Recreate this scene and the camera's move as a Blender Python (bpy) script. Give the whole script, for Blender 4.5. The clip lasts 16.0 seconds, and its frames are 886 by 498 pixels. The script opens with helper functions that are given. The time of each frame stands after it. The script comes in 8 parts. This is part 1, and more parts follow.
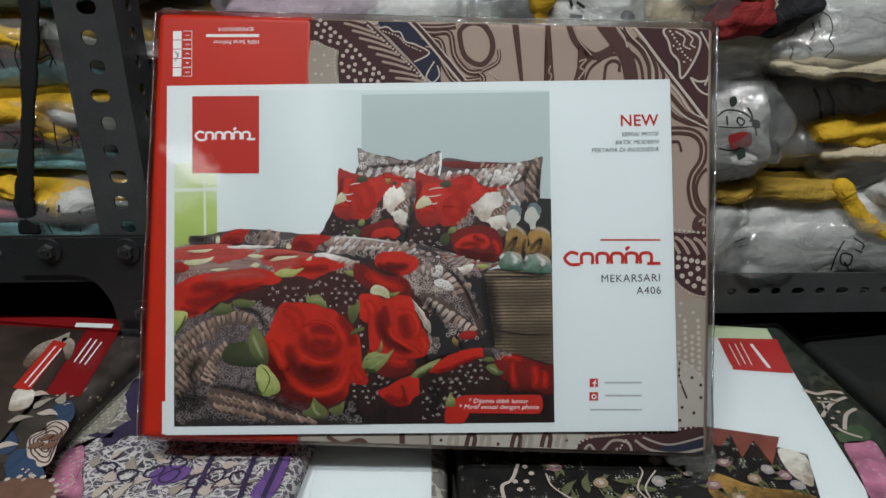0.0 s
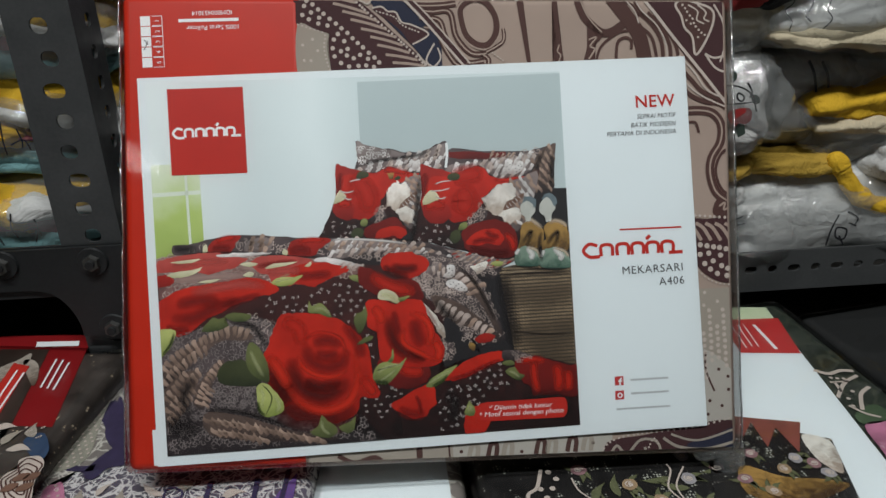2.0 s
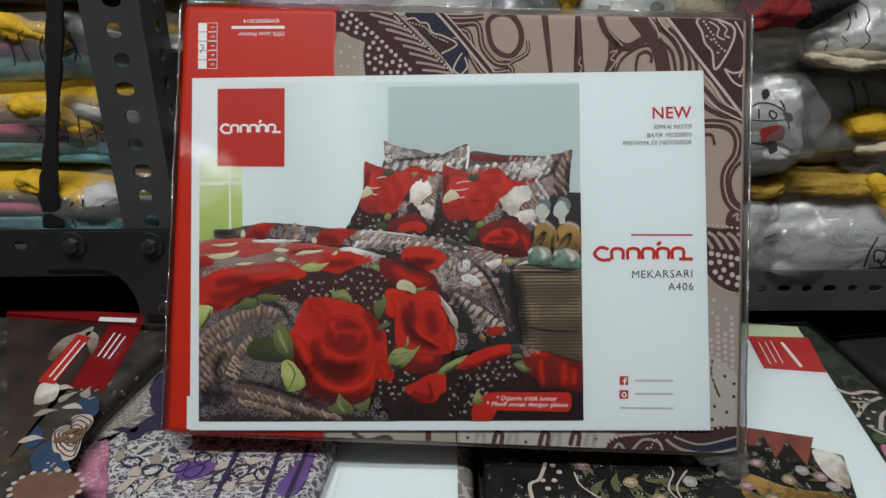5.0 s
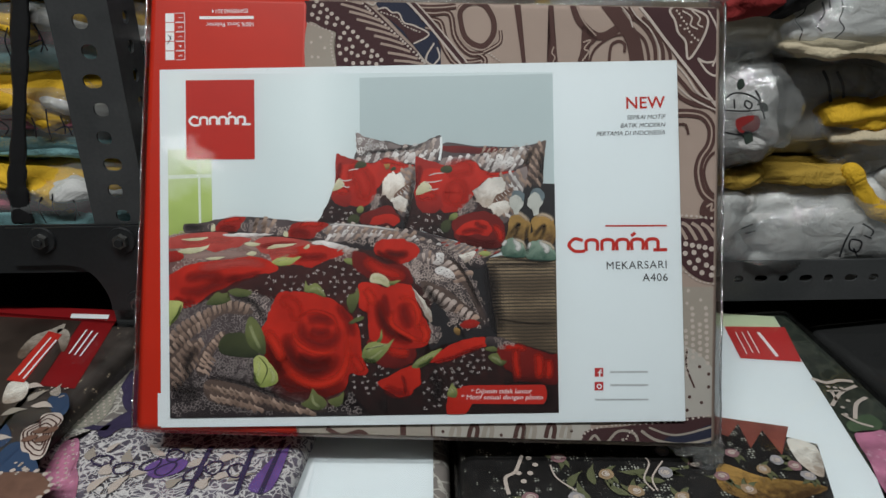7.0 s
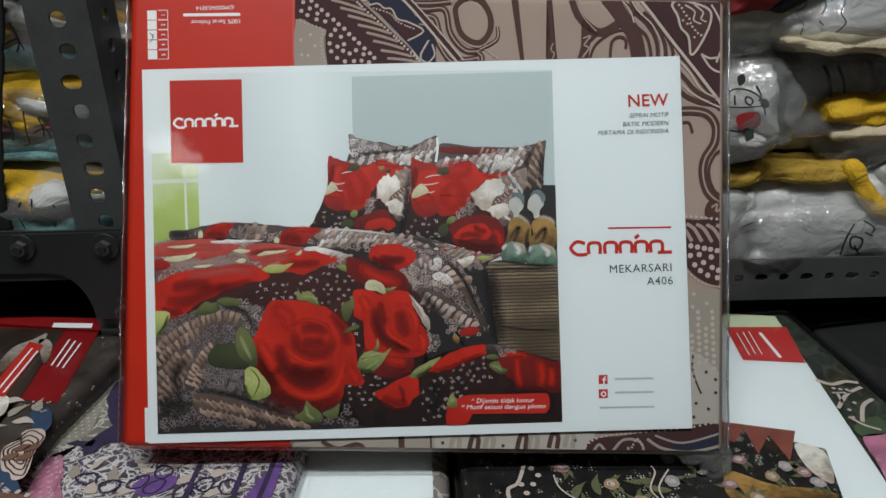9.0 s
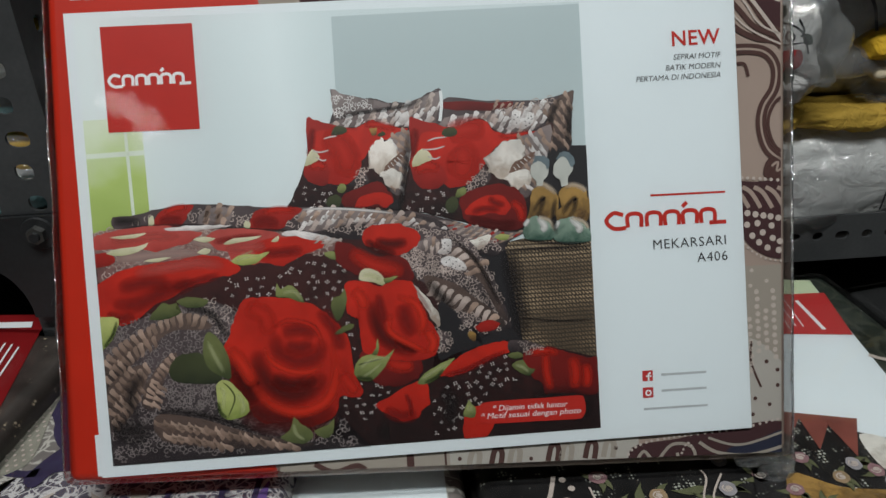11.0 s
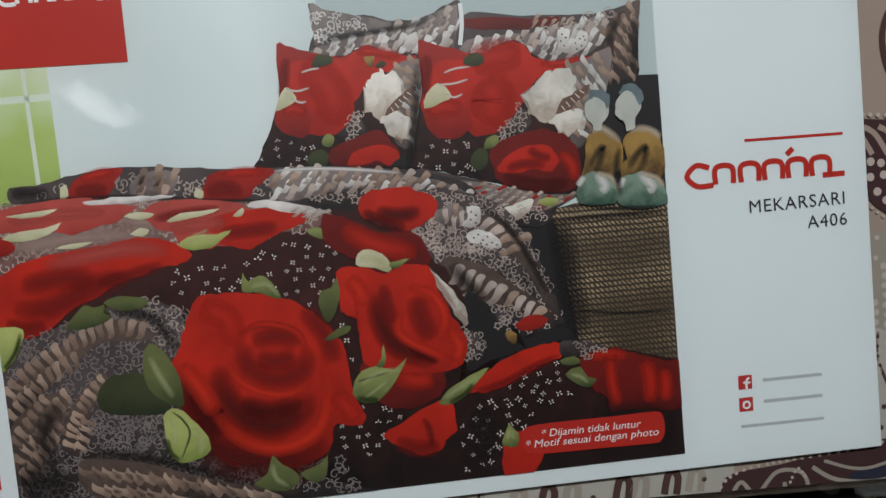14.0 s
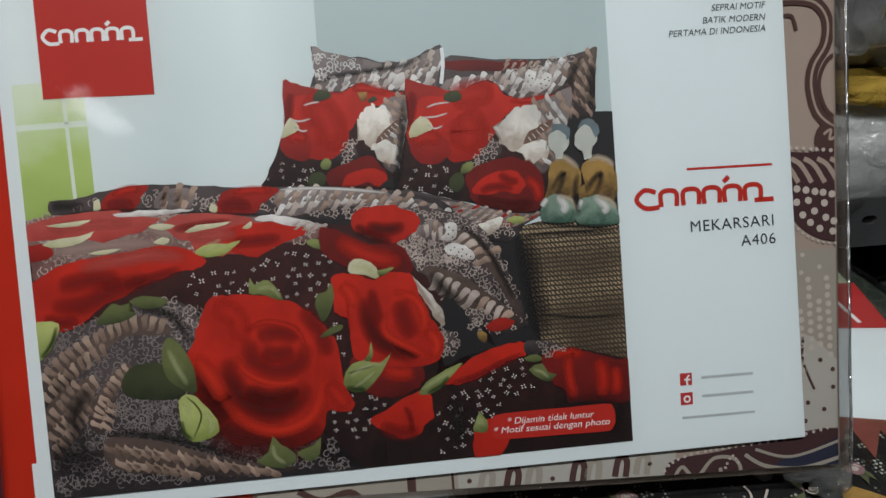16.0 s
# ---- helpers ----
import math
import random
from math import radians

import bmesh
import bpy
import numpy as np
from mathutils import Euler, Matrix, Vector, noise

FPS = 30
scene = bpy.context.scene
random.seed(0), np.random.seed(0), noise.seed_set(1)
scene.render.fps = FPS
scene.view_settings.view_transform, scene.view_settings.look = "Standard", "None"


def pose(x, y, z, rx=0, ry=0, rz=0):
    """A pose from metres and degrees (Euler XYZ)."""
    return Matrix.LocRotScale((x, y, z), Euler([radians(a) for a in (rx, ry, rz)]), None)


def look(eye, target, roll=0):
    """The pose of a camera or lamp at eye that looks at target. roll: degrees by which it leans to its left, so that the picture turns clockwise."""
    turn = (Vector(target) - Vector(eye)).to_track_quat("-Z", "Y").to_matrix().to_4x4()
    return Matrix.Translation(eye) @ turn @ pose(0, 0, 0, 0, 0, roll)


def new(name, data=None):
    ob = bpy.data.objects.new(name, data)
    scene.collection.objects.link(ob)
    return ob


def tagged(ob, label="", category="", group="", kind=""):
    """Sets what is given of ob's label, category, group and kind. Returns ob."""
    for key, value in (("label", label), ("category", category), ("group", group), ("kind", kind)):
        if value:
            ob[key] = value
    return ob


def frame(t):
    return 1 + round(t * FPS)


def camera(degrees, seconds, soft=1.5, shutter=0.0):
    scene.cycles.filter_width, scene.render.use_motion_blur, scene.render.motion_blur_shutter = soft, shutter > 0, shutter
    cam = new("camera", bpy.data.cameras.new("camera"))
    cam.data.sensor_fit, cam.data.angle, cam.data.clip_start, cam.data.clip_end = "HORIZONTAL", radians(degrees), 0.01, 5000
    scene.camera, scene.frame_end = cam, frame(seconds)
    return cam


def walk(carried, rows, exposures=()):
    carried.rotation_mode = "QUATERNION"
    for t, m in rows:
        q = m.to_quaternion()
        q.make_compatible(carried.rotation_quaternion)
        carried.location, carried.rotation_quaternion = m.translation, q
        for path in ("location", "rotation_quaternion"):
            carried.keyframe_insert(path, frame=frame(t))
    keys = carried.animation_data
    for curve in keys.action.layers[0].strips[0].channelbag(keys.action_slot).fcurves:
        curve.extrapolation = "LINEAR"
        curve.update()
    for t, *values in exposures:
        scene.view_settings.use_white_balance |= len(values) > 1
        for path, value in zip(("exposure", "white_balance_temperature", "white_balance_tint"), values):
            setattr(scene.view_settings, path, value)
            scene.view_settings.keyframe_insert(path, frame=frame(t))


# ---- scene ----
LEAN_BACK = 25.0
BASE = pose(0, 0, 1.2, -LEAN_BACK) @ Matrix.Translation((0, 0, -1.2))
cam = camera(63.0, 16.0, soft=1.5)
PATH = [
    (0, (0.0052, -0.0263, 1.2015), (-0.0140, 1.9719, 1.2837), -0.59),
    (0.5, (-0.0019, -0.0244, 1.2012), (-0.0071, 1.9739, 1.2838), -0.58),
    (1, (-0.0098, -0.0184, 1.2035), (0.0102, 1.9805, 1.2668), -0.67),
    (1.5, (-0.0206, -0.0074, 1.2114), (0.0617, 1.9905, 1.2552), -2.27),
    (2, (-0.0312, 0.0059, 1.2145), (0.1018, 2.0013, 1.2338), -3.33),
    (2.5, (-0.0308, 0.0135, 1.2155), (0.0889, 2.0098, 1.2369), -3.33),
    (3, (-0.0250, 0.0050, 1.2118), (0.0491, 2.0032, 1.2493), -2.33),
    (3.5, (-0.0187, -0.0062, 1.2061), (-0.0069, 1.9928, 1.2667), -1.01),
    (4, (-0.0091, -0.0160, 1.2025), (-0.0319, 1.9825, 1.2769), -0.50),
    (4.2, (-0.0047, -0.0218, 1.1997), (-0.0408, 1.9761, 1.2839), -0.28),
    (6.3, (0.0011, -0.0150, 1.2002), (-0.0753, 1.9828, 1.2558), -0.51),
    (6.5, (0.0044, -0.0155, 1.1990), (-0.0454, 1.9830, 1.2575), -0.74),
    (7, (0.0055, -0.0156, 1.1998), (-0.0188, 1.9835, 1.2564), -0.86),
    (7.5, (0.0038, -0.0177, 1.2002), (-0.0180, 1.9811, 1.2659), -0.87),
    (8, (0.0020, -0.0170, 1.2007), (-0.0133, 1.9815, 1.2753), -1.06),
    (8.5, (0.0032, -0.0122, 1.2015), (-0.0000, 1.9867, 1.2685), -1.23),
    (9, (-0.0005, -0.0008, 1.2055), (0.0111, 1.9987, 1.2492), -1.53),
    (9.2, (-0.0023, 0.0067, 1.2074), (0.0195, 2.0063, 1.2436), -1.66),
    (11.5, (-0.0198, 0.0933, 1.2218), (0.0953, 2.0866, 1.1054), -3.87),
    (12, (-0.0154, 0.1163, 1.2223), (0.1198, 2.1075, 1.0932), -4.07),
    (12.5, (-0.0138, 0.1320, 1.2197), (0.1156, 2.1222, 1.0699), -4.81),
    (13, (-0.0224, 0.1481, 1.2122), (0.1474, 2.1374, 1.0954), -4.74),
    (13.5, (-0.0246, 0.1541, 1.2113), (0.1129, 2.1453, 1.0845), -5.35),
    (14, (-0.0295, 0.1592, 1.2103), (0.1104, 2.1508, 1.0926), -5.16),
    (14.5, (-0.0320, 0.1622, 1.2129), (0.0982, 2.1532, 1.0762), -4.97),
    (15, (-0.0332, 0.1582, 1.2127), (0.1036, 2.1491, 1.0809), -4.66),
    (15.5, (-0.0318, 0.1443, 1.2108), (0.1228, 2.1349, 1.0938), -4.50),
    (16, (-0.0266, 0.1217, 1.2124), (0.1285, 2.1135, 1.1198), -4.29),
]
walk(cam, [(t, BASE @ look(eye, target, roll)) for t, eye, target, roll in PATH], [(0, -0.05), (8.5, -0.05), (9.2, -0.06), (11.5, -0.14), (13.5, -0.20), (15.0, -0.20), (16, -0.16)])

# ---- light: dim shop interior lit by cool ceiling tubes ----
world = bpy.data.worlds.new("shop_ambient")
scene.world = world
world.use_nodes = True
world.node_tree.nodes["Background"].inputs[0].default_value = (0.9, 0.95, 0.97, 1)
world.node_tree.nodes["Background"].inputs[1].default_value = 0.05


def tube_lamp(name, x, y, z, sx, sy, watts, rz=0.0):
    data = bpy.data.lights.new(name, "AREA")
    data.shape, data.size, data.size_y, data.energy = "RECTANGLE", sx, sy, watts
    data.color = (0.95, 0.985, 0.985)
    ob = new(name, data)
    ob.matrix_world = pose(x, y, z, 0, 0, rz)
    return ob


tube_lamp("ceiling_tube", -0.10, -0.52, 2.72, 1.4, 0.12, 43)
tube_lamp("ceiling_lamp", -1.15, -1.95, 2.70, 0.12, 0.30, 1.1, 20)
scene.view_settings.exposure = 0.0


# ---- node helpers ----
def material(name, rough=0.5, metal=0.0, coat=0.0, spec=0.5):
    m = bpy.data.materials.new(name)
    m.use_nodes = True
    b = m.node_tree.nodes["Principled BSDF"]
    b.inputs["Roughness"].default_value = rough
    b.inputs["Metallic"].default_value = metal
    b.inputs["Coat Weight"].default_value = coat
    b.inputs["Specular IOR Level"].default_value = spec
    return m


class Graph:
    """Short calls for the nodes of one material."""

    def __init__(self, m):
        self.t = m.node_tree
        self.b = self.t.nodes["Principled BSDF"]
        self.out = self.t.nodes["Material Output"]

    def put(self, socket, value):
        if isinstance(value, bpy.types.NodeSocket):
            self.t.links.new(value, socket)
        elif isinstance(value, (tuple, list)):
            v = list(value)
            if socket.type == "RGBA" and len(v) == 3:
                v.append(1.0)
            socket.default_value = v
        else:
            socket.default_value = value

    def add(self, kind, **kw):
        n = self.t.nodes.new(kind)
        for k, v in kw.items():
            self.put(n.inputs[k.replace("_", " ")], v)
        return n

    def coord(self, which="Object"):
        return self.add("ShaderNodeTexCoord").outputs[which]

    def math(self, op, a, b=0.0, c=0.0):
        n = self.add("ShaderNodeMath")
        n.operation = op
        for s, v in zip(n.inputs, (a, b, c)):
            self.put(s, v)
        return n.outputs[0]

    def noise(self, vec, scale, detail=3.0, rough=0.55, distortion=0.0):
        n = self.add("ShaderNodeTexNoise", Vector=vec, Scale=scale, Detail=detail, Roughness=rough, Distortion=distortion)
        return n.outputs["Fac"]

    def warp(self, vec, scale, amount):
        n = self.add("ShaderNodeTexNoise", Vector=vec, Scale=scale, Detail=2.0)
        s = self.add("ShaderNodeVectorMath")
        s.operation = "MULTIPLY_ADD"
        self.put(s.inputs[0], n.outputs["Color"])
        self.put(s.inputs[1], (amount, amount, amount))
        self.put(s.inputs[2], vec)
        return s.outputs[0]

    def cells(self, vec, scale, feature="F1", out="Distance", rand=1.0):
        n = self.add("ShaderNodeTexVoronoi", Vector=vec, Scale=scale, Randomness=rand)
        n.feature = feature
        return n.outputs[out]

    def wave(self, vec, scale, dist=0.0, dscale=1.0, direction="DIAGONAL", kind="BANDS"):
        n = self.add("ShaderNodeTexWave", Vector=vec, Scale=scale, Distortion=dist, Detail=2.0)
        n.inputs["Detail Scale"].default_value = dscale
        n.wave_type = kind
        if kind == "BANDS":
            n.bands_direction = direction
        return n.outputs["Fac"]

    def step(self, v, lo, hi, a=0.0, b=1.0):
        n = self.add("ShaderNodeMapRange")
        for s, x in zip(n.inputs, (v, lo, hi, a, b)):
            self.put(s, x)
        return n.outputs[0]

    def mix(self, f, a, b):
        n = self.add("ShaderNodeMix")
        n.data_type = "RGBA"
        self.put(n.inputs[0], f)
        self.put(n.inputs[6], a)
        self.put(n.inputs[7], b)
        return n.outputs[2]

    def ramp(self, f, stops):
        n = self.add("ShaderNodeValToRGB", Fac=f)
        e = n.color_ramp.elements
        while len(e) < len(stops):
            e.new(0.5)
        for el, (p, c) in zip(e, stops):
            el.position, el.color = p, (*c, 1)
        return n.outputs[0]

    def bump(self, h, strength=0.3, distance=0.001):
        n = self.add("ShaderNodeBump", Height=h, Strength=strength, Distance=distance)
        self.put(self.b.inputs["Normal"], n.outputs[0])
        return n.outputs[0]

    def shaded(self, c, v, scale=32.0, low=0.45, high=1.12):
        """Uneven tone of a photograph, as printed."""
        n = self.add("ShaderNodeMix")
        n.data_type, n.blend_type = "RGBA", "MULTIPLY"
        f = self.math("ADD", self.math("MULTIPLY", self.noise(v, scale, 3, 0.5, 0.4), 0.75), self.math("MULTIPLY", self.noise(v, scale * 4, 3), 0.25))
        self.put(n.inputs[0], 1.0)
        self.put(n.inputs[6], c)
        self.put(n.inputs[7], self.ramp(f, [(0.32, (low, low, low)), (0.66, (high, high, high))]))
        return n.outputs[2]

    def faded(self, alpha):
        """Lets the shape's edge run out softly."""
        clear = self.add("ShaderNodeBsdfTransparent")
        mx = self.add("ShaderNodeMixShader")
        self.put(mx.inputs[0], alpha)
        self.put(mx.inputs[1], clear.outputs[0])
        self.put(mx.inputs[2], self.b.outputs[0])
        self.put(self.out.inputs[0], mx.outputs[0])

    def colour(self, c):
        self.put(self.b.inputs["Base Color"], c)


def mottled(name, colour, rough=0.5, scale=300, amount=0.15, metal=0.0, bump=0.0, coat=0.0, spec=0.5, large=12):
    """A colour with fine grain and broad unevenness."""
    m = material(name, rough, metal, coat, spec)
    g = Graph(m)
    v = g.coord()
    f = g.math("ADD", g.math("MULTIPLY", g.noise(v, scale, 4), 0.5), g.math("MULTIPLY", g.noise(v, large, 3), 0.5))
    lo = tuple(c * (1 - amount) for c in colour)
    hi = tuple(min(1, c * (1 + amount)) for c in colour)
    g.colour(g.ramp(f, [(0.3, lo), (0.7, hi)]))
    if bump:
        g.bump(g.noise(v, scale, 4), bump, 0.0006)
    return m


# ---- materials: paper and printed ink ----
paper = mottled("white_card", (0.72, 0.77, 0.79), 0.38, 90, 0.02, large=8)
ink_red = mottled("red_ink", (0.46, 0.026, 0.018), 0.45, 120, 0.06, spec=0.25, large=20)
ink_grey = mottled("grey_ink", (0.03, 0.03, 0.033), 0.5, 200, 0.1)
ink_white = mottled("white_ink", (0.78, 0.8, 0.8), 0.45, 200, 0.03)
red_paper = mottled("red_cover_paper", (0.49, 0.022, 0.008), 0.45, 60, 0.08, spec=0.25, large=9)
maroon_ink = mottled("dark_red_ink", (0.45, 0.03, 0.03), 0.4, 200, 0.08)


def print_wall():
    m = material("printed_wall", 0.4)
    g = Graph(m)
    v = g.coord()
    x = g.add("ShaderNodeSeparateXYZ", Vector=v).outputs[0]
    f = g.math("ADD", g.step(x, -0.15, -0.03), g.math("MULTIPLY", g.math("SUBTRACT", g.noise(v, 9, 3), 0.5), 0.5))
    g.colour(g.ramp(f, [(0.0, (0.72, 0.77, 0.77)), (0.45, (0.62, 0.68, 0.69)), (0.75, (0.70, 0.76, 0.77)), (1.0, (0.60, 0.67, 0.68))]))
    return m


def print_panel():
    m = material("printed_wall_panel", 0.4)
    g = Graph(m)
    v = g.coord()
    s = g.add("ShaderNodeSeparateXYZ", Vector=v)
    f = g.math("ADD", g.step(s.outputs[2], 0.0, 0.1), g.math("MULTIPLY", g.noise(v, 14, 3), 0.3))
    g.colour(g.ramp(f, [(0.1, (0.52, 0.59, 0.60)), (0.9, (0.44, 0.51, 0.52))]))
    return m


def print_green():
    m = material("printed_window_glow", 0.4)
    g = Graph(m)
    v = g.coord()
    s = g.add("ShaderNodeSeparateXYZ", Vector=v)
    f = g.math("ADD", g.step(s.outputs[2], -0.005, 0.055), g.math("MULTIPLY", g.math("SUBTRACT", g.noise(v, 60, 2), 0.5), 0.5))
    g.colour(g.ramp(f, [(0.0, (0.26, 0.36, 0.07)), (0.55, (0.42, 0.52, 0.16)), (1.0, (0.66, 0.72, 0.55))]))
    return m


def print_sprig(name, ground, fleck, scale=210.0):
    """Dark ground strewn with small pale four-petalled sprigs."""
    m = material(name, 0.42)
    g = Graph(m)
    v = g.coord()
    v2 = g.warp(v, 40, 0.004)
    near = g.cells(v2, scale, rand=0.8)
    petals = g.cells(v2, scale * 4.2, rand=0.35)
    f = g.math("MULTIPLY", g.step(near, 0.36, 0.26), g.step(petals, 0.40, 0.28))
    base = g.ramp(g.noise(v, 45, 4), [(0.3, tuple(c * 0.45 for c in ground)), (0.7, tuple(c * 1.5 for c in ground))])
    g.colour(g.mix(f, base, fleck))
    return m


def print_vine(name, pale, dark, scale=130.0, width=0.1, ground=None):
    """Curling pale outlines on dark, as in fine batik."""
    m = material(name, 0.45)
    g = Graph(m)
    v = g.coord()
    q = g.warp(v, 70, 0.014)
    n = g.noise(q, scale, 1.5, 0.5, 0.6)
    c = g.math("FRACT", g.math("MULTIPLY", n, 5.0))
    ring = g.math("ABSOLUTE", g.math("SUBTRACT", c, 0.5))
    edge = g.cells(q, scale * 1.5, "DISTANCE_TO_EDGE")
    f = g.math("MAXIMUM", g.step(ring, width, width * 0.4), g.step(edge, 0.07, 0.03))
    big = g.noise(v, 30, 3)
    base = g.ramp(big, [(0.35, dark), (0.7, ground or tuple(c * 2.2 for c in dark))])
    g.colour(g.mix(f, base, pale))
    return m


def print_leaf(name, pale, dark):
    m = material(name, 0.42)
    g = Graph(m)
    uv = g.coord("UV")
    v = g.coord()
    sep = g.add("ShaderNodeSeparateXYZ", Vector=g.warp(uv, 0.9, 0.5))
    f = g.math("ADD", g.step(sep.outputs[1], -0.8, 1.2), g.math("MULTIPLY", g.math("SUBTRACT", g.noise(v, 190, 5, 0.65, 0.6), 0.5), 1.5))
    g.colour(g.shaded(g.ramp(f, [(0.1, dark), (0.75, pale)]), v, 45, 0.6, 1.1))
    return m


def print_weave():
    """Brown coiled cane, rows of short slanting stitches."""
    m = material("printed_cane", 0.45)
    g = Graph(m)
    v = g.coord()
    q = g.warp(v, 25, 0.002)
    rows = g.wave(q, 165, 1.3, 2, "Z")
    mp = g.add("ShaderNodeMapping", Vector=q)
    mp.inputs["Rotation"].default_value = (0, 0.7, 0)
    st = g.wave(mp.outputs[0], 260, 2.6, 3, "X")
    bands = g.wave(q, 14, 1.2, 1, "Z")
    f = g.math("MULTIPLY", g.step(rows, 0.1, 0.6), g.step(st, 0.15, 0.7))
    f = g.math("MULTIPLY", f, g.math("ADD", 0.45, g.math("MULTIPLY", bands, 0.55)))
    f = g.math("MULTIPLY", f, g.step(g.noise(v, 20, 3), 0.25, 0.7))
    g.colour(g.ramp(f, [(0.0, (0.040, 0.028, 0.018)), (0.30, (0.17, 0.118, 0.072)), (0.8, (0.58, 0.43, 0.27))]))
    return m


def print_petal(name, top, bottom, soft=0.45, edge=None):
    """Velvet petal: one tone at its upper lip, another below, with faint creases."""
    m = material(name, 0.4)
    g = Graph(m)
    uv = g.coord("UV")
    v = g.coord()
    sep = g.add("ShaderNodeSeparateXYZ", Vector=g.warp(uv, 1.1, 0.7))
    f = g.math("ADD", g.step(sep.outputs[1], -0.95, 0.95), g.math("MULTIPLY", g.math("SUBTRACT", g.noise(v, 75, 4, 0.6, 0.8), 0.5), soft))
    mid = tuple(p * 0.6 + q * 0.4 for p, q in zip(top, bottom))
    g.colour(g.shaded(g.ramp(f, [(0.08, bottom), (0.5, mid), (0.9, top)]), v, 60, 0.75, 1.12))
    if edge:
        su = g.add("ShaderNodeSeparateXYZ", Vector=g.warp(uv, 2.2, 0.30))
        r = g.math("SQRT", g.math("ADD", g.math("MULTIPLY", su.outputs[0], su.outputs[0]), g.math("MULTIPLY", su.outputs[1], su.outputs[1])))
        g.faded(g.math("MULTIPLY", g.step(r, edge[0], edge[1]), 0.97))
    return m


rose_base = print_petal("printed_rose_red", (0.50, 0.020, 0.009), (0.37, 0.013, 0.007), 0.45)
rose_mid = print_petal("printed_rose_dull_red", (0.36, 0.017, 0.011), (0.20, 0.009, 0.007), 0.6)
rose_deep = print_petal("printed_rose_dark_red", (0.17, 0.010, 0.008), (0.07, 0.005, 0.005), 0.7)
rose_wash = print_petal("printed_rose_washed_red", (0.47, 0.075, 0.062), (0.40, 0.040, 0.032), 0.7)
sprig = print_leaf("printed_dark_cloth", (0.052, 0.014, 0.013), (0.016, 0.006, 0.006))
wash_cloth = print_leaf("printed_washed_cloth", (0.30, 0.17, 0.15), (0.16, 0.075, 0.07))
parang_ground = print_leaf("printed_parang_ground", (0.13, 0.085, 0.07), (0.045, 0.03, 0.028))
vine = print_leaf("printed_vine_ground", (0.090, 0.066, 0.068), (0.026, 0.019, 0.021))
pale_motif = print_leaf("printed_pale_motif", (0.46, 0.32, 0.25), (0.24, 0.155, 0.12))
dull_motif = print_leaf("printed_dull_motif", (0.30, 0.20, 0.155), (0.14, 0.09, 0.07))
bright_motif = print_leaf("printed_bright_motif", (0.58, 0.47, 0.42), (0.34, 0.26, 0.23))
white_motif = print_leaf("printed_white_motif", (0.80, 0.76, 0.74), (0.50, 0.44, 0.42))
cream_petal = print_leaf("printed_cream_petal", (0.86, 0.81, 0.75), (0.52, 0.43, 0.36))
mullion_print = mottled("printed_mullion_white", (0.66, 0.71, 0.62), 0.45, 60, 0.08)
batik_light = print_leaf("printed_light_batik", (0.27, 0.215, 0.205), (0.11, 0.082, 0.08))
moth_brown = mottled("printed_moth_brown", (0.16, 0.085, 0.06), 0.45, 160, 0.3)
line_motif = mottled("printed_line_motif", (0.215, 0.178, 0.172), 0.45, 160, 0.4)
sprig_white = mottled("printed_sprig", (0.74, 0.66, 0.64), 0.45, 160, 0.25)
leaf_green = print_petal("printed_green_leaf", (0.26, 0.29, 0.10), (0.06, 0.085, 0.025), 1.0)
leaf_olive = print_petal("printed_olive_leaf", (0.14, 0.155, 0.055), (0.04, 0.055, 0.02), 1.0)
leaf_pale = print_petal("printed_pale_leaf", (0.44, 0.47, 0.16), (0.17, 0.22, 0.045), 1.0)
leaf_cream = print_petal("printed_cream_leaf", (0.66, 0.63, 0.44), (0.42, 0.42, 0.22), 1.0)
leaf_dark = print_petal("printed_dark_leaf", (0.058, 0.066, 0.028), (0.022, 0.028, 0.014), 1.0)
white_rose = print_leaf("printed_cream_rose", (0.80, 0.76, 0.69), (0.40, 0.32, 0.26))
wall_print, panel_print, green_print, cane_print = print_wall(), print_panel(), print_green(), print_weave()


def airbrush(name, colour, strength, power=1.2):
    """Printed ink that thins out from the middle of its shape."""
    m = material(name, 0.42)
    g = Graph(m)
    g.colour(colour)
    su = g.add("ShaderNodeSeparateXYZ", Vector=g.coord("UV"))
    r = g.math("SQRT", g.math("ADD", g.math("MULTIPLY", su.outputs[0], su.outputs[0]), g.math("MULTIPLY", su.outputs[1], su.outputs[1])))
    g.faded(g.math("MULTIPLY", g.math("POWER", g.step(r, 1.0, 0.0), power), strength))
    return m


tone_deep = airbrush("printed_deep_tone", (0.085, 0.005, 0.004), 0.85, 0.8)
tone_mid = airbrush("printed_mid_tone", (0.21, 0.009, 0.007), 0.75, 0.8)
tone_red = airbrush("printed_red_tone", (0.50, 0.020, 0.009), 0.9, 0.7)
tone_hot = airbrush("printed_hot_red_tone", (0.58, 0.026, 0.010), 0.95, 0.7)
tone_rosy = airbrush("printed_rosy_tone", (0.50, 0.085, 0.070), 0.75, 0.8)
tone_black = airbrush("printed_black_tone", (0.018, 0.013, 0.013), 0.72, 0.8)
tone_pale = airbrush("printed_pale_tone", (0.78, 0.74, 0.72), 0.85, 0.6)
tone_cream = airbrush("printed_cream_tone", (0.62, 0.50, 0.38), 0.7, 0.8)
tone_cane = airbrush("printed_cane_tone", (0.46, 0.35, 0.24), 0.5, 0.9)
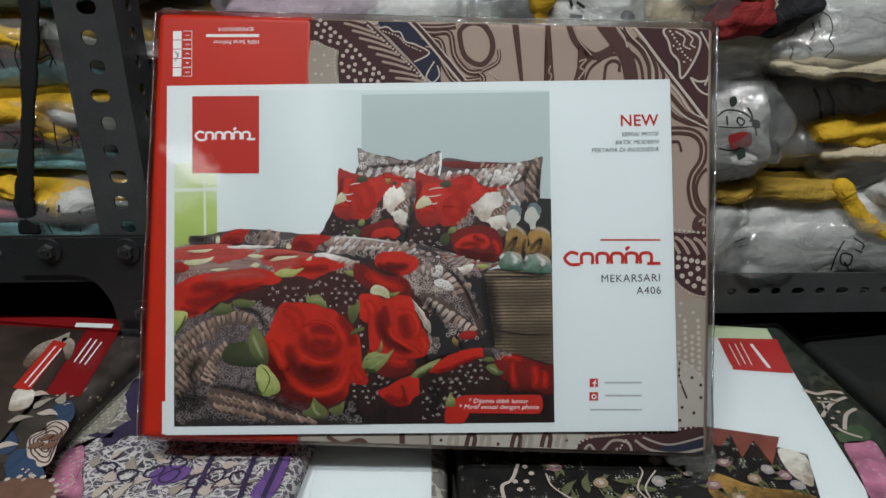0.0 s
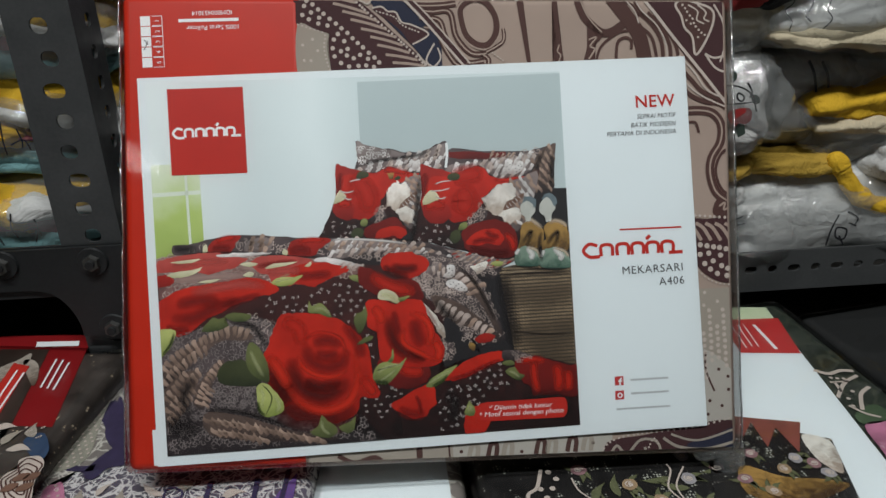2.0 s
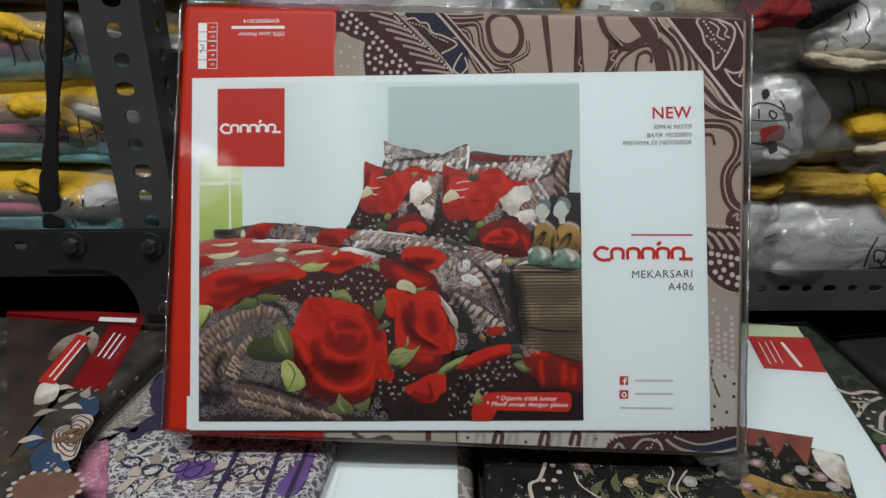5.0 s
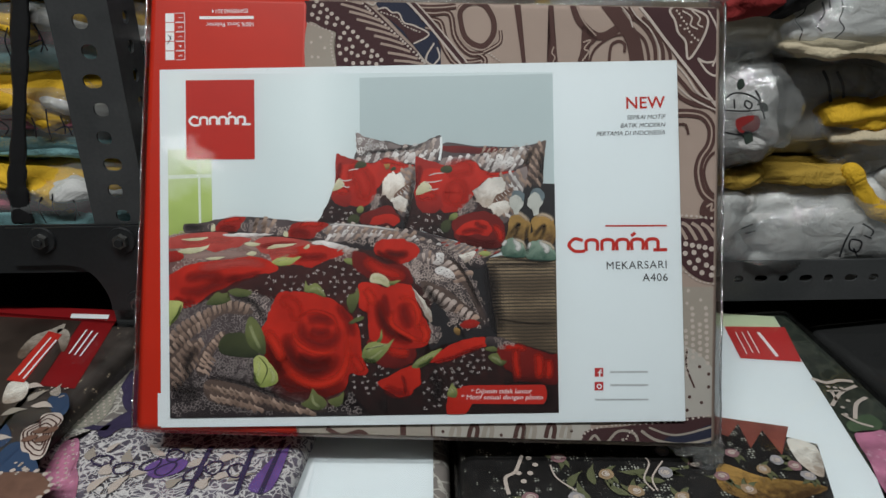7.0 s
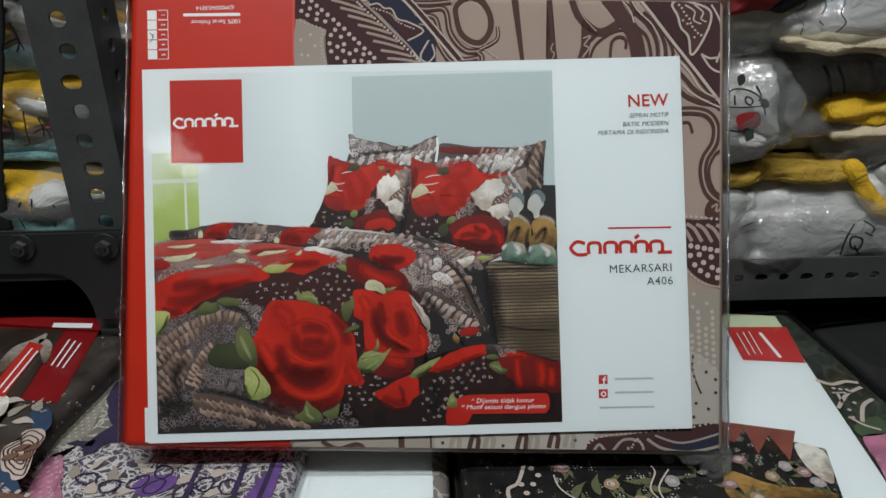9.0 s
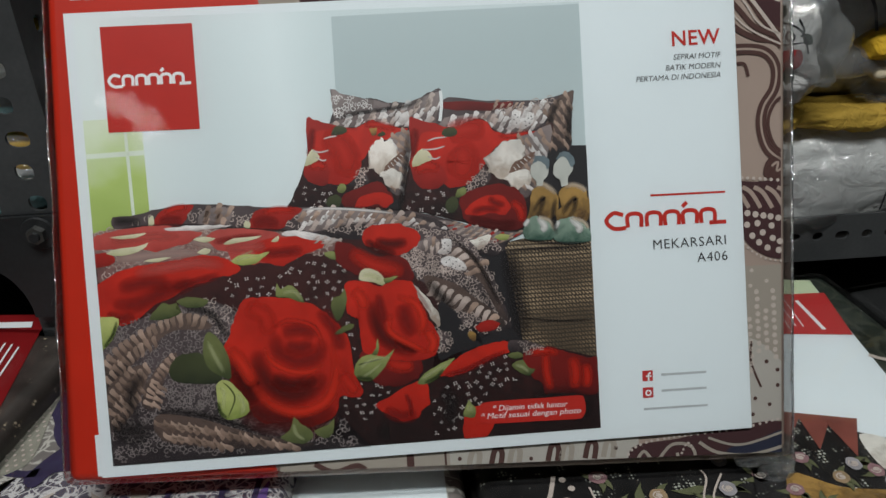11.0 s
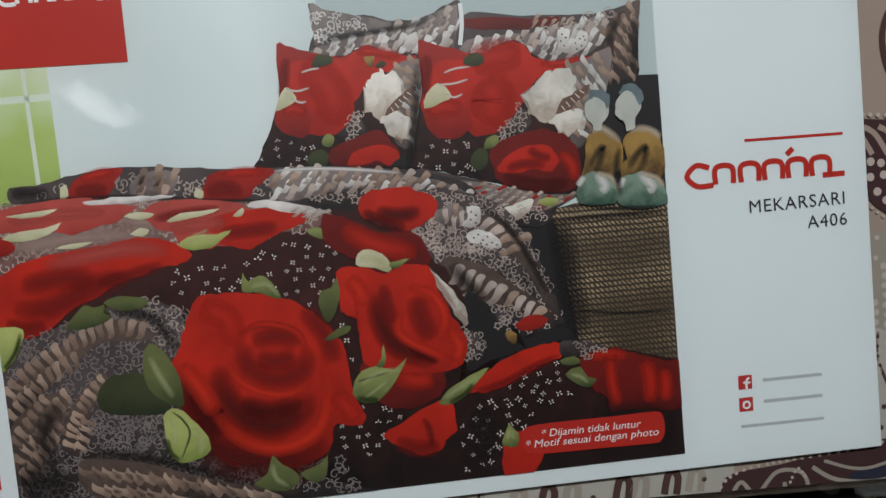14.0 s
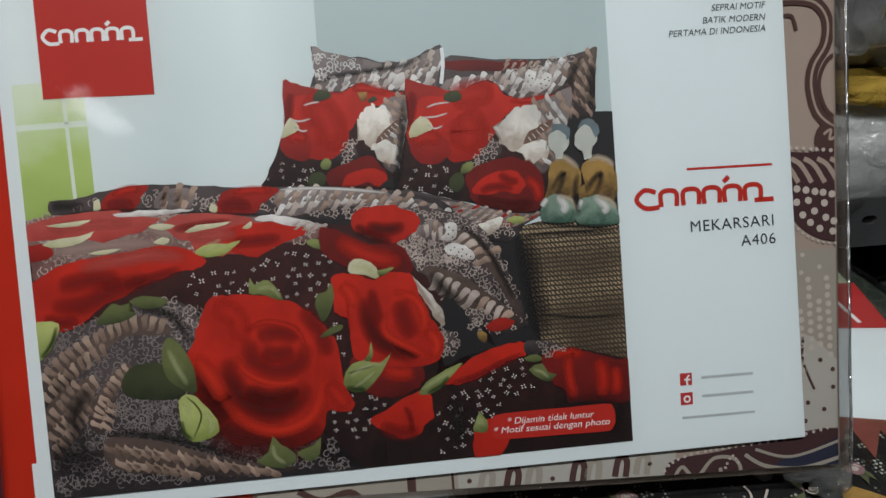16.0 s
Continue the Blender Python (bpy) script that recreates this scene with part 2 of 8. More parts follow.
tone_mauve = airbrush("printed_mauve_tone", (0.40, 0.27, 0.24), 0.75, 0.7)
tone_leaf = airbrush("printed_leaf_tone", (0.025, 0.040, 0.010), 0.85, 0.8)
tone_lit = airbrush("printed_leaf_light", (0.62, 0.64, 0.34), 0.38, 0.9)
ink_black = mottled("black_ink", (0.018, 0.016, 0.018), 0.42, 60, 0.3)
ink_floor = mottled("brown_floor_ink", (0.07, 0.03, 0.018), 0.42, 60, 0.4)
ink_ochre = print_leaf("printed_ochre", (0.36, 0.21, 0.06), (0.07, 0.035, 0.015))
ink_teal = print_leaf("printed_teal", (0.24, 0.33, 0.26), (0.05, 0.11, 0.08))
dull_sheet = print_leaf("printed_dull_sheet", (0.46, 0.40, 0.34), (0.16, 0.11, 0.08))
ink_skin = mottled("pale_figure_ink", (0.50, 0.50, 0.46), 0.42, 120, 0.3)
ink_hair = mottled("grey_blue_ink", (0.14, 0.18, 0.2), 0.42, 160, 0.4)

# ---- materials: batik cloth ----


def cloth(name, colour, scale=900, amount=0.12, large=18, rough=0.75):
    m = material(name, rough, spec=0.25)
    g = Graph(m)
    v = g.coord()
    warpw = g.math("MULTIPLY", g.wave(v, scale, 1, 3, "X"), g.wave(v, scale, 1, 3, "Z"))
    f = g.math("ADD", g.math("MULTIPLY", warpw, 0.35), g.math("MULTIPLY", g.noise(v, large, 4), 0.75))
    g.colour(g.ramp(f, [(0.25, tuple(c * (1 - amount) for c in colour)), (0.75, tuple(min(1, c * (1 + amount)) for c in colour))]))
    g.bump(f, 0.15, 0.0004)
    return m


beige = cloth("beige_batik_cloth", (0.36, 0.27, 0.225))
tan = cloth("tan_batik_cloth", (0.33, 0.285, 0.24))
greyish = cloth("pale_grey_batik_cloth", (0.42, 0.385, 0.345))
brown = cloth("brown_batik_line", (0.075, 0.035, 0.03))
maroon = cloth("maroon_batik_cloth", (0.055, 0.022, 0.024))
navy = cloth("navy_batik_cloth", (0.022, 0.024, 0.045))
cream = cloth("cream_batik_line", (0.50, 0.42, 0.37))

batik_purple = print_vine("purple_batik", (0.58, 0.55, 0.54), (0.045, 0.04, 0.05), 110, 0.22, (0.16, 0.13, 0.18))
batik_grey = print_vine("grey_batik", (0.5, 0.47, 0.42), (0.16, 0.14, 0.13), 60, 0.10, (0.25, 0.22, 0.2))
batik_black = print_sprig("black_floral_batik", (0.014, 0.013, 0.013), (0.42, 0.42, 0.36), 120)
batik_brown = print_sprig("brown_blue_batik", (0.05, 0.04, 0.035), (0.45, 0.36, 0.25), 95)
batik_dark = print_vine("dark_green_batik", (0.05, 0.055, 0.04), (0.012, 0.016, 0.012), 45, 0.05)
batik_pink = print_sprig("pink_dotted_batik", (0.42, 0.16, 0.25), (0.7, 0.55, 0.58), 190)

# ---- materials: film, metal, garments, room ----


def film(name, gloss=0.07, wrinkle=0.25, scale=40.0, rough=0.06, haze=0.0):
    """Clear plastic film: see-through with a wrinkled sheen, slightly milky if haze is given."""
    m = material(name)
    g = Graph(m)
    v = g.coord()
    clear = g.add("ShaderNodeBsdfTransparent", Color=(0.97, 0.98, 0.98))
    shine = g.add("ShaderNodeBsdfGlossy", Color=(1, 1, 1), Roughness=rough)
    h = g.math("ADD", g.noise(v, scale, 4, 0.6, 0.8), g.math("MULTIPLY", g.noise(v, scale * 0.25, 2), 1.5))
    bmp = g.add("ShaderNodeBump", Height=h, Strength=wrinkle, Distance=0.004)
    g.put(shine.inputs["Normal"], bmp.outputs[0])
    fr = g.add("ShaderNodeFresnel", IOR=1.45)
    g.put(fr.inputs["Normal"], bmp.outputs[0])
    fac = g.math("ADD", gloss, g.math("MULTIPLY", fr.outputs[0], 0.6))
    mx = g.add("ShaderNodeMixShader")
    g.put(mx.inputs[0], fac)
    g.put(mx.inputs[1], clear.outputs[0])
    g.put(mx.inputs[2], shine.outputs[0])
    top = mx.outputs[0]
    if haze:
        dif = g.add("ShaderNodeBsdfDiffuse", Color=(0.7, 0.72, 0.72))
        m2 = g.add("ShaderNodeMixShader")
        g.put(m2.inputs[0], haze)
        g.put(m2.inputs[1], top)
        g.put(m2.inputs[2], dif.outputs[0])
        top = m2.outputs[0]
    g.put(g.out.inputs[0], top)
    return m


sleeve_film = film("clear_sleeve_film", 0.0, 0.05, 14, 0.05)
bag_film = film("crumpled_bag_film", 0.06, 1.0, 60, 0.08, 0.11)


def painted_steel():
    m = material("grey_painted_steel", 0.42, 0.0)
    g = Graph(m)
    v = g.coord()
    f = g.math("ADD", g.math("MULTIPLY", g.noise(v, 420, 4), 0.4), g.math("MULTIPLY", g.noise(v, 22, 4), 0.6))
    g.colour(g.ramp(f, [(0.3, (0.035, 0.037, 0.038)), (0.6, (0.055, 0.057, 0.058)), (0.85, (0.085, 0.083, 0.078))]))
    g.put(g.b.inputs["Roughness"], g.step(g.noise(v, 60, 3), 0.2, 0.8, 0.3, 0.6))
    g.bump(g.noise(v, 500, 3), 0.12, 0.0005)
    return m


steel = painted_steel()
# dark for washers and plate; on the left beam it stands for shade
steel_dark = mottled("dark_shaded_steel", (0.015, 0.016, 0.017), 0.45, 400, 0.3, bump=0.1)
zinc = mottled("zinc_bolt", (0.20, 0.20, 0.19), 0.34, 300, 0.3, metal=0.9)
strap_mat = mottled("black_strap", (0.012, 0.012, 0.013), 0.5, 400, 0.3)


def knit(name, colour):
    m = material(name, 0.8, spec=0.2)
    g = Graph(m)
    v = g.coord()
    f = g.math("ADD", g.math("MULTIPLY", g.noise(v, 35, 4), 0.7), g.math("MULTIPLY", g.noise(v, 700, 2), 0.3))
    g.colour(g.ramp(f, [(0.25, tuple(c * 0.72 for c in colour)), (0.75, tuple(min(1, c * 1.12) for c in colour))]))
    g.bump(g.math("ADD", g.noise(v, 55, 4, 0.6, 1.0), g.math("MULTIPLY", g.noise(v, 900, 2), 0.05)), 0.7, 0.006)
    return m


knit_yellow = knit("yellow_knit", (0.70, 0.42, 0.03))
knit_pink = knit("rose_pink_knit", (0.50, 0.11, 0.17))
knit_teal = knit("teal_knit", (0.24, 0.46, 0.48))
knit_white = knit("white_knit", (0.58, 0.575, 0.56))
knit_grey = knit("greyish_white_knit", (0.47, 0.46, 0.445))
knit_mustard = knit("mustard_knit", (0.42, 0.27, 0.045))
knit_mauve = knit("mauve_knit", (0.50, 0.36, 0.44))
knit_cream = knit("cream_knit", (0.55, 0.47, 0.33))
knit_black = knit("black_knit", (0.02, 0.02, 0.022))
knit_red = knit("red_knit", (0.28, 0.03, 0.03))
marker = mottled("black_marker", (0.015, 0.015, 0.018), 0.4, 200, 0.3)
print_red = mottled("red_shirt_print", (0.28, 0.02, 0.02), 0.6, 200, 0.2)
print_green_dk = mottled("dark_shirt_print", (0.03, 0.045, 0.035), 0.6, 200, 0.2)
wall_paint = mottled("dull_wall_paint", (0.17, 0.17, 0.165), 0.8, 60, 0.1, bump=0.1)
concrete = mottled("concrete_floor", (0.22, 0.22, 0.21), 0.7, 40, 0.15, bump=0.2)
# for the added shade panel behind the rack, and the darkest pack's cloth
near_black = mottled("near_black", (0.006, 0.006, 0.006), 0.8, 60, 0.2)
board = mottled("dark_shelf_board", (0.05, 0.045, 0.04), 0.6, 60, 0.2)


# ---- mesh helpers ----
def empty(name, m=None, label="", category="", group="", kind=""):
    ob = new(name)
    ob.empty_display_size = 0.02
    if m is not None:
        ob.matrix_world = m
    return tagged(ob, label, category, group, kind)


def part(name, bm, material_, parent=None, label="", m=None):
    """One mesh object from a bmesh or a mesh, under a thing or a part."""
    if isinstance(bm, bmesh.types.BMesh):
        me = bpy.data.meshes.new(name)
        bm.to_mesh(me)
        bm.free()
    else:
        me = bm
    me.materials.clear()
    me.materials.append(material_)
    ob = new(name, me)
    if parent is not None:
        ob.parent = parent
    if m is not None:
        ob.matrix_basis = m
    if label:
        ob["label"] = label
    return ob


def box(x0, x1, y0, y1, z0, z1, bevel=0.0, seg=2):
    bm = bmesh.new()
    bmesh.ops.create_cube(bm, size=1)
    for v in bm.verts:
        v.co = Vector((x0 + (v.co.x + 0.5) * (x1 - x0), y0 + (v.co.y + 0.5) * (y1 - y0), z0 + (v.co.z + 0.5) * (z1 - z0)))
    if bevel:
        bmesh.ops.bevel(bm, geom=bm.edges[:], offset=bevel, segments=seg, affect="EDGES", profile=0.5)
        bm.normal_update()
        for f in bm.faces:
            f.smooth = max(abs(c) for c in f.normal) < 0.999
    return bm


def clipped(outline, frame_):
    """The outline cut off at the edges of a convex frame."""
    area = sum(a[0] * b[1] - b[0] * a[1] for a, b in zip(frame_, frame_[1:] + frame_[:1]))
    ring = frame_ if area > 0 else frame_[::-1]
    pts = list(outline)
    for a, b in zip(ring, ring[1:] + ring[:1]):
        out = []
        for p, q in zip(pts, pts[1:] + pts[:1]):
            sp = (b[0] - a[0]) * (p[1] - a[1]) - (b[1] - a[1]) * (p[0] - a[0])
            sq = (b[0] - a[0]) * (q[1] - a[1]) - (b[1] - a[1]) * (q[0] - a[0])
            if sp >= 0:
                out.append(p)
            if sp * sq < 0:
                t = sp / (sp - sq)
                out.append((p[0] + (q[0] - p[0]) * t, p[1] + (q[1] - p[1]) * t))
        pts = out
        if len(pts) < 3:
            return []
    return pts


def curve_points(pts, n=6, closed=True):
    """Catmull-Rom through the points."""
    out, k = [], len(pts)
    last = k if closed else k - 1
    for i in range(last):
        if closed:
            a, b, c, d = (Vector(pts[(i + j - 1) % k]) for j in range(4))
        else:
            a, b, c, d = (Vector(pts[min(max(i + j - 1, 0), k - 1)]) for j in range(4))
        for s in range(n):
            t = s / n
            out.append(0.5 * (2 * b + (c - a) * t + (2 * a - 5 * b + 4 * c - d) * t * t + (3 * b - a - 3 * c + d) * t ** 3))
    if not closed:
        out.append(Vector(pts[-1]))
    return [tuple(p) for p in out]


def blob(cx, cz, rx, rz, rot=0.0, seed=0, wob=0.10, n=40, lobes=5):
    """A rounded, uneven outline of petals or a leaf."""
    rng = random.Random(seed)
    ph = [rng.uniform(0, 6.28) for _ in range(4)]
    out = []
    for i in range(n):
        a = 2 * math.pi * i / n
        r = 1 + wob * (0.6 * math.sin(lobes * a + ph[0]) + 0.4 * math.sin((lobes * 2 + 1) * a + ph[1]) + 0.5 * math.sin(2 * a + ph[2]))
        x, z = rx * r * math.cos(a), rz * r * math.sin(a)
        c, s = math.cos(radians(rot)), math.sin(radians(rot))
        out.append((cx + x * c - z * s, cz + x * s + z * c))
    return out


def rose_outline(cx, cz, rx, rz, rot=0.0, seed=0, n=110):
    """Rounded petals with notches between them."""
    rng = random.Random(seed)
    ph = [rng.uniform(0, 6.28) for _ in range(4)]
    c, s = math.cos(radians(rot)), math.sin(radians(rot))
    out = []
    for i in range(n):
        a = 2 * math.pi * i / n
        r = 0.93 + 0.085 * abs(math.sin(2.5 * a + ph[0])) ** 0.7 + 0.035 * math.sin(2 * a + ph[1]) + 0.022 * math.sin(7 * a + ph[2]) + 0.010 * math.sin(15 * a + ph[3])
        x, z = rx * r * math.cos(a), rz * r * math.sin(a)
        out.append((cx + x * c - z * s, cz + x * s + z * c))
    return out


def leaf_outline(cx, cz, length, width, rot=0.0, n=14, bend=0.30):
    up, down = [], []
    for i in range(n + 1):
        t = i / n
        w = width * 0.5 * math.sin(math.pi * t ** 0.7) ** 1.25 * (1 + 0.06 * math.sin(13 * t + cx)) if 0 < t < 1 else 0
        x, o = (t - 0.5) * length, bend * width * (math.sin(math.pi * t) - 0.9 * t ** 3)
        up.append((x, w + o))
        down.append((x, -w + o))
    pts = down[:-1] + up[:0:-1]
    c, s = math.cos(radians(rot)), math.sin(radians(rot))
    return [(cx + x * c - z * s, cz + x * s + z * c) for x, z in pts]


def flat(outline, y, scale=0.001):
    """A flat sheet in the plane y, facing the reader, from an outline in millimetres; its UV spans -1 to 1."""
    pts = [(p[0] * scale, p[1] * scale) for p in outline]
    area = sum(a[0] * b[1] - b[0] * a[1] for a, b in zip(pts, pts[1:] + pts[:1]))
    if area < 0:
        pts.reverse()
    xs, zs = [p[0] for p in pts], [p[1] for p in pts]
    bm = bmesh.new()
    f = bm.faces.new([bm.verts.new((x, y, z)) for x, z in pts])
    uv = bm.loops.layers.uv.new("art")
    w, h = max(xs) - min(xs) or 1, max(zs) - min(zs) or 1
    for lp in f.loops:
        lp[uv].uv = (2 * (lp.vert.co.x - min(xs)) / w - 1, 2 * (lp.vert.co.z - min(zs)) / h - 1)
    bmesh.ops.triangulate(bm, faces=[f])
    return bm


def ribbons(lines, y, scale=0.001, within=None):
    """Flat strokes: (points, width[, closed]) in millimetres, all in one mesh, cut off at a convex frame if one is given."""
    bm = bmesh.new()
    uv = bm.loops.layers.uv.new("art")
    for line in lines:
        pts, width = line[0], line[1]
        closed = len(line) > 2 and line[2]
        p = curve_points(pts, 7, closed) if len(pts) > 2 else [tuple(q) for q in pts]
        if closed:
            p.append(p[0])
        rows = []
        for i, (x, z) in enumerate(p):
            a, b = Vector(p[max(i - 1, 0)]), Vector(p[min(i + 1, len(p) - 1)])
            if closed and i in (0, len(p) - 1):
                a, b = Vector(p[-2]), Vector(p[1])
            d = (b - a).normalized() if (b - a).length > 1e-9 else Vector((1, 0))
            w = width * 0.5
            rows.append(((x - d.y * w, z + d.x * w), (x + d.y * w, z - d.x * w)))
        if within is None:
            made = [[bm.verts.new((q[0] * scale, y, q[1] * scale)) for q in pair] for pair in rows]
            for (a, b), (c, d) in zip(made, made[1:]):
                bm.faces.new((a, b, d, c))
        else:
            for (a, b), (c, d) in zip(rows, rows[1:]):
                quad = clipped([a, b, d, c], within)
                if len(quad) > 2:
                    bm.faces.new([bm.verts.new((q[0] * scale, y, q[1] * scale)) for q in quad])
    bm.normal_update()
    for f in bm.faces:
        if f.normal.y > 0:
            f.normal_flip()
    return bm


def dots(spots, r, y, scale=0.001, n=8):
    bm = bmesh.new()
    for x, z in spots:
        bm.faces.new([bm.verts.new((x * scale + r * scale * math.cos(2 * math.pi * i / n), y, z * scale + r * scale * math.sin(2 * math.pi * i / n))) for i in range(n)])
    bm.normal_update()
    for f in bm.faces:
        if f.normal.y > 0:
            f.normal_flip()
    return bm


def rounded(x0, x1, z0, z1, r, n=6):
    out = []
    for cx, cz, a0 in ((x1 - r, z1 - r, 0), (x0 + r, z1 - r, 90), (x0 + r, z0 + r, 180), (x1 - r, z0 + r, 270)):
        for i in range(n + 1):
            a = radians(a0 + 90 * i / n)
            out.append((cx + r * math.cos(a), cz + r * math.sin(a)))
    return out


def turned(outline, deg, about):
    c, s = math.cos(radians(deg)), math.sin(radians(deg))
    return [(about[0] + (x - about[0]) * c - (z - about[1]) * s, about[1] + (x - about[0]) * s + (z - about[1]) * c) for x, z in outline]


def writing(name, body, height, x, z, y, mat, parent, align="LEFT", rot=0.0, shear=0.0, spread=1.0, width=1.0, label="", bold=0.0):
    """Lettering in the built-in font, capital height in millimetres, as a flat mesh."""
    cu = bpy.data.curves.new(name, "FONT")
    cu.body, cu.size, cu.align_x, cu.shear = body, height * 0.001 / 0.73, align, shear
    cu.space_character = spread
    cu.resolution_u = 3
    cu.offset = bold * height * 0.001
    tmp = new("tmp_text", cu)
    me = bpy.data.meshes.new_from_object(tmp.evaluated_get(bpy.context.evaluated_depsgraph_get()))
    bpy.data.objects.remove(tmp)
    m = Matrix.Translation((x * 0.001, y, z * 0.001)) @ pose(0, 0, 0, 90, 0, 0) @ pose(0, 0, 0, 0, 0, rot) @ Matrix.Diagonal((width, 1, 1, 1))
    me.transform(m)
    me.name = name
    return part(name, me, mat, parent, label)


def cushion(w, d, h, seed=0, square=0.32, crumple=0.004, freq=22.0, nu=64, nv=28, sag=0.0):
    """A soft stuffed slab with rounded sides and shallow folds, standing on z = 0."""
    def sp(v, e):
        return math.copysign(abs(v) ** e, v)
    verts, faces = [], []
    for j in range(nv + 1):
        t = -math.pi / 2 + math.pi * j / nv
        for i in range(nu):
            p = 2 * math.pi * i / nu
            x = w / 2 * sp(math.cos(t), 0.5) * sp(math.cos(p), square)
            y = d / 2 * sp(math.cos(t), 0.5) * sp(math.sin(p), square)
            z = h / 2 * sp(math.sin(t), 0.75)
            q = Vector((x * freq + seed * 7.3, y * freq, z * freq * 2.2))
            k = crumple * (noise.noise(q) + 0.5 * noise.noise(q * 2.3) + 0.3 * abs(noise.noise(q * 4.7)))
            nrm = Vector((x / w, y / d, z / h)).normalized()
            v = Vector((x, y, z)) + nrm * k
            v.z += h / 2 - sag * (x / w * 2) ** 2
            verts.append(v)
    for j in range(nv):
        for i in range(nu):
            a, b = j * nu + i, j * nu + (i + 1) % nu
            faces.append((a, b, b + nu, a + nu))
    me = bpy.data.meshes.new("cushion")
    me.from_pydata(verts, [], faces)
    for f in me.polygons:
        f.use_smooth = True
    return me


# ---- room ----
def shell(name, dims, mat, label, category):
    return tagged(part(name, box(*dims), mat, None), label, category, kind="structure")


shell("floor", (-2.6, 2.6, -3.2, 1.9, -0.1, 0.0), concrete, "grey concrete shop floor", "floor")
shell("ceiling", (-2.6, 2.6, -3.2, 1.9, 2.8, 2.9), wall_paint, "plain dull white ceiling", "ceiling")
shell("wall_north", (-2.6, 2.6, 1.8, 1.9, 0.0, 2.8), wall_paint, "plain grey wall behind the racks", "wall")
shell("wall_south", (-2.6, 2.6, -3.2, -3.1, 0.0, 2.8), wall_paint, "plain grey wall", "wall")
shell("wall_west", (-2.6, -2.5, -3.1, 1.8, 0.0, 2.8), wall_paint, "plain grey wall", "wall")
shell("wall_east", (2.5, 2.6, -3.1, 1.8, 0.0, 2.8), wall_paint, "plain grey wall", "wall")


# ---- slotted-angle rack ----
def holed_plate(w, h, holes, thick=0.002):
    """A plate in the x-z plane, lower left corner at 0,0, with round or slotted holes cut through: (x, z, half width, half height)."""
    bm = bmesh.new()
    xs = sorted(holes, key=lambda q: q[0])
    along_x = w >= h
    if not along_x:
        xs = sorted(holes, key=lambda q: q[1])
    cuts = [0.0]
    for a, b in zip(xs, xs[1:]):
        cuts.append((a[0] + b[0]) / 2 if along_x else (a[1] + b[1]) / 2)
    cuts.append(w if along_x else h)
    n = 16
    for (cx, cz, rx, rz), lo, hi in zip(xs, cuts, cuts[1:]):
        x0, x1, z0, z1 = (lo, hi, 0.0, h) if along_x else (0.0, w, lo, hi)
        inner, outer = [], []
        for i in range(n):
            a = 2 * math.pi * (i + 0.5) / n
            c, s = math.cos(a), math.sin(a)
            inner.append(bm.verts.new((cx + rx * math.copysign(abs(c) ** 0.8, c), 0, cz + rz * math.copysign(abs(s) ** 0.8, s))))
            k = min((x1 - cx if c > 0 else cx - x0) / max(abs(c), 1e-6), (z1 - cz if s > 0 else cz - z0) / max(abs(s), 1e-6))
            outer.append(bm.verts.new((cx + c * k, 0, cz + s * k)))
        for i in range(n):
            j = (i + 1) % n
            bm.faces.new((inner[i], outer[i], outer[j], inner[j]))
        # fill the four corners
        for sx, sz in ((1, 1), (-1, 1), (-1, -1), (1, -1)):
            corner = Vector((x1 if sx > 0 else x0, 0, z1 if sz > 0 else z0))
            best = min(range(n), key=lambda i: ((outer[i].co + outer[(i + 1) % n].co) / 2 - corner).length)
            a, b = outer[best], outer[(best + 1) % n]
            if (a.co - corner).length > 1e-5 and (b.co - corner).length > 1e-5:
                bm.faces.new((a, bm.verts.new(corner), b))
    bmesh.ops.remove_doubles(bm, verts=bm.verts[:], dist=2e-5)
    bmesh.ops.recalc_face_normals(bm, faces=bm.faces[:])
    geo = bmesh.ops.extrude_face_region(bm, geom=bm.faces[:])
    bmesh.ops.translate(bm, verts=[v for v in geo["geom"] if isinstance(v, bmesh.types.BMVert)], vec=(0, thick, 0))
    bmesh.ops.recalc_face_normals(bm, faces=bm.faces[:])
    return bm


def bolt(parent, x, y, z, r=0.0075):
    """Round nut on a dark washer, facing the aisle."""
    bm = bmesh.new()
    bmesh.ops.create_cone(bm, cap_ends=True, segments=24, radius1=r * 1.5, radius2=r * 1.4, depth=0.0014)
    w = part("bolt", bm, steel_dark, parent, "dark washer with zinc nut", m=pose(x, y - 0.0008, z, 90, 0, 0))
    bm = bmesh.new()
    bmesh.ops.create_cone(bm, cap_ends=True, segments=6, radius1=r * 0.85, radius2=r * 0.78, depth=0.004, matrix=Matrix.Translation((0, 0, 0.0026)))
    part("nut", bm, zinc, w)
    bm = bmesh.new()
    bmesh.ops.create_cone(bm, cap_ends=True, segments=14, radius1=r * 0.46, radius2=r * 0.42, depth=0.003, matrix=Matrix.Translation((0, 0, 0.0052)))
    part("bolt_end", bm, steel_dark, w)
    return w


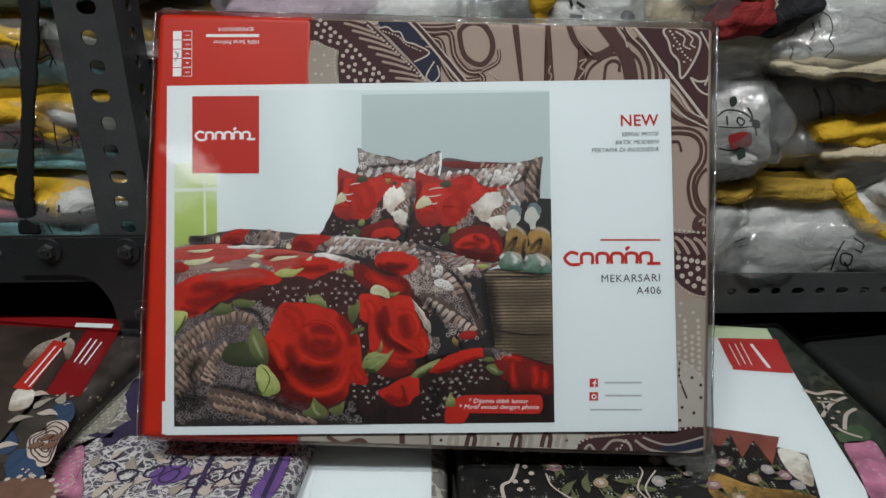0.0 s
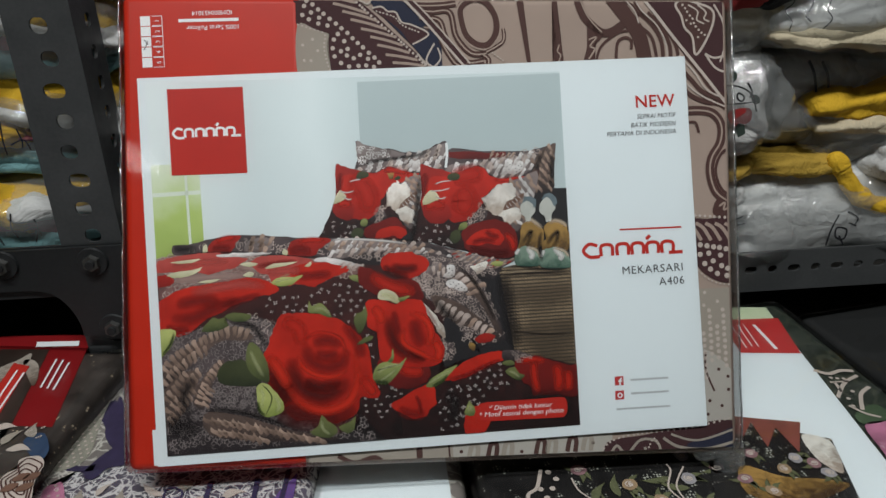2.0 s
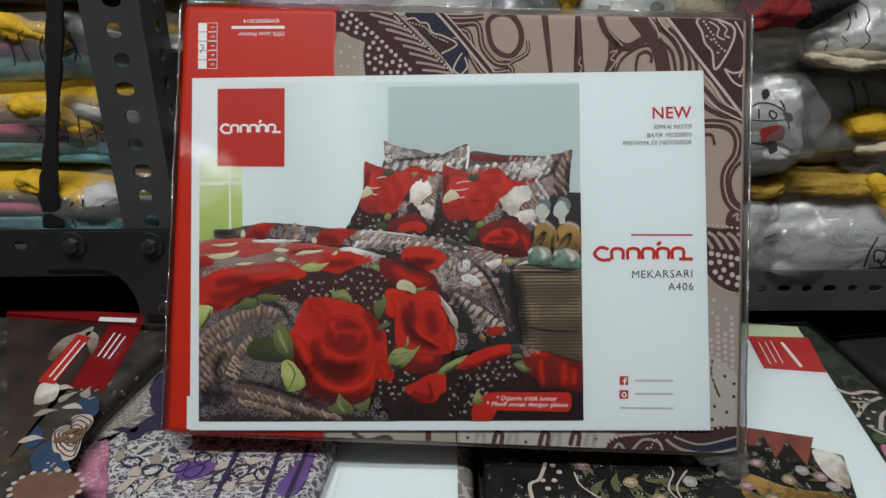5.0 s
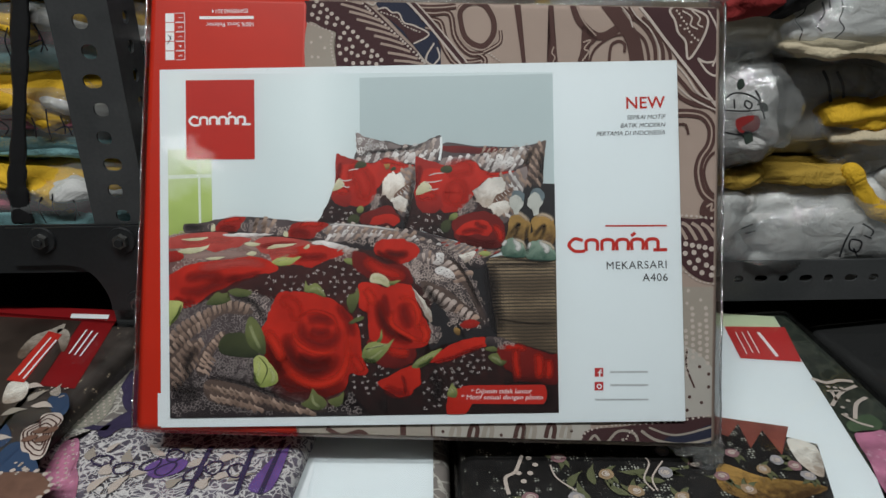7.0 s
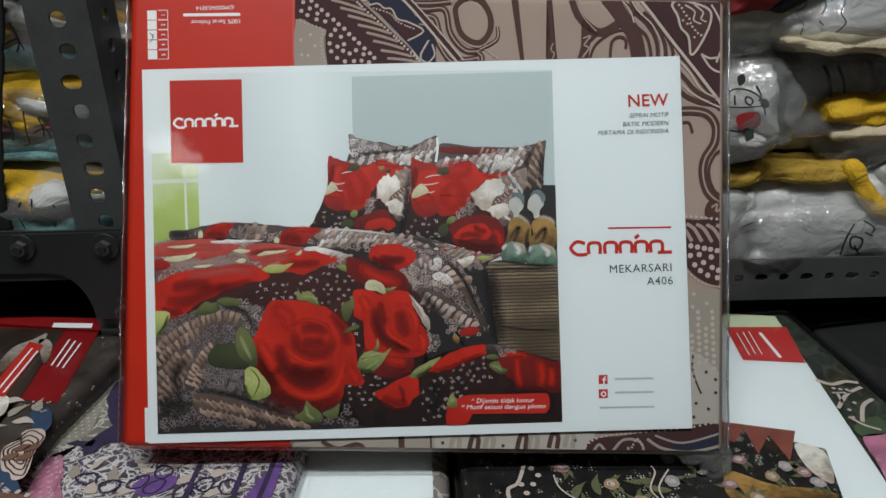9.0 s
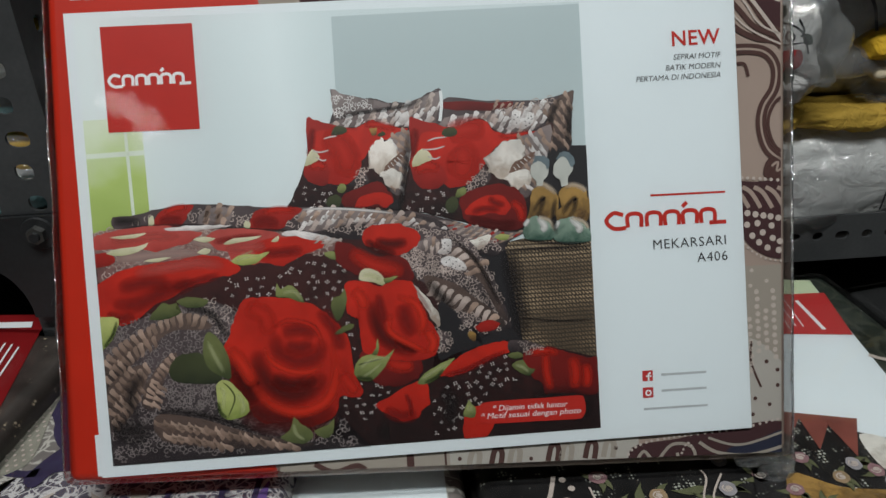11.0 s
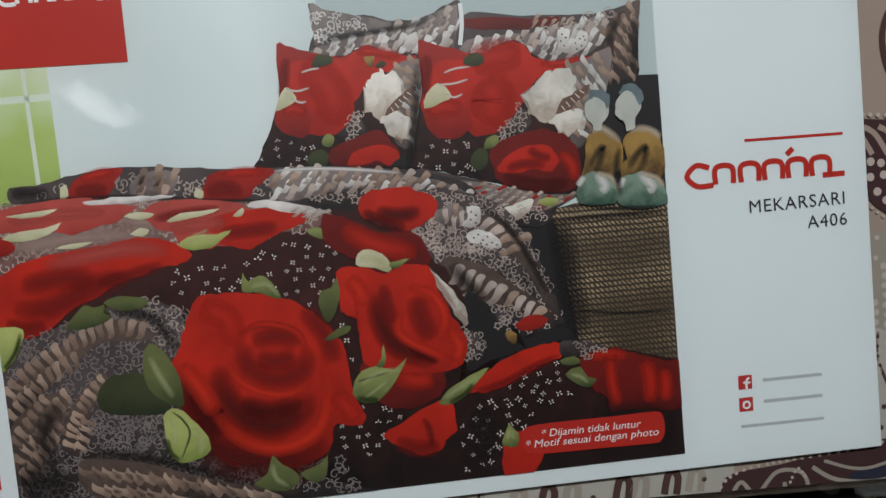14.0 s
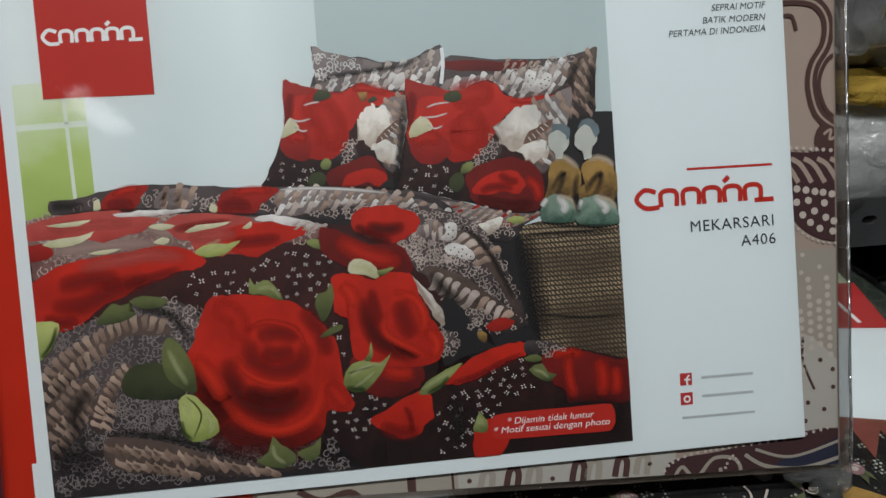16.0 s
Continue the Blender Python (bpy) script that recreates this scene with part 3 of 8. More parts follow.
def post(x, y, z0, z1, label):
    root = empty("rack_post", Matrix.Translation((x, y, z0)), label, "rack post", "posts of the rack")
    h = z1 - z0
    holes, z, k = [], 0.0111, 0
    while z < h - 0.01:
        holes.append((0.022 if k % 2 else 0.020, z, 0.0052 if k % 3 else 0.0066, 0.0048))
        z += 0.0193
        k += 1
    part("front_flange", holed_plate(0.040, h, holes), steel, root)
    side = part("side_flange", holed_plate(0.040, h, [(0.022, q[1], 0.0045, 0.0045) for q in holes]), steel, root)
    side.matrix_basis = pose(0.040, 0.002, 0, 0, 0, 90)
    return root


def beam(x0, x1, y, z0, z1, hole_z, label, first=0.0094, step=0.0183, steel=None):
    steel = steel or bpy.data.materials["grey_painted_steel"]
    root = empty("shelf_beam", Matrix.Translation((x0, y, z0)), label, "shelf beam", "beams of the rack")
    holes, x, k = [], first, 0
    while x < x1 - x0 - 0.01:
        holes.append((x, hole_z - z0, 0.0052 if k % 2 else 0.0038, 0.0032))
        x += step
        k += 1
    part("front_flange", holed_plate(x1 - x0, z1 - z0, holes), steel, root)
    part("lower_flange", box(0, x1 - x0, 0.002, 0.036, 0.0, 0.002, 0.0004, 1), steel, root)
    return root


post(-0.2535, 0.4735, 0.30, 1.75, "grey slotted steel angle post with round holes")
post(1.05, 0.5235, 0.30, 1.75, "grey slotted steel angle post with round holes")
# this beam's shade is put into its darker steel colour
beam(-1.10, -0.212, 0.4700, 0.983, 1.0205, 1.008, "grey slotted steel beam bolted to the post", 0.0166, 0.0183, steel_dark)
beam(-0.209, 1.05, 0.5200, 0.9245, 0.9605, 0.9445, "grey slotted steel beam below white garments")


def corner_plate():
    root = empty("corner_plate", Matrix.Translation((0, 0, 0)), "dark grey rounded steel corner plate with zinc bolts", "bracket")
    edge = curve_points([(-280.8, 990.3), (-268.4, 988.3), (-259.6, 981.7), (-253.8, 971.7), (-251.1, 961.1), (-251.0, 952.3)], 4, False)
    outline = [(-316.0, 1019.8), (-209.0, 1019.8), (-209.0, edge[-1][1])] + edge[::-1] + [(-316.0, edge[0][1])]
    n = len(outline)
    verts = [(x * 0.001, y, z * 0.001) for y in (0.4668, 0.4692) for x, z in outline]
    faces = [tuple(range(n - 1, -1, -1)), tuple(range(n, 2 * n))] + [(i, (i + 1) % n, n + (i + 1) % n, n + i) for i in range(n)]
    me = bpy.data.meshes.new("plate")
    me.from_pydata(verts, [], faces)
    bm = bmesh.new()
    bm.from_mesh(me)
    bmesh.ops.recalc_face_normals(bm, faces=bm.faces[:])
    part("plate", bm, steel_dark, root)
    for x, z in ((-0.2905, 1.0105), (-0.2326, 1.0095), (-0.2290, 0.9590)):
        bolt(root, x, 0.4665, z, 0.0068)
    return root


corner_plate()
tagged(part("shelf_board", box(-1.10, -0.215, 0.473, 1.0, 0.9850, 0.991, 0.001, 1), board, None), "dark board shelf under striped garments", "shelf")
tagged(part("shelf_board", box(-0.208, 1.05, 0.523, 1.0, 0.9266, 0.9325, 0.001, 1), board, None), "dark board shelf under white garments", "shelf")
# added panel; its near-black colour makes the dark gap under the left beam
tagged(part("gap_shade_panel", box(-1.2, 1.2, 1.004, 1.02, 0.0, 2.0, 0.002, 1), near_black, None), "added near-black panel in place of shade behind the rack", "panel", kind="structure")
tagged(part("display_table", box(-1.2, 1.2, 0.10, 0.90, 0.80, 0.835, 0.003, 2), board, None), "dark board display shelf under bedding packs", "shelf", kind="structure")
for sx, sy in ((-1.15, 0.12), (1.11, 0.12), (-1.15, 0.84), (1.11, 0.84)):
    tagged(part("table_leg", box(sx, sx + 0.04, sy, sy + 0.04, 0.0, 0.80, 0.002, 1), steel, None), "grey steel leg under the display shelf", "leg", "legs of the display shelf")


def strap():
    """Black strap hanging down in front of the striped bundles."""
    bm = bmesh.new()
    pts = [(-0.270, 1.30, 0.0075), (-0.2815, 1.176, 0.0070), (-0.2908, 1.139, 0.0064), (-0.3010, 1.100, 0.0052), (-0.3125, 1.060, 0.0064), (-0.3185, 1.040, 0.0080), (-0.3200, 1.012, 0.0082)]
    rows = []
    for i in range(len(pts) * 6):
        t = i / (len(pts) * 6 - 1) * (len(pts) - 1)
        k = min(int(t), len(pts) - 2)
        f = t - k
        f = f * f * (3 - 2 * f)
        x, z, w = (pts[k][j] * (1 - f) + pts[k + 1][j] * f for j in range(3))
        w *= 1 + 0.10 * math.sin(i * 1.3)
        ring = []
        for a in range(8):
            an = 2 * math.pi * a / 8
            ring.append(bm.verts.new((x + w * math.cos(an), 0.497 + 0.0016 * math.sin(an), z)))
        rows.append(ring)
    for a, b in zip(rows, rows[1:]):
        for i in range(8):
            j = (i + 1) % 8
            bm.faces.new((a[i], a[j], b[j], b[i])).smooth = True
    bm.faces.new(rows[0])
    bm.faces.new(rows[-1])
    bmesh.ops.recalc_face_normals(bm, faces=bm.faces[:])
    tagged(part("strap", bm, strap_mat, None), "black cloth strap hanging before striped bundles", "strap")


strap()


# ---- garments in clear bags on the rack ----
def scribble(parent, lines, y, m=None, mat=None, name="marker_drawing"):
    ob = part(name, ribbons(lines, y), mat or marker, parent)
    ob["kind"] = "stuff"
    if m is not None:
        ob.matrix_basis = m
    return ob


def striped_bundle(x, y, z, seed):
    """Yellow, white, pink and teal folded shirts pressed in one clear bag."""
    root = empty("garment_bundle", Matrix.Translation((x, y, z)), "yellow pink and teal folded shirts in clear plastic bag", "garment bundle", "striped bundles on the rack")
    layers = ((knit_teal, 0.000, 0.0270, 0.33, 0.0), (knit_pink, 0.0175, 0.0190, 0.328, -0.002), (knit_yellow, 0.0285, 0.0340, 0.325, -0.001))
    for i, (mat, dz, h, w, dy) in enumerate(layers):
        part("folded_shirt", cushion(w, 0.24, h, seed * 3 + i, 0.22, 0.011, 24, 130, 32), mat, root, m=pose(0, dy, dz, 0, (1.2, -1.5, 2.0)[(seed + i) % 3], 0))
    part("folded_shirt", cushion(0.11, 0.10, 0.016, seed * 3 + 9, 0.4, 0.008, 26), knit_white, root, "white knit", m=pose(0.125, -0.0790, 0.0275, 0, (12, 4, 9)[seed % 3], 6))
    part("folded_shirt", cushion(0.07, 0.06, 0.016, seed * 5 + 2, 0.5, 0.008, 40), knit_yellow, root, "yellow sleeve", m=pose(0.060, -0.1010, 0.0310, 0, 24, 10))
    part("plastic_bag", cushion(0.345, 0.264, 0.0640, seed + 40, 0.22, 0.010, 20, 120, 40), bag_film, root, m=Matrix.Translation((0, -0.001, -0.0020)))
    rng = random.Random(seed)
    strokes = []
    for k in range(5):
        cx = 55 + k * 11
        strokes.append(([(cx, 20 + rng.uniform(-4, 4)), (cx + rng.uniform(-3, 4), 29), (cx + rng.uniform(-4, 3), 38 + rng.uniform(-3, 4))], 1.1))
    strokes.append(([(92, 26), (101, 29), (104, 22)], 1.0))
    scribble(root, strokes, -0.1345)
    return root


for i, z in enumerate((0.9950, 1.0560, 1.1160, 1.1760)):
    striped_bundle(-0.380 + 0.006 * (i % 2), 0.632 + 0.004 * (i % 3), z, i + 1)


def white_bundle(name, x, y, z, w, d, h, seed, label, mat=None, rx=0.0, rz=0.0, bands=()):
    root = empty("garment_bundle", pose(x, y, z, rx, 0, rz), label, "garment bundle", "white bundles on the rack")
    part("folded_shirt", cushion(w, d, h, seed, 0.3, 0.012, 17, 110, 40), mat or knit_white, root)
    for bmat, bx, bz, bw, bh, tilt in bands:
        sunk = 0.0185 if bmat is knit_mustard else 0.0085
        part("colour_fold", cushion(bw, 0.045, bh, seed + 5, 0.5, 0.008, 28, 80, 24), bmat, root, m=pose(bx, -d / 2 + sunk, bz, 0, tilt, 0))
    part("plastic_bag", cushion(w + 0.012, d + 0.014, h + 0.008, seed + 60, 0.3, 0.017, 19, 120, 44), bag_film, root, m=Matrix.Translation((0, 0, -0.003)))
    return root


a_ = white_bundle("a", 0.322, 0.636, 0.9325, 0.215, 0.215, 0.094, 21, "white shirts with yellow trim in clear bag", bands=((knit_mustard, -0.036, 0.088, 0.080, 0.015, 3), (knit_white, 0.062, 0.072, 0.075, 0.030, 18)))


def collar(parent, path, y, wide, deep, mat, seed):
    """A soft rolled edge of cloth along a bent path."""
    p = curve_points(path, 8, False)
    bm = bmesh.new()
    rows = []
    for i, (x, z) in enumerate(p):
        d = Vector(p[min(i + 1, len(p) - 1)]) - Vector(p[max(i - 1, 0)])
        d.normalize()
        k = 1 + 0.35 * noise.noise(Vector((i * 0.22, seed, 0.0)))
        k *= min(1.0, 0.35 + 0.2 * min(i, len(p) - 1 - i))
        rows.append([bm.verts.new((x * 0.001 - d.y * wide * k * math.cos(q * 0.5236), y + deep * k * math.sin(q * 0.5236), z * 0.001 + d.x * wide * k * math.cos(q * 0.5236))) for q in range(12)])
    for r0, r1 in zip(rows, rows[1:]):
        for q in range(12):
            bm.faces.new((r0[q], r0[(q + 1) % 12], r1[(q + 1) % 12], r1[q])).smooth = True
    bm.faces.new(rows[0])
    bm.faces.new(rows[-1])
    bmesh.ops.recalc_face_normals(bm, faces=bm.faces[:])
    return part("collar", bm, mat, parent, m=Matrix.Translation(-parent.matrix_basis.translation))


collar(a_, [(312, 1037), (322, 1027), (336, 1008), (352, 996), (372, 990), (392, 990)], 0.5290, 0.0075, 0.006, knit_yellow, 2)
white_bundle("b", 0.212, 0.626, 0.9325, 0.074, 0.20, 0.0980, 22, "white folded shirt end in clear plastic bag", bands=((knit_mustard, 0.014, 0.088, 0.05, 0.015, 0),))
c_ = white_bundle("c", 0.2140, 0.620, 1.0320, 0.076, 0.21, 0.094, 23, "white shirt with small red print in bag", knit_grey)
d_ = white_bundle("d", 0.283, 0.658, 1.0300, 0.098, 0.22, 0.098, 24, "grey white folded shirts in clear bag", knit_grey)
white_bundle("m", 0.364, 0.650, 1.0300, 0.130, 0.22, 0.084, 34, "white shirts with yellow sleeve in bag", bands=((knit_yellow, -0.022, 0.034, 0.105, 0.024, -3), (knit_cream, -0.030, 0.020, 0.07, 0.012, 2)))
e_ = white_bundle("e", 0.340, 0.625, 1.1130, 0.220, 0.22, 0.075, 25, "white shirt with outlined badge in clear bag", bands=((knit_cream, 0.0, 0.006, 0.20, 0.014, 2),))
f_ = white_bundle("f", 0.205, 0.615, 1.1230, 0.110, 0.20, 0.072, 26, "yellow and red printed shirt in clear bag", knit_cream, bands=((knit_yellow, -0.008, 0.054, 0.06, 0.02, 10), (knit_red, 0.006, 0.026, 0.046, 0.034, 0), (knit_black, 0.042, 0.036, 0.045, 0.016, -25)))
g_ = white_bundle("g", 0.110, 0.630, 1.1200, 0.105, 0.20, 0.078, 27, "white shirt with black print in clear bag")
white_bundle("h", 0.050, 0.635, 1.1150, 0.060, 0.20, 0.078, 28, "dark and yellow folded shirt in clear bag", knit_black, bands=((knit_yellow, 0.024, 0.03, 0.016, 0.06, 0),))
white_bundle("i", -0.015, 0.630, 1.1180, 0.095, 0.20, 0.070, 29, "pale lilac folded shirt in clear bag", knit_white)
white_bundle("j", -0.110, 0.630, 1.1180, 0.120, 0.20, 0.076, 30, "mauve patterned cloth folded in clear bag", knit_mauve)
white_bundle("k", 0.00, 0.660, 0.9325, 0.34, 0.24, 0.112, 31, "white folded shirts in clear plastic bag")
white_bundle("l", 0.00, 0.660, 1.0450, 0.34, 0.24, 0.074, 32, "white folded shirts in clear plastic bag")


# handwriting as bars and prints on the bags
def bag_marks(root, lines, y, mat, name):
    x, _, z = root.matrix_world.translation
    return part(name, ribbons(lines, y), mat, root, m=Matrix.Translation(Vector((0, 0, 0)) - root.matrix_world.translation))


def bag_print(root, outline, y, mat, name):
    return part(name, flat(outline, y), mat, root, m=Matrix.Translation(Vector((0, 0, 0)) - root.matrix_world.translation))


bpy.context.view_layer.update()
bag_marks(a_, [([(325.4, 988.4), (321.4, 975.9), (319.5, 961.7)], 1.6), ([(325.8, 976.9), (334.5, 974.8), (333.4, 966.7), (326.5, 968.8)], 1.6, True), ([(329.1, 969.8), (334.4, 961.5)], 1.5), ([(332.2, 990.8), (341.7, 984.7), (340.9, 979.7)], 1.6), ([(335.1, 980.8), (342.2, 977.7)], 1.4)], 0.5225, marker, "marker_bars")
bag_marks(a_, [([(236.5, 987.9), (245.1, 991.8)], 1.3), ([(240.3, 983.9), (247.8, 985.8)], 1.3)], 0.5225, marker, "marker_bars")
bag_print(c_, curve_points([(213.9, 1080.5), (228.2, 1082.9), (231.5, 1075.1), (227.1, 1070.8), (217.3, 1071.0)], 5), 0.5065, print_red, "red_print")
bag_print(c_, curve_points([(220.7, 1070.9), (226.2, 1070.8), (228.3, 1062.1), (223.4, 1061.3)], 5), 0.5065, print_green_dk, "dark_print")
bag_print(c_, curve_points([(210.2, 1107.4), (214.0, 1109.8), (216.3, 1104.8), (212.6, 1101.6)], 5), 0.5065, print_green_dk, "dark_print")
bag_print(c_, curve_points([(228.9, 1092.2), (234.0, 1091.3), (235.7, 1086.2), (230.6, 1086.2)], 5), 0.5065, print_green_dk, "dark_print")
bag_marks(c_, [([(202.8, 1095.0), (209.2, 1099.5), (219.7, 1098.2), (228.9, 1092.2), (234.1, 1080.2)], 1.2), ([(204.6, 1087.4), (217.3, 1086.4), (229.7, 1087.1)], 1.0), ([(209.8, 1095.4), (211.2, 1088.2)], 1.2), ([(218.7, 1094.0), (223.2, 1091.4), (222.0, 1088.0), (218.3, 1090.6)], 1.3, True), ([(206.8, 1071.1), (215.5, 1069.2), (223.7, 1070.9)], 1.2), ([(224.2, 1101.4), (228.5, 1094.7), (227.5, 1090.5)], 1.4)], 0.5060, marker, "shirt_print")
bag_marks(d_, [([(286.1, 1108.8), (292.2, 1099.1), (296.8, 1084.0)], 2.2), ([(296.7, 1107.8), (302.9, 1098.1), (305.8, 1087.5)], 2.2)], 0.5385, marker, "marker_bars")
bag_marks(e_, [([(260.5, 1163.7), (267.9, 1166.6), (275.7, 1163.5), (279.7, 1154.9), (278.6, 1147.9), (283.1, 1141.5), (277.1, 1134.4), (271.9, 1127.3), (260.4, 1127.4), (253.5, 1133.9), (253.9, 1141.1), (247.9, 1148.3), (252.7, 1152.9), (254.7, 1159.9)], 0.9, True), ([(264.4, 1159.8), (267.2, 1152.7), (265.0, 1147.3)], 1.4), ([(268.9, 1161.2), (270.7, 1155.8)], 1.3), ([(263.1, 1144.2), (267.9, 1140.1)], 1.2)], 0.5140, marker, "badge_outline")
bag_marks(f_, [([(170.7, 1168.7), (174.3, 1171.7), (179.8, 1169.3), (179.5, 1164.7)], 0.8), ([(185.8, 1159.2), (197.7, 1160.6), (209.2, 1164.3)], 2.6)], 0.5140, marker, "shirt_print")
bag_marks(g_, [([(93.8, 1176.3), (95.7, 1171.6)], 2.2), ([(94.4, 1165.4), (103.5, 1164.5)], 2.6), ([(98.8, 1174.7), (104.8, 1170.7)], 2.0)], 0.5285, marker, "shirt_print")
bag_print(g_, curve_points([(131.7, 1162.5), (132.2, 1167.2), (136.2, 1168.7), (140.5, 1166.3), (140.8, 1162.4)], 5), 0.5285, marker, "shirt_print")


# ---- bedding packs lying on the display shelf ----
def lying_pack(x, y, z_top, w, d, h, rz, fabric, label, rx=0.0):
    """A flat pack of folded bed linen in a clear sleeve. Local origin: middle of its upper face; u to the side, v away."""
    root = empty("bedding_pack", pose(x, y, z_top, rx, 0, rz), label, "bedding pack", "packs lying on the shelf")
    part("folded_linen", box(-w / 2, w / 2, -d / 2, d / 2, -h, 0, 0.010, 4), fabric, root)
    bm = box(-w / 2 - 0.003, w / 2 + 0.003, -d / 2 - 0.003, d / 2 + 0.003, -h - 0.002, 0.003, 0.011, 4)
    part("plastic_sleeve", bm, sleeve_film, root)
    return root


def sheet(name, parent, outline, mat, lift, label=""):
    """A flat paper or printed patch lying on a pack, outline in millimetres of its upper face."""
    bm = flat(outline, 0.0)
    bmesh.ops.transform(bm, matrix=pose(0, 0, lift, -90, 0, 0), verts=bm.verts[:])
    bmesh.ops.recalc_face_normals(bm, faces=bm.faces[:])
    for f in bm.faces:
        if f.normal.z < 0:
            f.normal_flip()
    return part(name, bm, mat, parent, label)


def on_top(ob, lift):
    """Lays a part drawn upright flat on the pack's upper face."""
    ob.data.transform(pose(0, 0, lift, -90, 0, 0))
    return ob


deep_red = mottled("deep_red_paper", (0.22, 0.010, 0.012), 0.3, 60, 0.12, large=9)
dusk_print = mottled("dusky_photo_print", (0.045, 0.032, 0.026), 0.35, 30, 0.6)
# pack with red cover and photo beside the post
p1 = lying_pack(-0.4080, 0.366, 0.940, 0.34, 0.262, 0.055, -9.7, batik_brown, "brown and blue batik bed linen pack with red cover")
sheet("red_cover", p1, [(5.2, 139.1), (129.8, 147.3), (161.3, 42.9), (135.2, 42.7), (108.7, 126.3), (19.3, 122.7)], deep_red, 0.0004, "glossy deep red cover paper")
sheet("photo_print", p1, [(19.3, 122.7), (108.7, 126.3), (135.2, 42.7), (130.3, 43.4), (149.9, -30.0)], dusk_print, 0.0008, "dark printed bed photograph")
sheet("printed_sheet", p1, curve_points([(93.3, 75.9), (87.6, 98.5), (94.6, 111.1), (98.9, 120.3), (103.9, 109.1), (101.0, 98.8), (99.5, 86.0), (102.2, 69.9)], 4), dull_sheet, 0.0010)
sheet("printed_sheet", p1, curve_points([(115.5, 37.6), (115.4, 44.1), (125.6, 44.3), (132.2, 36.9), (136.4, 27.0), (132.6, 21.6), (125.4, 21.7)], 4), white_rose, 0.0011)
sheet("printed_sheet", p1, curve_points([(100.5, 108.6), (104.3, 112.5), (113.6, 105.5), (122.8, 89.4), (122.7, 83.2)], 4), dull_sheet, 0.0010)
sheet("sticker", p1, [(94.7, 107.3), (108.1, 103.9), (124.2, 43.1), (110.5, 43.8)], ink_red, 0.0014, "red slanted sticker")
on_top(part("sticker_bars", ribbons([([(102.9, 98.7), (114.9, 50.1)], 1.4), ([(109.3, 96.2), (120.8, 46.9)], 1.4)], 0), ink_white, p1), 0.0016)
on_top(part("cover_bars", ribbons([([(121.5, 114.1), (130.4, 80.8)], 1.3), ([(126.8, 113.1), (135.4, 80.0)], 1.3), ([(132.8, 110.4), (140.2, 79.0)], 1.3)], 0), ink_white, p1), 0.0010)
sheet("cover_label", p1, [(94.3, 134.9), (124.9, 137.5), (127.9, 131.1), (97.3, 128.4)], ink_white, 0.0012)
blue_cloth = cloth("blue_batik_cloth", (0.03, 0.055, 0.11))
for outline in ([(159.8, -23.1), (164.2, -11.5), (189.3, -28.9), (197.6, -47.2), (181.3, -45.0)], [(151.7, 29.4), (159.0, 37.3), (171.5, 22.7), (170.1, 13.1)], [(136.2, -4.4), (142.9, 2.6), (156.9, -9.8), (154.0, -18.6)]):
    sheet("blue_patch", p1, curve_points(outline, 5), blue_cloth, 0.0005)
FLOWER = [(165.6, -13.0), (159.3, -3.6), (159.7, 2.9), (162.9, 6.6), (159.9, 12.9), (163.6, 16.3), (170.2, 16.7), (176.1, 10.8), (177.8, 2.3), (179.8, -4.7), (185.0, -15.1), (186.8, -22.6), (182.3, -25.2), (176.7, -20.3), (171.5, -19.1)]
sheet("flower", p1, curve_points(FLOWER, 5), cream, 0.0008)
for k in range(1, 5):
    cxm, czm = (sum(q[j] for q in FLOWER) / len(FLOWER) for j in (0, 1))
    ring = [(cxm + (x - cxm) * (1 - 0.19 * k) * (1 + 0.12 * (i % 2)), czm + (z - czm) * (1 - 0.19 * k) * (1 + 0.12 * (i % 2))) for i, (x, z) in enumerate(FLOWER)]
    on_top(part("flower_line", ribbons([(ring, 0.9, True)], 0), brown, p1), 0.0010 + 0.0001 * k)
(hx_, hz_), = [(172.6, -4.8)]
for dx, dz in ((-5, -5), (4, 6), (5, -4), (-3, 5)):
    sheet("flower_heart", p1, blob(hx_ + dx * 0.8, hz_ + dz * 0.8, 4.2, 3.0, 45, 3, 0.1, 24, 4), moth_brown, 0.0016)
for k, q in enumerate([(142.9, 32.2), (153.9, 21.8), (140.4, 14.0), (150.7, -11.6), (152.3, 39.2), (133.0, 40.2)]):
    sheet("petal", p1, leaf_outline(*q, 15, 6.5, (75, 8, 40, 30, 120, 20)[k]), cream if k % 2 else tan, 0.0009)
on_top(part("dot_row", dots([(146.3, 40.9), (150.9, 38.4), (155.4, 35.9), (159.8, 33.5), (156.9, 41.8), (150.2, 37.7), (154.7, 35.2), (159.1, 32.8), (156.2, 41.1), (149.5, 36.9), (154.0, 34.5), (158.4, 32.1)], 0.9, 0), cream, p1), 0.0011)
on_top(part("dot_row", dots([(175.5, -29.0), (179.2, -30.8), (182.9, -32.5), (186.6, -34.2), (182.3, -37.1), (179.2, -29.8), (182.9, -31.6), (186.6, -33.3), (182.3, -36.2), (179.2, -28.9)], 0.9, 0), cream, p1), 0.0011)
(rx_, rz_), = [(188.2, -46.8)]
sheet("flower_heart", p1, blob(rx_, rz_, 20, 13, 0, 4, 0.05, 30, 5), moth_brown, 0.0008)
on_top(part("dot_ring", dots([(rx_ + 20 * math.cos(k * 0.35), rz_ + 14 * math.sin(k * 0.35)) for k in range(18)], 1.6, 0), cream, p1), 0.0010)

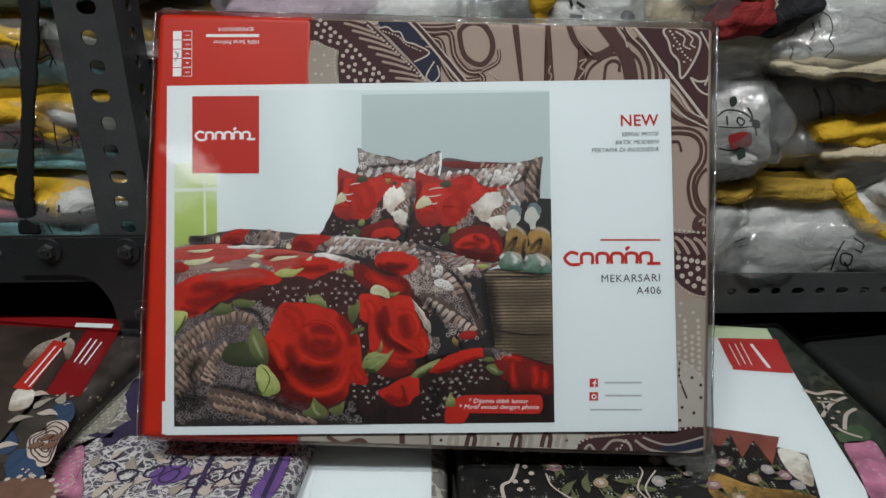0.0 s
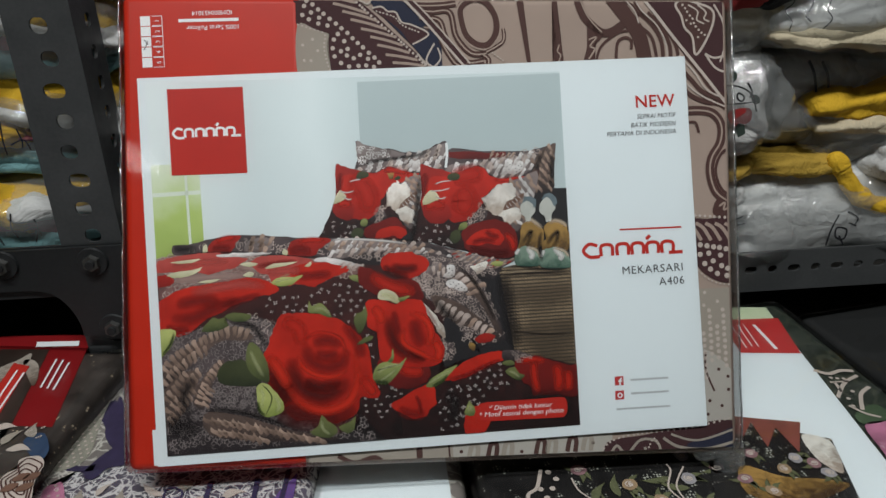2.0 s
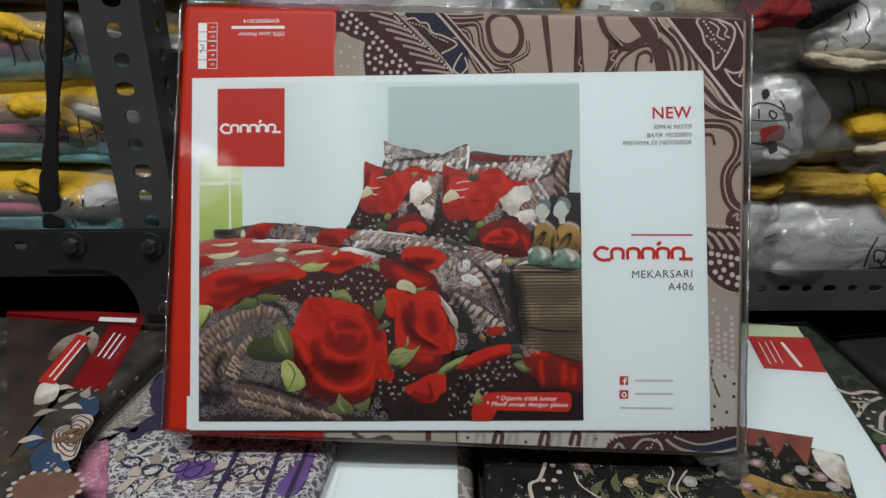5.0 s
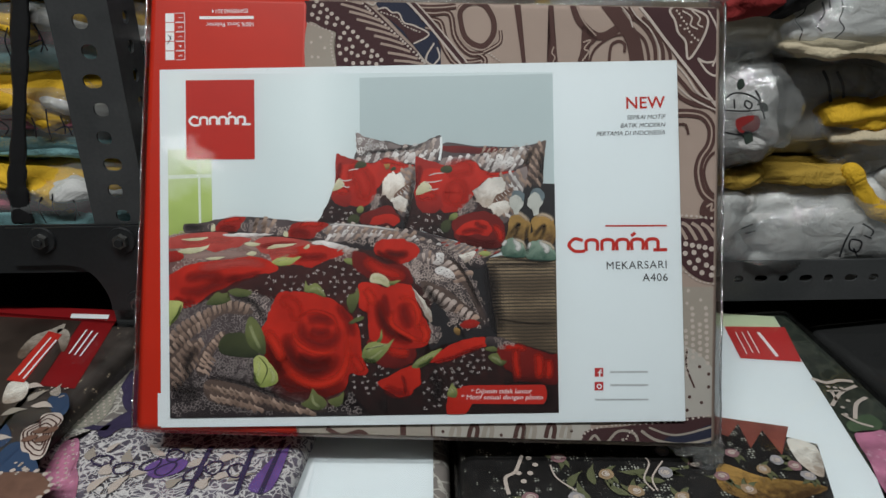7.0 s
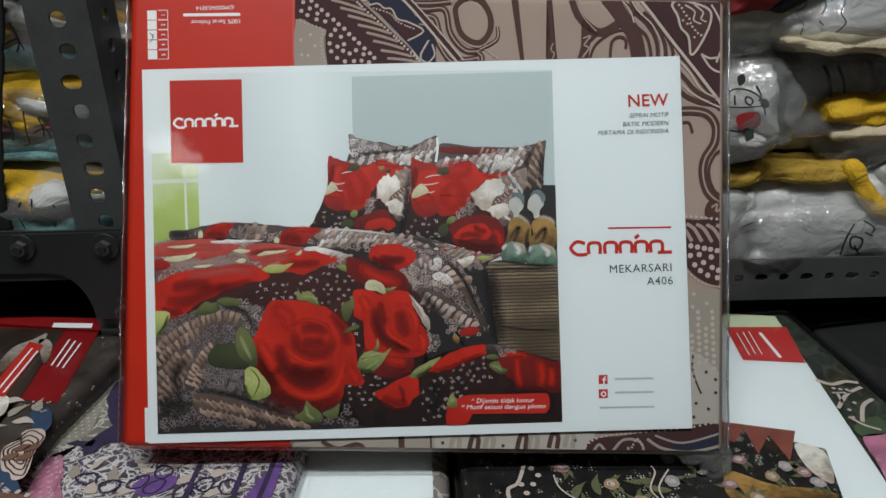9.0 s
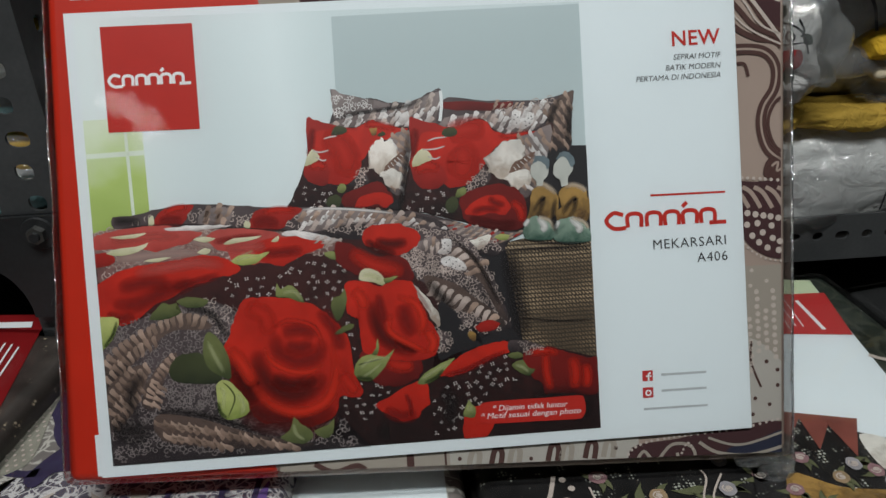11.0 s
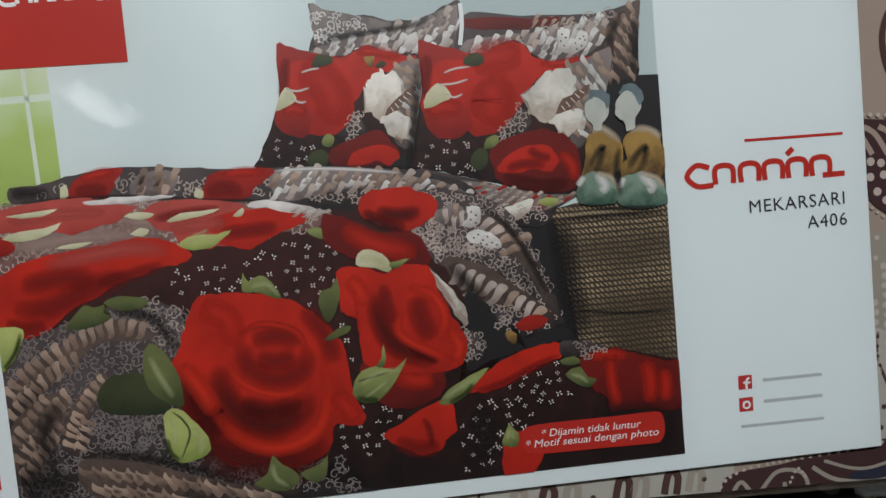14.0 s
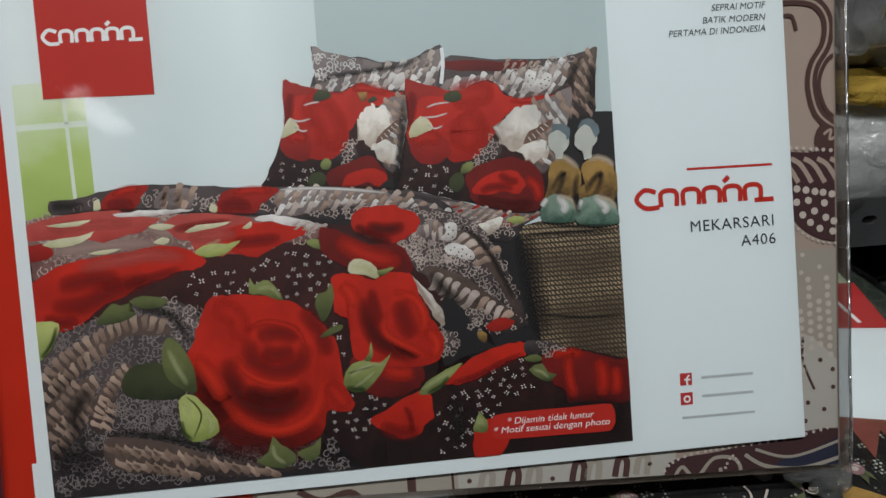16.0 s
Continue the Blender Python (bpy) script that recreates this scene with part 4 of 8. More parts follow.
# purple and grey pack
p2 = lying_pack(-0.1640, 0.375, 0.925, 0.165, 0.285, 0.060, -5.0, batik_purple, "purple grey batik bed linen pack in film")
sheet("grey_border", p2, [(-100.1, 126.8), (-45.7, 25.6), (-39.0, -20.9), (-56.4, -22.2), (-66.7, -31.9), (-66.3, -51.9), (-79.6, 19.5), (-86.8, 62.1)], batik_grey, 0.0006)
sheet("pink_border", p2, curve_points([(-68.0, -38.0), (-61.2, -34.5), (-52.1, -45.3), (-47.9, -55.9), (-39.5, -68.2), (-34.1, -87.1), (-57.8, -91.3), (-61.0, -72.4)], 5), batik_pink, 0.0008)
violet = mottled("violet_cloth", (0.12, 0.06, 0.22), 0.7, 120, 0.4)
dark_violet = mottled("dark_violet_cloth", (0.03, 0.02, 0.06), 0.7, 120, 0.4)
for outline in ([(-71.9, 27.4), (-62.2, 45.4), (-45.2, 14.9), (-48.0, 4.3), (-62.6, 24.4)], [(-51.9, -24.9), (-46.2, -7.1), (-37.4, 0.0), (-29.4, -17.0), (-39.0, -20.9), (-44.0, -30.3)], [(-72.3, -15.6), (-54.2, -18.9), (-45.3, -16.7), (-45.0, -22.8), (-62.2, -22.6)]):
    sheet("dark_patch", p2, curve_points(outline, 4), dark_violet, 0.0009)
for outline in ([(-6.4, -55.4), (0.7, -46.8), (15.7, -47.0), (16.1, -56.3), (7.7, -62.1), (0.8, -62.6)], [(59.9, -68.0), (63.6, -47.4), (70.3, -33.2), (73.1, -30.2), (73.4, -67.0)]):
    sheet("violet_patch", p2, curve_points(outline, 4), violet, 0.0009)
rng = random.Random(12)
for k, q in enumerate([(-43.9, -44.7), (-33.9, -38.2), (-27.7, -57.0), (-20.5, -45.7), (-7.4, -60.7), (-6.7, -39.0), (16.8, -66.4), (24.5, -50.4), (34.1, -65.1), (10.5, -34.9), (42.5, -59.4), (40.4, -43.7), (53.0, -58.6), (-14.2, -68.8), (-26.3, -69.7)]):
    sheet("pale_motif", p2, leaf_outline(*q, rng.uniform(10, 20), rng.uniform(4, 8), rng.uniform(0, 180)), cream if k % 3 else tan, 0.0010)
for k, q in enumerate([(-34.8, -50.8), (-18.9, -56.4), (-4.0, -52.6), (6.6, -55.7), (24.2, -58.2), (34.4, -52.3), (47.7, -53.8), (6.7, -43.6)]):
    on_top(part("ring_motif", ribbons([(blob(*q, 6, 4.5, 20 * k, k, 0.12, 14, 3), 1.2, True)], 0), dark_violet, p2), 0.0012)
# shade in the folds, drawn as flat dark violet strips
for k, (u, v) in enumerate(zip([(25.2, -33.8), (51.1, -31.9), (67.7, -24.9)], [(27.8, -75.3), (54.8, -73.2), (68.1, -72.1)])):
    on_top(part("fold_shadow", ribbons([([u, v], 3.0)], 0), dark_violet, p2), 0.0011)

batik_olive = mottled("olive_batik_cloth", (0.26, 0.245, 0.20), 0.7, 120, 0.3)
PINK_FAN = [(-60.0, -79.3), (-62.2, -61.1), (-64.8, -40.4), (-61.4, -31.7), (-53.6, -43.3), (-48.4, -60.2), (-43.8, -79.1)]
for outline, mat, lift in (([(-88.4, 105.4), (-87.0, 79.8), (-86.1, 57.7), (-79.4, 29.2), (-75.6, 8.3), (-72.6, -9.8), (-69.9, -22.9), (-60.0, -19.4), (-55.1, -8.7), (-62.0, 23.6), (-65.3, 45.7), (-67.6, 66.6)], batik_olive, 0.0010), ([(-59.1, 48.2), (-58.1, 30.6), (-54.6, 11.0), (-43.2, -3.8), (-35.1, -3.2)], dark_violet, 0.0012), (PINK_FAN, batik_pink, 0.0010)):
    sheet("cloth_patch", p2, curve_points(outline, 4), mat, lift)
for ring, step, r in (([(-88.4, 105.4), (-87.0, 79.8), (-86.1, 57.7), (-79.4, 29.2), (-75.6, 8.3), (-72.6, -9.8), (-69.9, -22.9), (-60.0, -19.4), (-55.1, -8.7), (-62.0, 23.6), (-65.3, 45.7), (-67.6, 66.6)], 4.6, 0.9), (PINK_FAN, 5.0, 0.95)):
    spots = [(x + 0.5 * step * (j % 2), z) for j, z in enumerate(np.arange(min(q[1] for q in ring), max(q[1] for q in ring), step * 0.8)) for x in np.arange(min(q[0] for q in ring), max(q[0] for q in ring), step)]
    spots = [(float(x), float(z)) for x, z in spots if sum((az > z) != (bz > z) and x < (bx - ax) * (z - az) / (bz - az) + ax for (ax, az), (bx, bz) in zip(ring, ring[1:] + ring[:1])) % 2]
    on_top(part("dot_row", dots(spots, r, 0), cream, p2), 0.0014)

# pack with a plain white card
p3 = lying_pack(-0.0400, 0.352, 0.914, 0.084, 0.26, 0.055, 0.5, batik_grey, "bed linen pack with plain white card")
sheet("white_card", p3, [(-55.9, 13.9), (31.9, 12.0), (32.6, -56.7), (-53.1, -55.0)], paper, 0.0010, "plain white card")

# black floral pack
p4 = lying_pack(0.0840, 0.345, 0.920, 0.153, 0.27, 0.058, 1.0, batik_black, "black floral batik bed linen pack in film")
flower_tints = (mottled("dusty_pink_flower", (0.26, 0.14, 0.15), 0.7, 200, 0.3), mottled("sand_flower", (0.28, 0.19, 0.11), 0.7, 200, 0.3), mottled("grey_white_flower", (0.30, 0.28, 0.29), 0.7, 200, 0.3), mottled("olive_leaf_print", (0.10, 0.105, 0.05), 0.7, 200, 0.3))


def bloom(parent, spot, r, k, lift=0.0008):
    """One printed flower with leaves and a pale heart."""
    rng = random.Random(k)
    for j in range(3):
        a = rng.uniform(0, 360)
        sheet("leaf", parent, leaf_outline(spot[0] + r * 1.2 * math.cos(radians(a)), spot[1] + r * 1.2 * math.sin(radians(a)), r * 2.0, r * 0.7, a), flower_tints[3], lift)
    sheet("flower", parent, rose_outline(*spot, r, r * 0.85, k * 30, k, 40), flower_tints[k % 3], lift + 0.0002)
    on_top(part("flower_line", ribbons([([(spot[0] + r * 0.6 * math.cos(t * 0.9 + k) * (1 - t * 0.08), spot[1] + r * 0.5 * math.sin(t * 0.9 + k) * (1 - t * 0.08)) for t in range(9)], 0.7)], 0), cream, parent), lift + 0.0004)
    sheet("flower_heart", parent, blob(*spot, r * 0.3, r * 0.25, 0, k, 0.3, 14, 4), cream, lift + 0.0005)


for k, q in enumerate([(-17.4, -13.8), (7.8, -28.8), (42.1, -28.4), (61.4, -22.0), (21.4, -42.8), (-12.5, -47.0), (-38.0, -46.2), (45.5, -48.6), (45.5, -9.7)]):
    bloom(p4, q, 4.8, k)
for k, q in enumerate([(-10.9, -32.5), (0.3, -28.1), (-7.9, -41.9), (11.0, -39.8), (31.5, -32.4), (23.5, -26.5)]):
    sheet("leaf", p4, leaf_outline(*q, 18, 5, 60 + 25 * k), flower_tints[3], 0.0008)
for pts, wd in (([(-49.6, -43.3), (-50.2, -30.0), (-44.0, -24.6), (-38.7, -10.2)], 2.2), ([(31.5, -43.1), (28.4, -33.6), (34.5, -21.1), (34.1, -15.3)], 1.0), ([(33.4, -43.1), (33.4, -32.4), (43.1, -18.6)], 1.0), ([(-23.1, -19.5), (-21.0, -30.8), (-11.6, -41.8)], 1.0)):
    on_top(part("stem_line", ribbons([(pts, wd)], 0), cream, p4), 0.0009)
on_top(part("dot_row", dots([(-42.3, -26.1), (-35.6, -26.3), (-40.2, -33.0), (-35.0, -13.3), (-31.8, -19.2)], 1.8, 0), cream, p4), 0.0009)

dull_red = mottled("dull_red_print", (0.20, 0.055, 0.04), 0.6, 90, 0.4)
# pack with white card, red label and flower photo
p5 = lying_pack(0.2280, 0.372, 0.9200, 0.128, 0.268, 0.058, 5.0, batik_dark, "dark batik bed linen pack with white card and label")
CARD5 = [(-3.6, 135.9), (46.7, 123.4), (3.4, -96.0), (-107.7, -85.2)]
sheet("white_card", p5, CARD5, paper, 0.0008, "white card")
sheet("green_strip", p5, [(-3.6, 135.9), (46.7, 123.4), (42.4, 104.2), (-12.3, 115.2)], mottled("pale_green_ink", (0.55, 0.62, 0.42), 0.4, 90, 0.05), 0.0010)
sheet("red_label", p5, [(0.3, 112.3), (46.0, 105.9), (32.8, 56.9), (-8.2, 66.5)], maroon_ink, 0.0012, "red label")
on_top(part("label_mark", ribbons([([(21.9, 100.3), (19.0, 65.4)], 2.6)], 0), ink_white, p5), 0.0014)
for u in ([(14.6, 103.1), (8.3, 71.0)], [(9.7, 102.5), (4.0, 72.4)], [(4.7, 102.1), (-1.1, 71.1)]):
    on_top(part("label_bar", ribbons([(u, 0.7)], 0), ink_white, p5), 0.0014)
sheet("photo_print", p5, [(-73.0, 2.4), (-53.3, 0.4), (-20.7, -22.8), (-6.4, -31.1), (-28.9, -92.8), (-107.7, -85.2)], batik_black, 0.0010, "flower bedding photograph")
sheet("printed_sheet", p5, curve_points([(-21.5, -24.2), (-8.7, -33.4), (-18.2, -58.4), (-24.4, -52.3), (-26.0, -40.6)], 4), white_rose, 0.0012)
sheet("printed_sheet", p5, curve_points([(-71.8, -41.9), (-53.3, -55.0), (-33.1, -61.0), (-22.2, -68.8), (-56.1, -75.7), (-80.1, -63.2)], 4), ink_ochre, 0.0012)
sheet("printed_headboard", p5, [(-61.2, 4.7), (-53.3, 0.4), (-15.3, -13.5), (-32.8, -38.8), (-33.1, -15.1), (-48.0, -30.9), (-44.8, -7.2), (-56.6, -19.1), (-60.3, -15.6), (-70.6, -17.7)], dull_red, 0.0014)
for k, q in enumerate([(-61.3, -34.2), (-49.7, -49.8), (-38.3, -42.9), (-30.5, -48.8), (-65.6, -64.5), (-27.3, -57.5), (-75.6, -52.8)]):
    bloom(p5, q, 4.4, k, 0.0016)
sheet("pink_border", p5, curve_points([(21.1, -24.4), (34.9, -21.9), (41.9, -25.9), (31.6, -57.9), (14.8, -87.5), (2.6, -86.4), (14.5, -50.5)], 4), batik_pink, 0.0008)
sheet("green_patch", p5, curve_points([(23.6, -12.5), (41.0, -5.7), (45.1, -14.6), (37.9, -22.2), (21.9, -22.2)], 4), mottled("green_batik_cloth", (0.05, 0.08, 0.04), 0.7, 120, 0.4), 0.0008)
for pts, wd in (([(28.3, 36.3), (35.5, 30.3), (46.0, 32.0), (54.0, 29.6)], 3.2), ([(24.1, 4.9), (38.8, 18.3), (53.1, 24.6)], 2.6), ([(30.4, 9.8), (33.4, 20.8)], 2.0), ([(30.7, -9.8), (41.0, 5.0), (51.8, 11.3)], 2.6), ([(25.4, -4.0), (29.8, -13.0), (36.9, -18.8)], 2.0), ([(30.1, 21.1), (43.2, 19.7)], 1.6)):
    on_top(part("vine_line", ribbons([(pts, wd)], 0), cream, p5), 0.0010)
on_top(part("dot_row", dots([(34.0, 25.7), (37.8, 24.2), (41.7, 23.0), (37.8, 9.0), (30.0, 2.5), (27.7, -5.0)], 1.4, 0), cream, p5), 0.0010)

# dark pack beyond it
lying_pack(0.400, 0.400, 0.905, 0.17, 0.25, 0.05, 9.0, near_black, "very dark batik bed linen pack in film")


# ---- the upright pack: folded batik linen, red cover paper, printed card, clear sleeve ----
hero = empty("bedding_pack", BASE @ Matrix.Translation((-0.013, 0.4, 1.215)), "beige batik bed linen pack with printed rose card", "bedding pack")
FRONT = 0.0030   # face of the cloth behind the card's face
SKEW = Matrix.Translation((0.0065, 0, 0.0150)) @ pose(0, 0, 0, 0, 2.2, 0)


def askew(bm):
    """The linen sits slightly turned behind the card."""
    bmesh.ops.transform(bm, matrix=SKEW, verts=bm.verts[:])
    return bm


linen = part("folded_linen", askew(box(-0.1655, 0.1668, FRONT, 0.058, -0.1268, 0.1278, 0.0045, 4)), beige, hero, "folded beige batik cloth")
cover = part("red_cover", askew(box(-0.1685, -0.0725, FRONT - 0.0007, 0.050, -0.1272, 0.1282, 0.0045, 4)), red_paper, hero, "glossy red cover paper")
sleeve = part("plastic_sleeve", askew(box(-0.1690, 0.1673, -0.0022, 0.0588, -0.1278, 0.1288, 0.0042, 4)), sleeve_film, hero, "clear glossy plastic sleeve")
seam_film = film("glossy_seam_film", 0.55, 0.6, 160, 0.14)


crinkled = film("crinkled_film", 0.10, 1.0, 220, 0.10, 0.06)


def seam(x0, z0, x1, z1, y, r=0.0006, seed=1):
    """A welded, slightly wavy edge of the sleeve."""
    bm = bmesh.new()
    rows, n = [], 60
    for i in range(n + 1):
        t = i / n
        wob = 0.0007 * noise.noise(Vector((t * 9, seed, 0)))
        c = Vector((x0 + (x1 - x0) * t + wob, y + wob, z0 + (z1 - z0) * t + wob))
        rr = r * (1 + 0.5 * noise.noise(Vector((t * 17, seed, 5))))
        ax = Vector((0, 1, 0)) if abs(z1 - z0) > abs(x1 - x0) else Vector((0, 1, 0))
        bx = Vector((1, 0, 0)) if abs(z1 - z0) > abs(x1 - x0) else Vector((0, 0, 1))
        rows.append([bm.verts.new(c + rr * (math.cos(k * 1.0472) * ax + math.sin(k * 1.0472) * bx * 1.6)) for k in range(6)])
    for a, b in zip(rows, rows[1:]):
        for k in range(6):
            bm.faces.new((a[k], a[(k + 1) % 6], b[(k + 1) % 6], b[k])).smooth = True
    bmesh.ops.recalc_face_normals(bm, faces=bm.faces[:])
    return part("seam", askew(bm), seam_film, hero)


seam(0.1675, -0.126, 0.1675, 0.128, 0.0000, 0.0004, 1)
seam(-0.1692, -0.125, -0.1692, 0.127, 0.0016, 0.0003, 2)
seam(-0.165, 0.1289, 0.165, 0.1289, 0.0014, 0.00022, 3)
for k, (cx_, cz_, w_, h_, rot_) in enumerate(((0.1630, -0.1330, 0.016, 0.020, 12), (0.1560, -0.1300, 0.022, 0.009, -6), (-0.1640, 0.1285, 0.012, 0.010, 30))):
    tail = cushion(w_, 0.012, h_, 90 + k, 0.7, 0.003, 160, 40, 20)
    tail.transform(SKEW @ pose(cx_, 0.012, cz_ - h_ / 2, 0, rot_, 0))
    part("film_tail", tail, crinkled, hero, "crinkled end of the sleeve")
card = part("card", box(-0.150, 0.150, 0.0, 0.0006, -0.1035, 0.1035, 0.0001, 1), paper, hero, "white printed card")

part("backing_card", box(-0.1522, -0.1400, 0.0009, 0.0013, -0.1030, -0.0840, 0.0001, 1), paper, hero, "white edge of a second card")

PHOTO = [(-145.5, 100.8), (78.3, 97.9), (78.1, -97.8), (-144.5, -98.2)]


def inside(x, z, ring):
    hit = False
    for (ax, az), (bx, bz) in zip(ring, ring[1:] + ring[:1]):
        if (az > z) != (bz > z) and x < (bx - ax) * (z - az) / (bz - az) + ax:
            hit = not hit
    return hit


def scatter(ring, step, seed, jitter=0.35, margin=0.0):
    """Uneven rows of spots inside an outline that also lie inside the photograph."""
    rng = random.Random(seed)
    xs, zs = [p[0] for p in ring], [p[1] for p in ring]
    out, z, k = [], min(zs), 0
    while z < max(zs):
        x = min(xs) + (k % 2) * step / 2
        while x < max(xs):
            px, pz = x + rng.uniform(-jitter, jitter) * step, z + rng.uniform(-jitter, jitter) * step
            if inside(px, pz, ring) and all(inside(px + a * margin, pz + b * margin, PHOTO) for a, b in ((1, 1), (1, -1), (-1, 1), (-1, -1))):
                out.append((px, pz))
            x += step
        z += step * 0.8
        k += 1
    return out


def many(name, outlines, layer, mat, parent=None):
    """Many small printed motifs as one part."""
    bm = bmesh.new()
    uv = bm.loops.layers.uv.new("art")
    y = -0.00002 - 0.00003 * layer
    for pts in outlines:
        area = sum(a[0] * b[1] - b[0] * a[1] for a, b in zip(pts, pts[1:] + pts[:1]))
        ring = pts if area > 0 else pts[::-1]
        zs = [p[1] for p in ring]
        f = bm.faces.new([bm.verts.new((x * 0.001, y, z * 0.001)) for x, z in ring])
        for lp, p in zip(f.loops, ring):
            lp[uv].uv = (0.0, 2 * (p[1] - min(zs)) / max(max(zs) - min(zs), 1e-6) - 1)
    ob = part(name, bm, mat, parent or card)
    ob["kind"] = "stuff"
    return ob


def curls(ring, step, seed, layer, mat=None, width=0.32):
    """Scrolls and small five-petalled outlines of fine batik."""
    rng = random.Random(seed)
    lines = []
    for x, z in scatter(ring, step, seed, 0.3, step * 0.5):
        a0, r = rng.uniform(0, 6.28), step * rng.uniform(0.34, 0.5)
        if rng.random() < 0.5:
            pts = [(x + r * (1 - 0.8 * i / 8) * math.cos(a0 + i * 0.75), z + r * (1 - 0.8 * i / 8) * math.sin(a0 + i * 0.75)) for i in range(9)]
            lines.append((pts, width))
        else:
            pts = [(x + r * 0.9 * (0.72 + 0.28 * math.cos(5 * i * 0.3142 * 2)) * math.cos(a0 + i * 0.628), z + r * 0.9 * (0.72 + 0.28 * math.cos(5 * i * 0.3142 * 2)) * math.sin(a0 + i * 0.628)) for i in range(10)]
            pts = [(x + r * (1.0 if i % 2 else 0.55) * math.cos(a0 + i * 0.628), z + r * (1.0 if i % 2 else 0.55) * math.sin(a0 + i * 0.628)) for i in range(10)]
            lines.append((pts, width, True))
        b0 = rng.uniform(0, 6.28)
        lines.append(([(x + r * math.cos(b0), z + r * math.sin(b0)), (x + r * 1.5 * math.cos(b0 + 0.5), z + r * 1.5 * math.sin(b0 + 0.5)), (x + r * 1.6 * math.cos(b0 + 1.1), z + r * 1.6 * math.sin(b0 + 1.1))], width * 0.9))
    if lines:
        ob = ink(lines, layer, mat or line_motif, "printed_curls")
        ob["kind"] = "stuff"


def art(name, outline, mat, layer, label="", parent=None):
    """A printed patch on the card; layer counts the inks upwards."""
    if layer < 40 and name.startswith("printed"):
        outline = clipped(outline, PHOTO) or outline
    return part(name, flat(outline, -0.00002 - 0.00003 * layer), mat, parent or card, label)


def ink(lines, layer, mat, name, parent=None, label=""):
    return part(name, ribbons(lines, -0.00002 - 0.00003 * layer, 0.001, PHOTO if name.startswith("printed") else None), mat, parent or card, label)


# ---- the printed photograph: flat inks laid over one another ----
LEVEL = [1.0]


def lay(name, outline, mat, smooth=4, label="", rough=0.7):
    """The next ink, over all earlier ones; outlines of the photograph are cut off at its edge."""
    LEVEL[0] += 0.1
    ring = curve_points(outline, smooth) if smooth else outline
    if smooth and rough:
        ring = [(x + rough * noise.noise(Vector((x * 0.35, z * 0.35, 3.0))) + 0.5 * rough * noise.noise(Vector((x * 1.1, z * 1.1, 9.0))), z + rough * noise.noise(Vector((x * 0.35, z * 0.35, 17.0))) + 0.5 * rough * noise.noise(Vector((x * 1.1, z * 1.1, 5.0)))) for x, z in ring]
    return part(name, flat(clipped(ring, PHOTO) or ring, -0.00002 - 0.00003 * LEVEL[0]), mat, card, label)


def brush(strokes, mat, name="printed_tone"):
    """Soft strokes of one ink that thin out to their sides and ends: (points, width)."""
    LEVEL[0] += 0.1
    bm = bmesh.new()
    uv = bm.loops.layers.uv.new("art")
    y = -0.00002 - 0.00003 * LEVEL[0]
    for pts, width in strokes:
        p = curve_points(pts, 8, False)
        rows = []
        for i, (x, z) in enumerate(p):
            d = Vector(p[min(i + 1, len(p) - 1)]) - Vector(p[max(i - 1, 0)])
            d.normalize()
            u = 2 * i / (len(p) - 1) - 1
            rows.append((u * abs(u), [bm.verts.new(((x + k * d.y * width / 2) * 0.001, y, (z - k * d.x * width / 2) * 0.001)) for k in (-1, 1)]))
        for (u0, (a, b)), (u1, (c, d)) in zip(rows, rows[1:]):
            if not all(inside(v.co.x * 1000, v.co.z * 1000, PHOTO) for v in (a, b, c, d)):
                continue
            f = bm.faces.new((a, b, d, c))
            f.normal_update()
            for lp in f.loops:
                lp[uv].uv = (u0 if lp.vert in (a, b) else u1, -1 if lp.vert in (a, c) else 1)
            if f.normal.y > 0:
                f.normal_flip()
    return part(name, bm, mat, card)


def strew(name, outlines, mat):
    LEVEL[0] += 0.1
    return many(name, outlines, LEVEL[0], mat)


def flowers(ring, step, seed, size=0.62):
    """Tiny four-petalled sprigs strewn over dark cloth."""
    rng = random.Random(seed)
    out = []
    for x, z in scatter(ring, step, seed, 0.32, 1.6):
        a0, s = rng.uniform(0, 6.28), size * rng.uniform(0.7, 1.15)
        for k in range(rng.choice((3, 4, 4))):
            a = a0 + k * 1.5
            out.append(blob(x + s * 1.15 * math.cos(a), z + s * 0.95 * math.sin(a), s * 0.62, s * 0.34, math.degrees(a), 0, 0, 7))
    strew("printed_sprigs", out, sprig_white)


def hooked(x, z, length, width, rot):
    """A parang grain: a full head that runs out into a bent tail."""
    c, s = math.cos(radians(rot)), math.sin(radians(rot))
    out = []
    for i in range(18):
        t = 2 * math.pi * i / 18
        a = math.cos(t) * length * 0.5
        b = math.sin(t) * width * 0.5 * (0.78 + 0.30 * a / length * 2) + 0.30 * width * math.sin(5.2 * a / length)
        out.append((x + a * c - b * s, z + a * s + b * c))
    return out


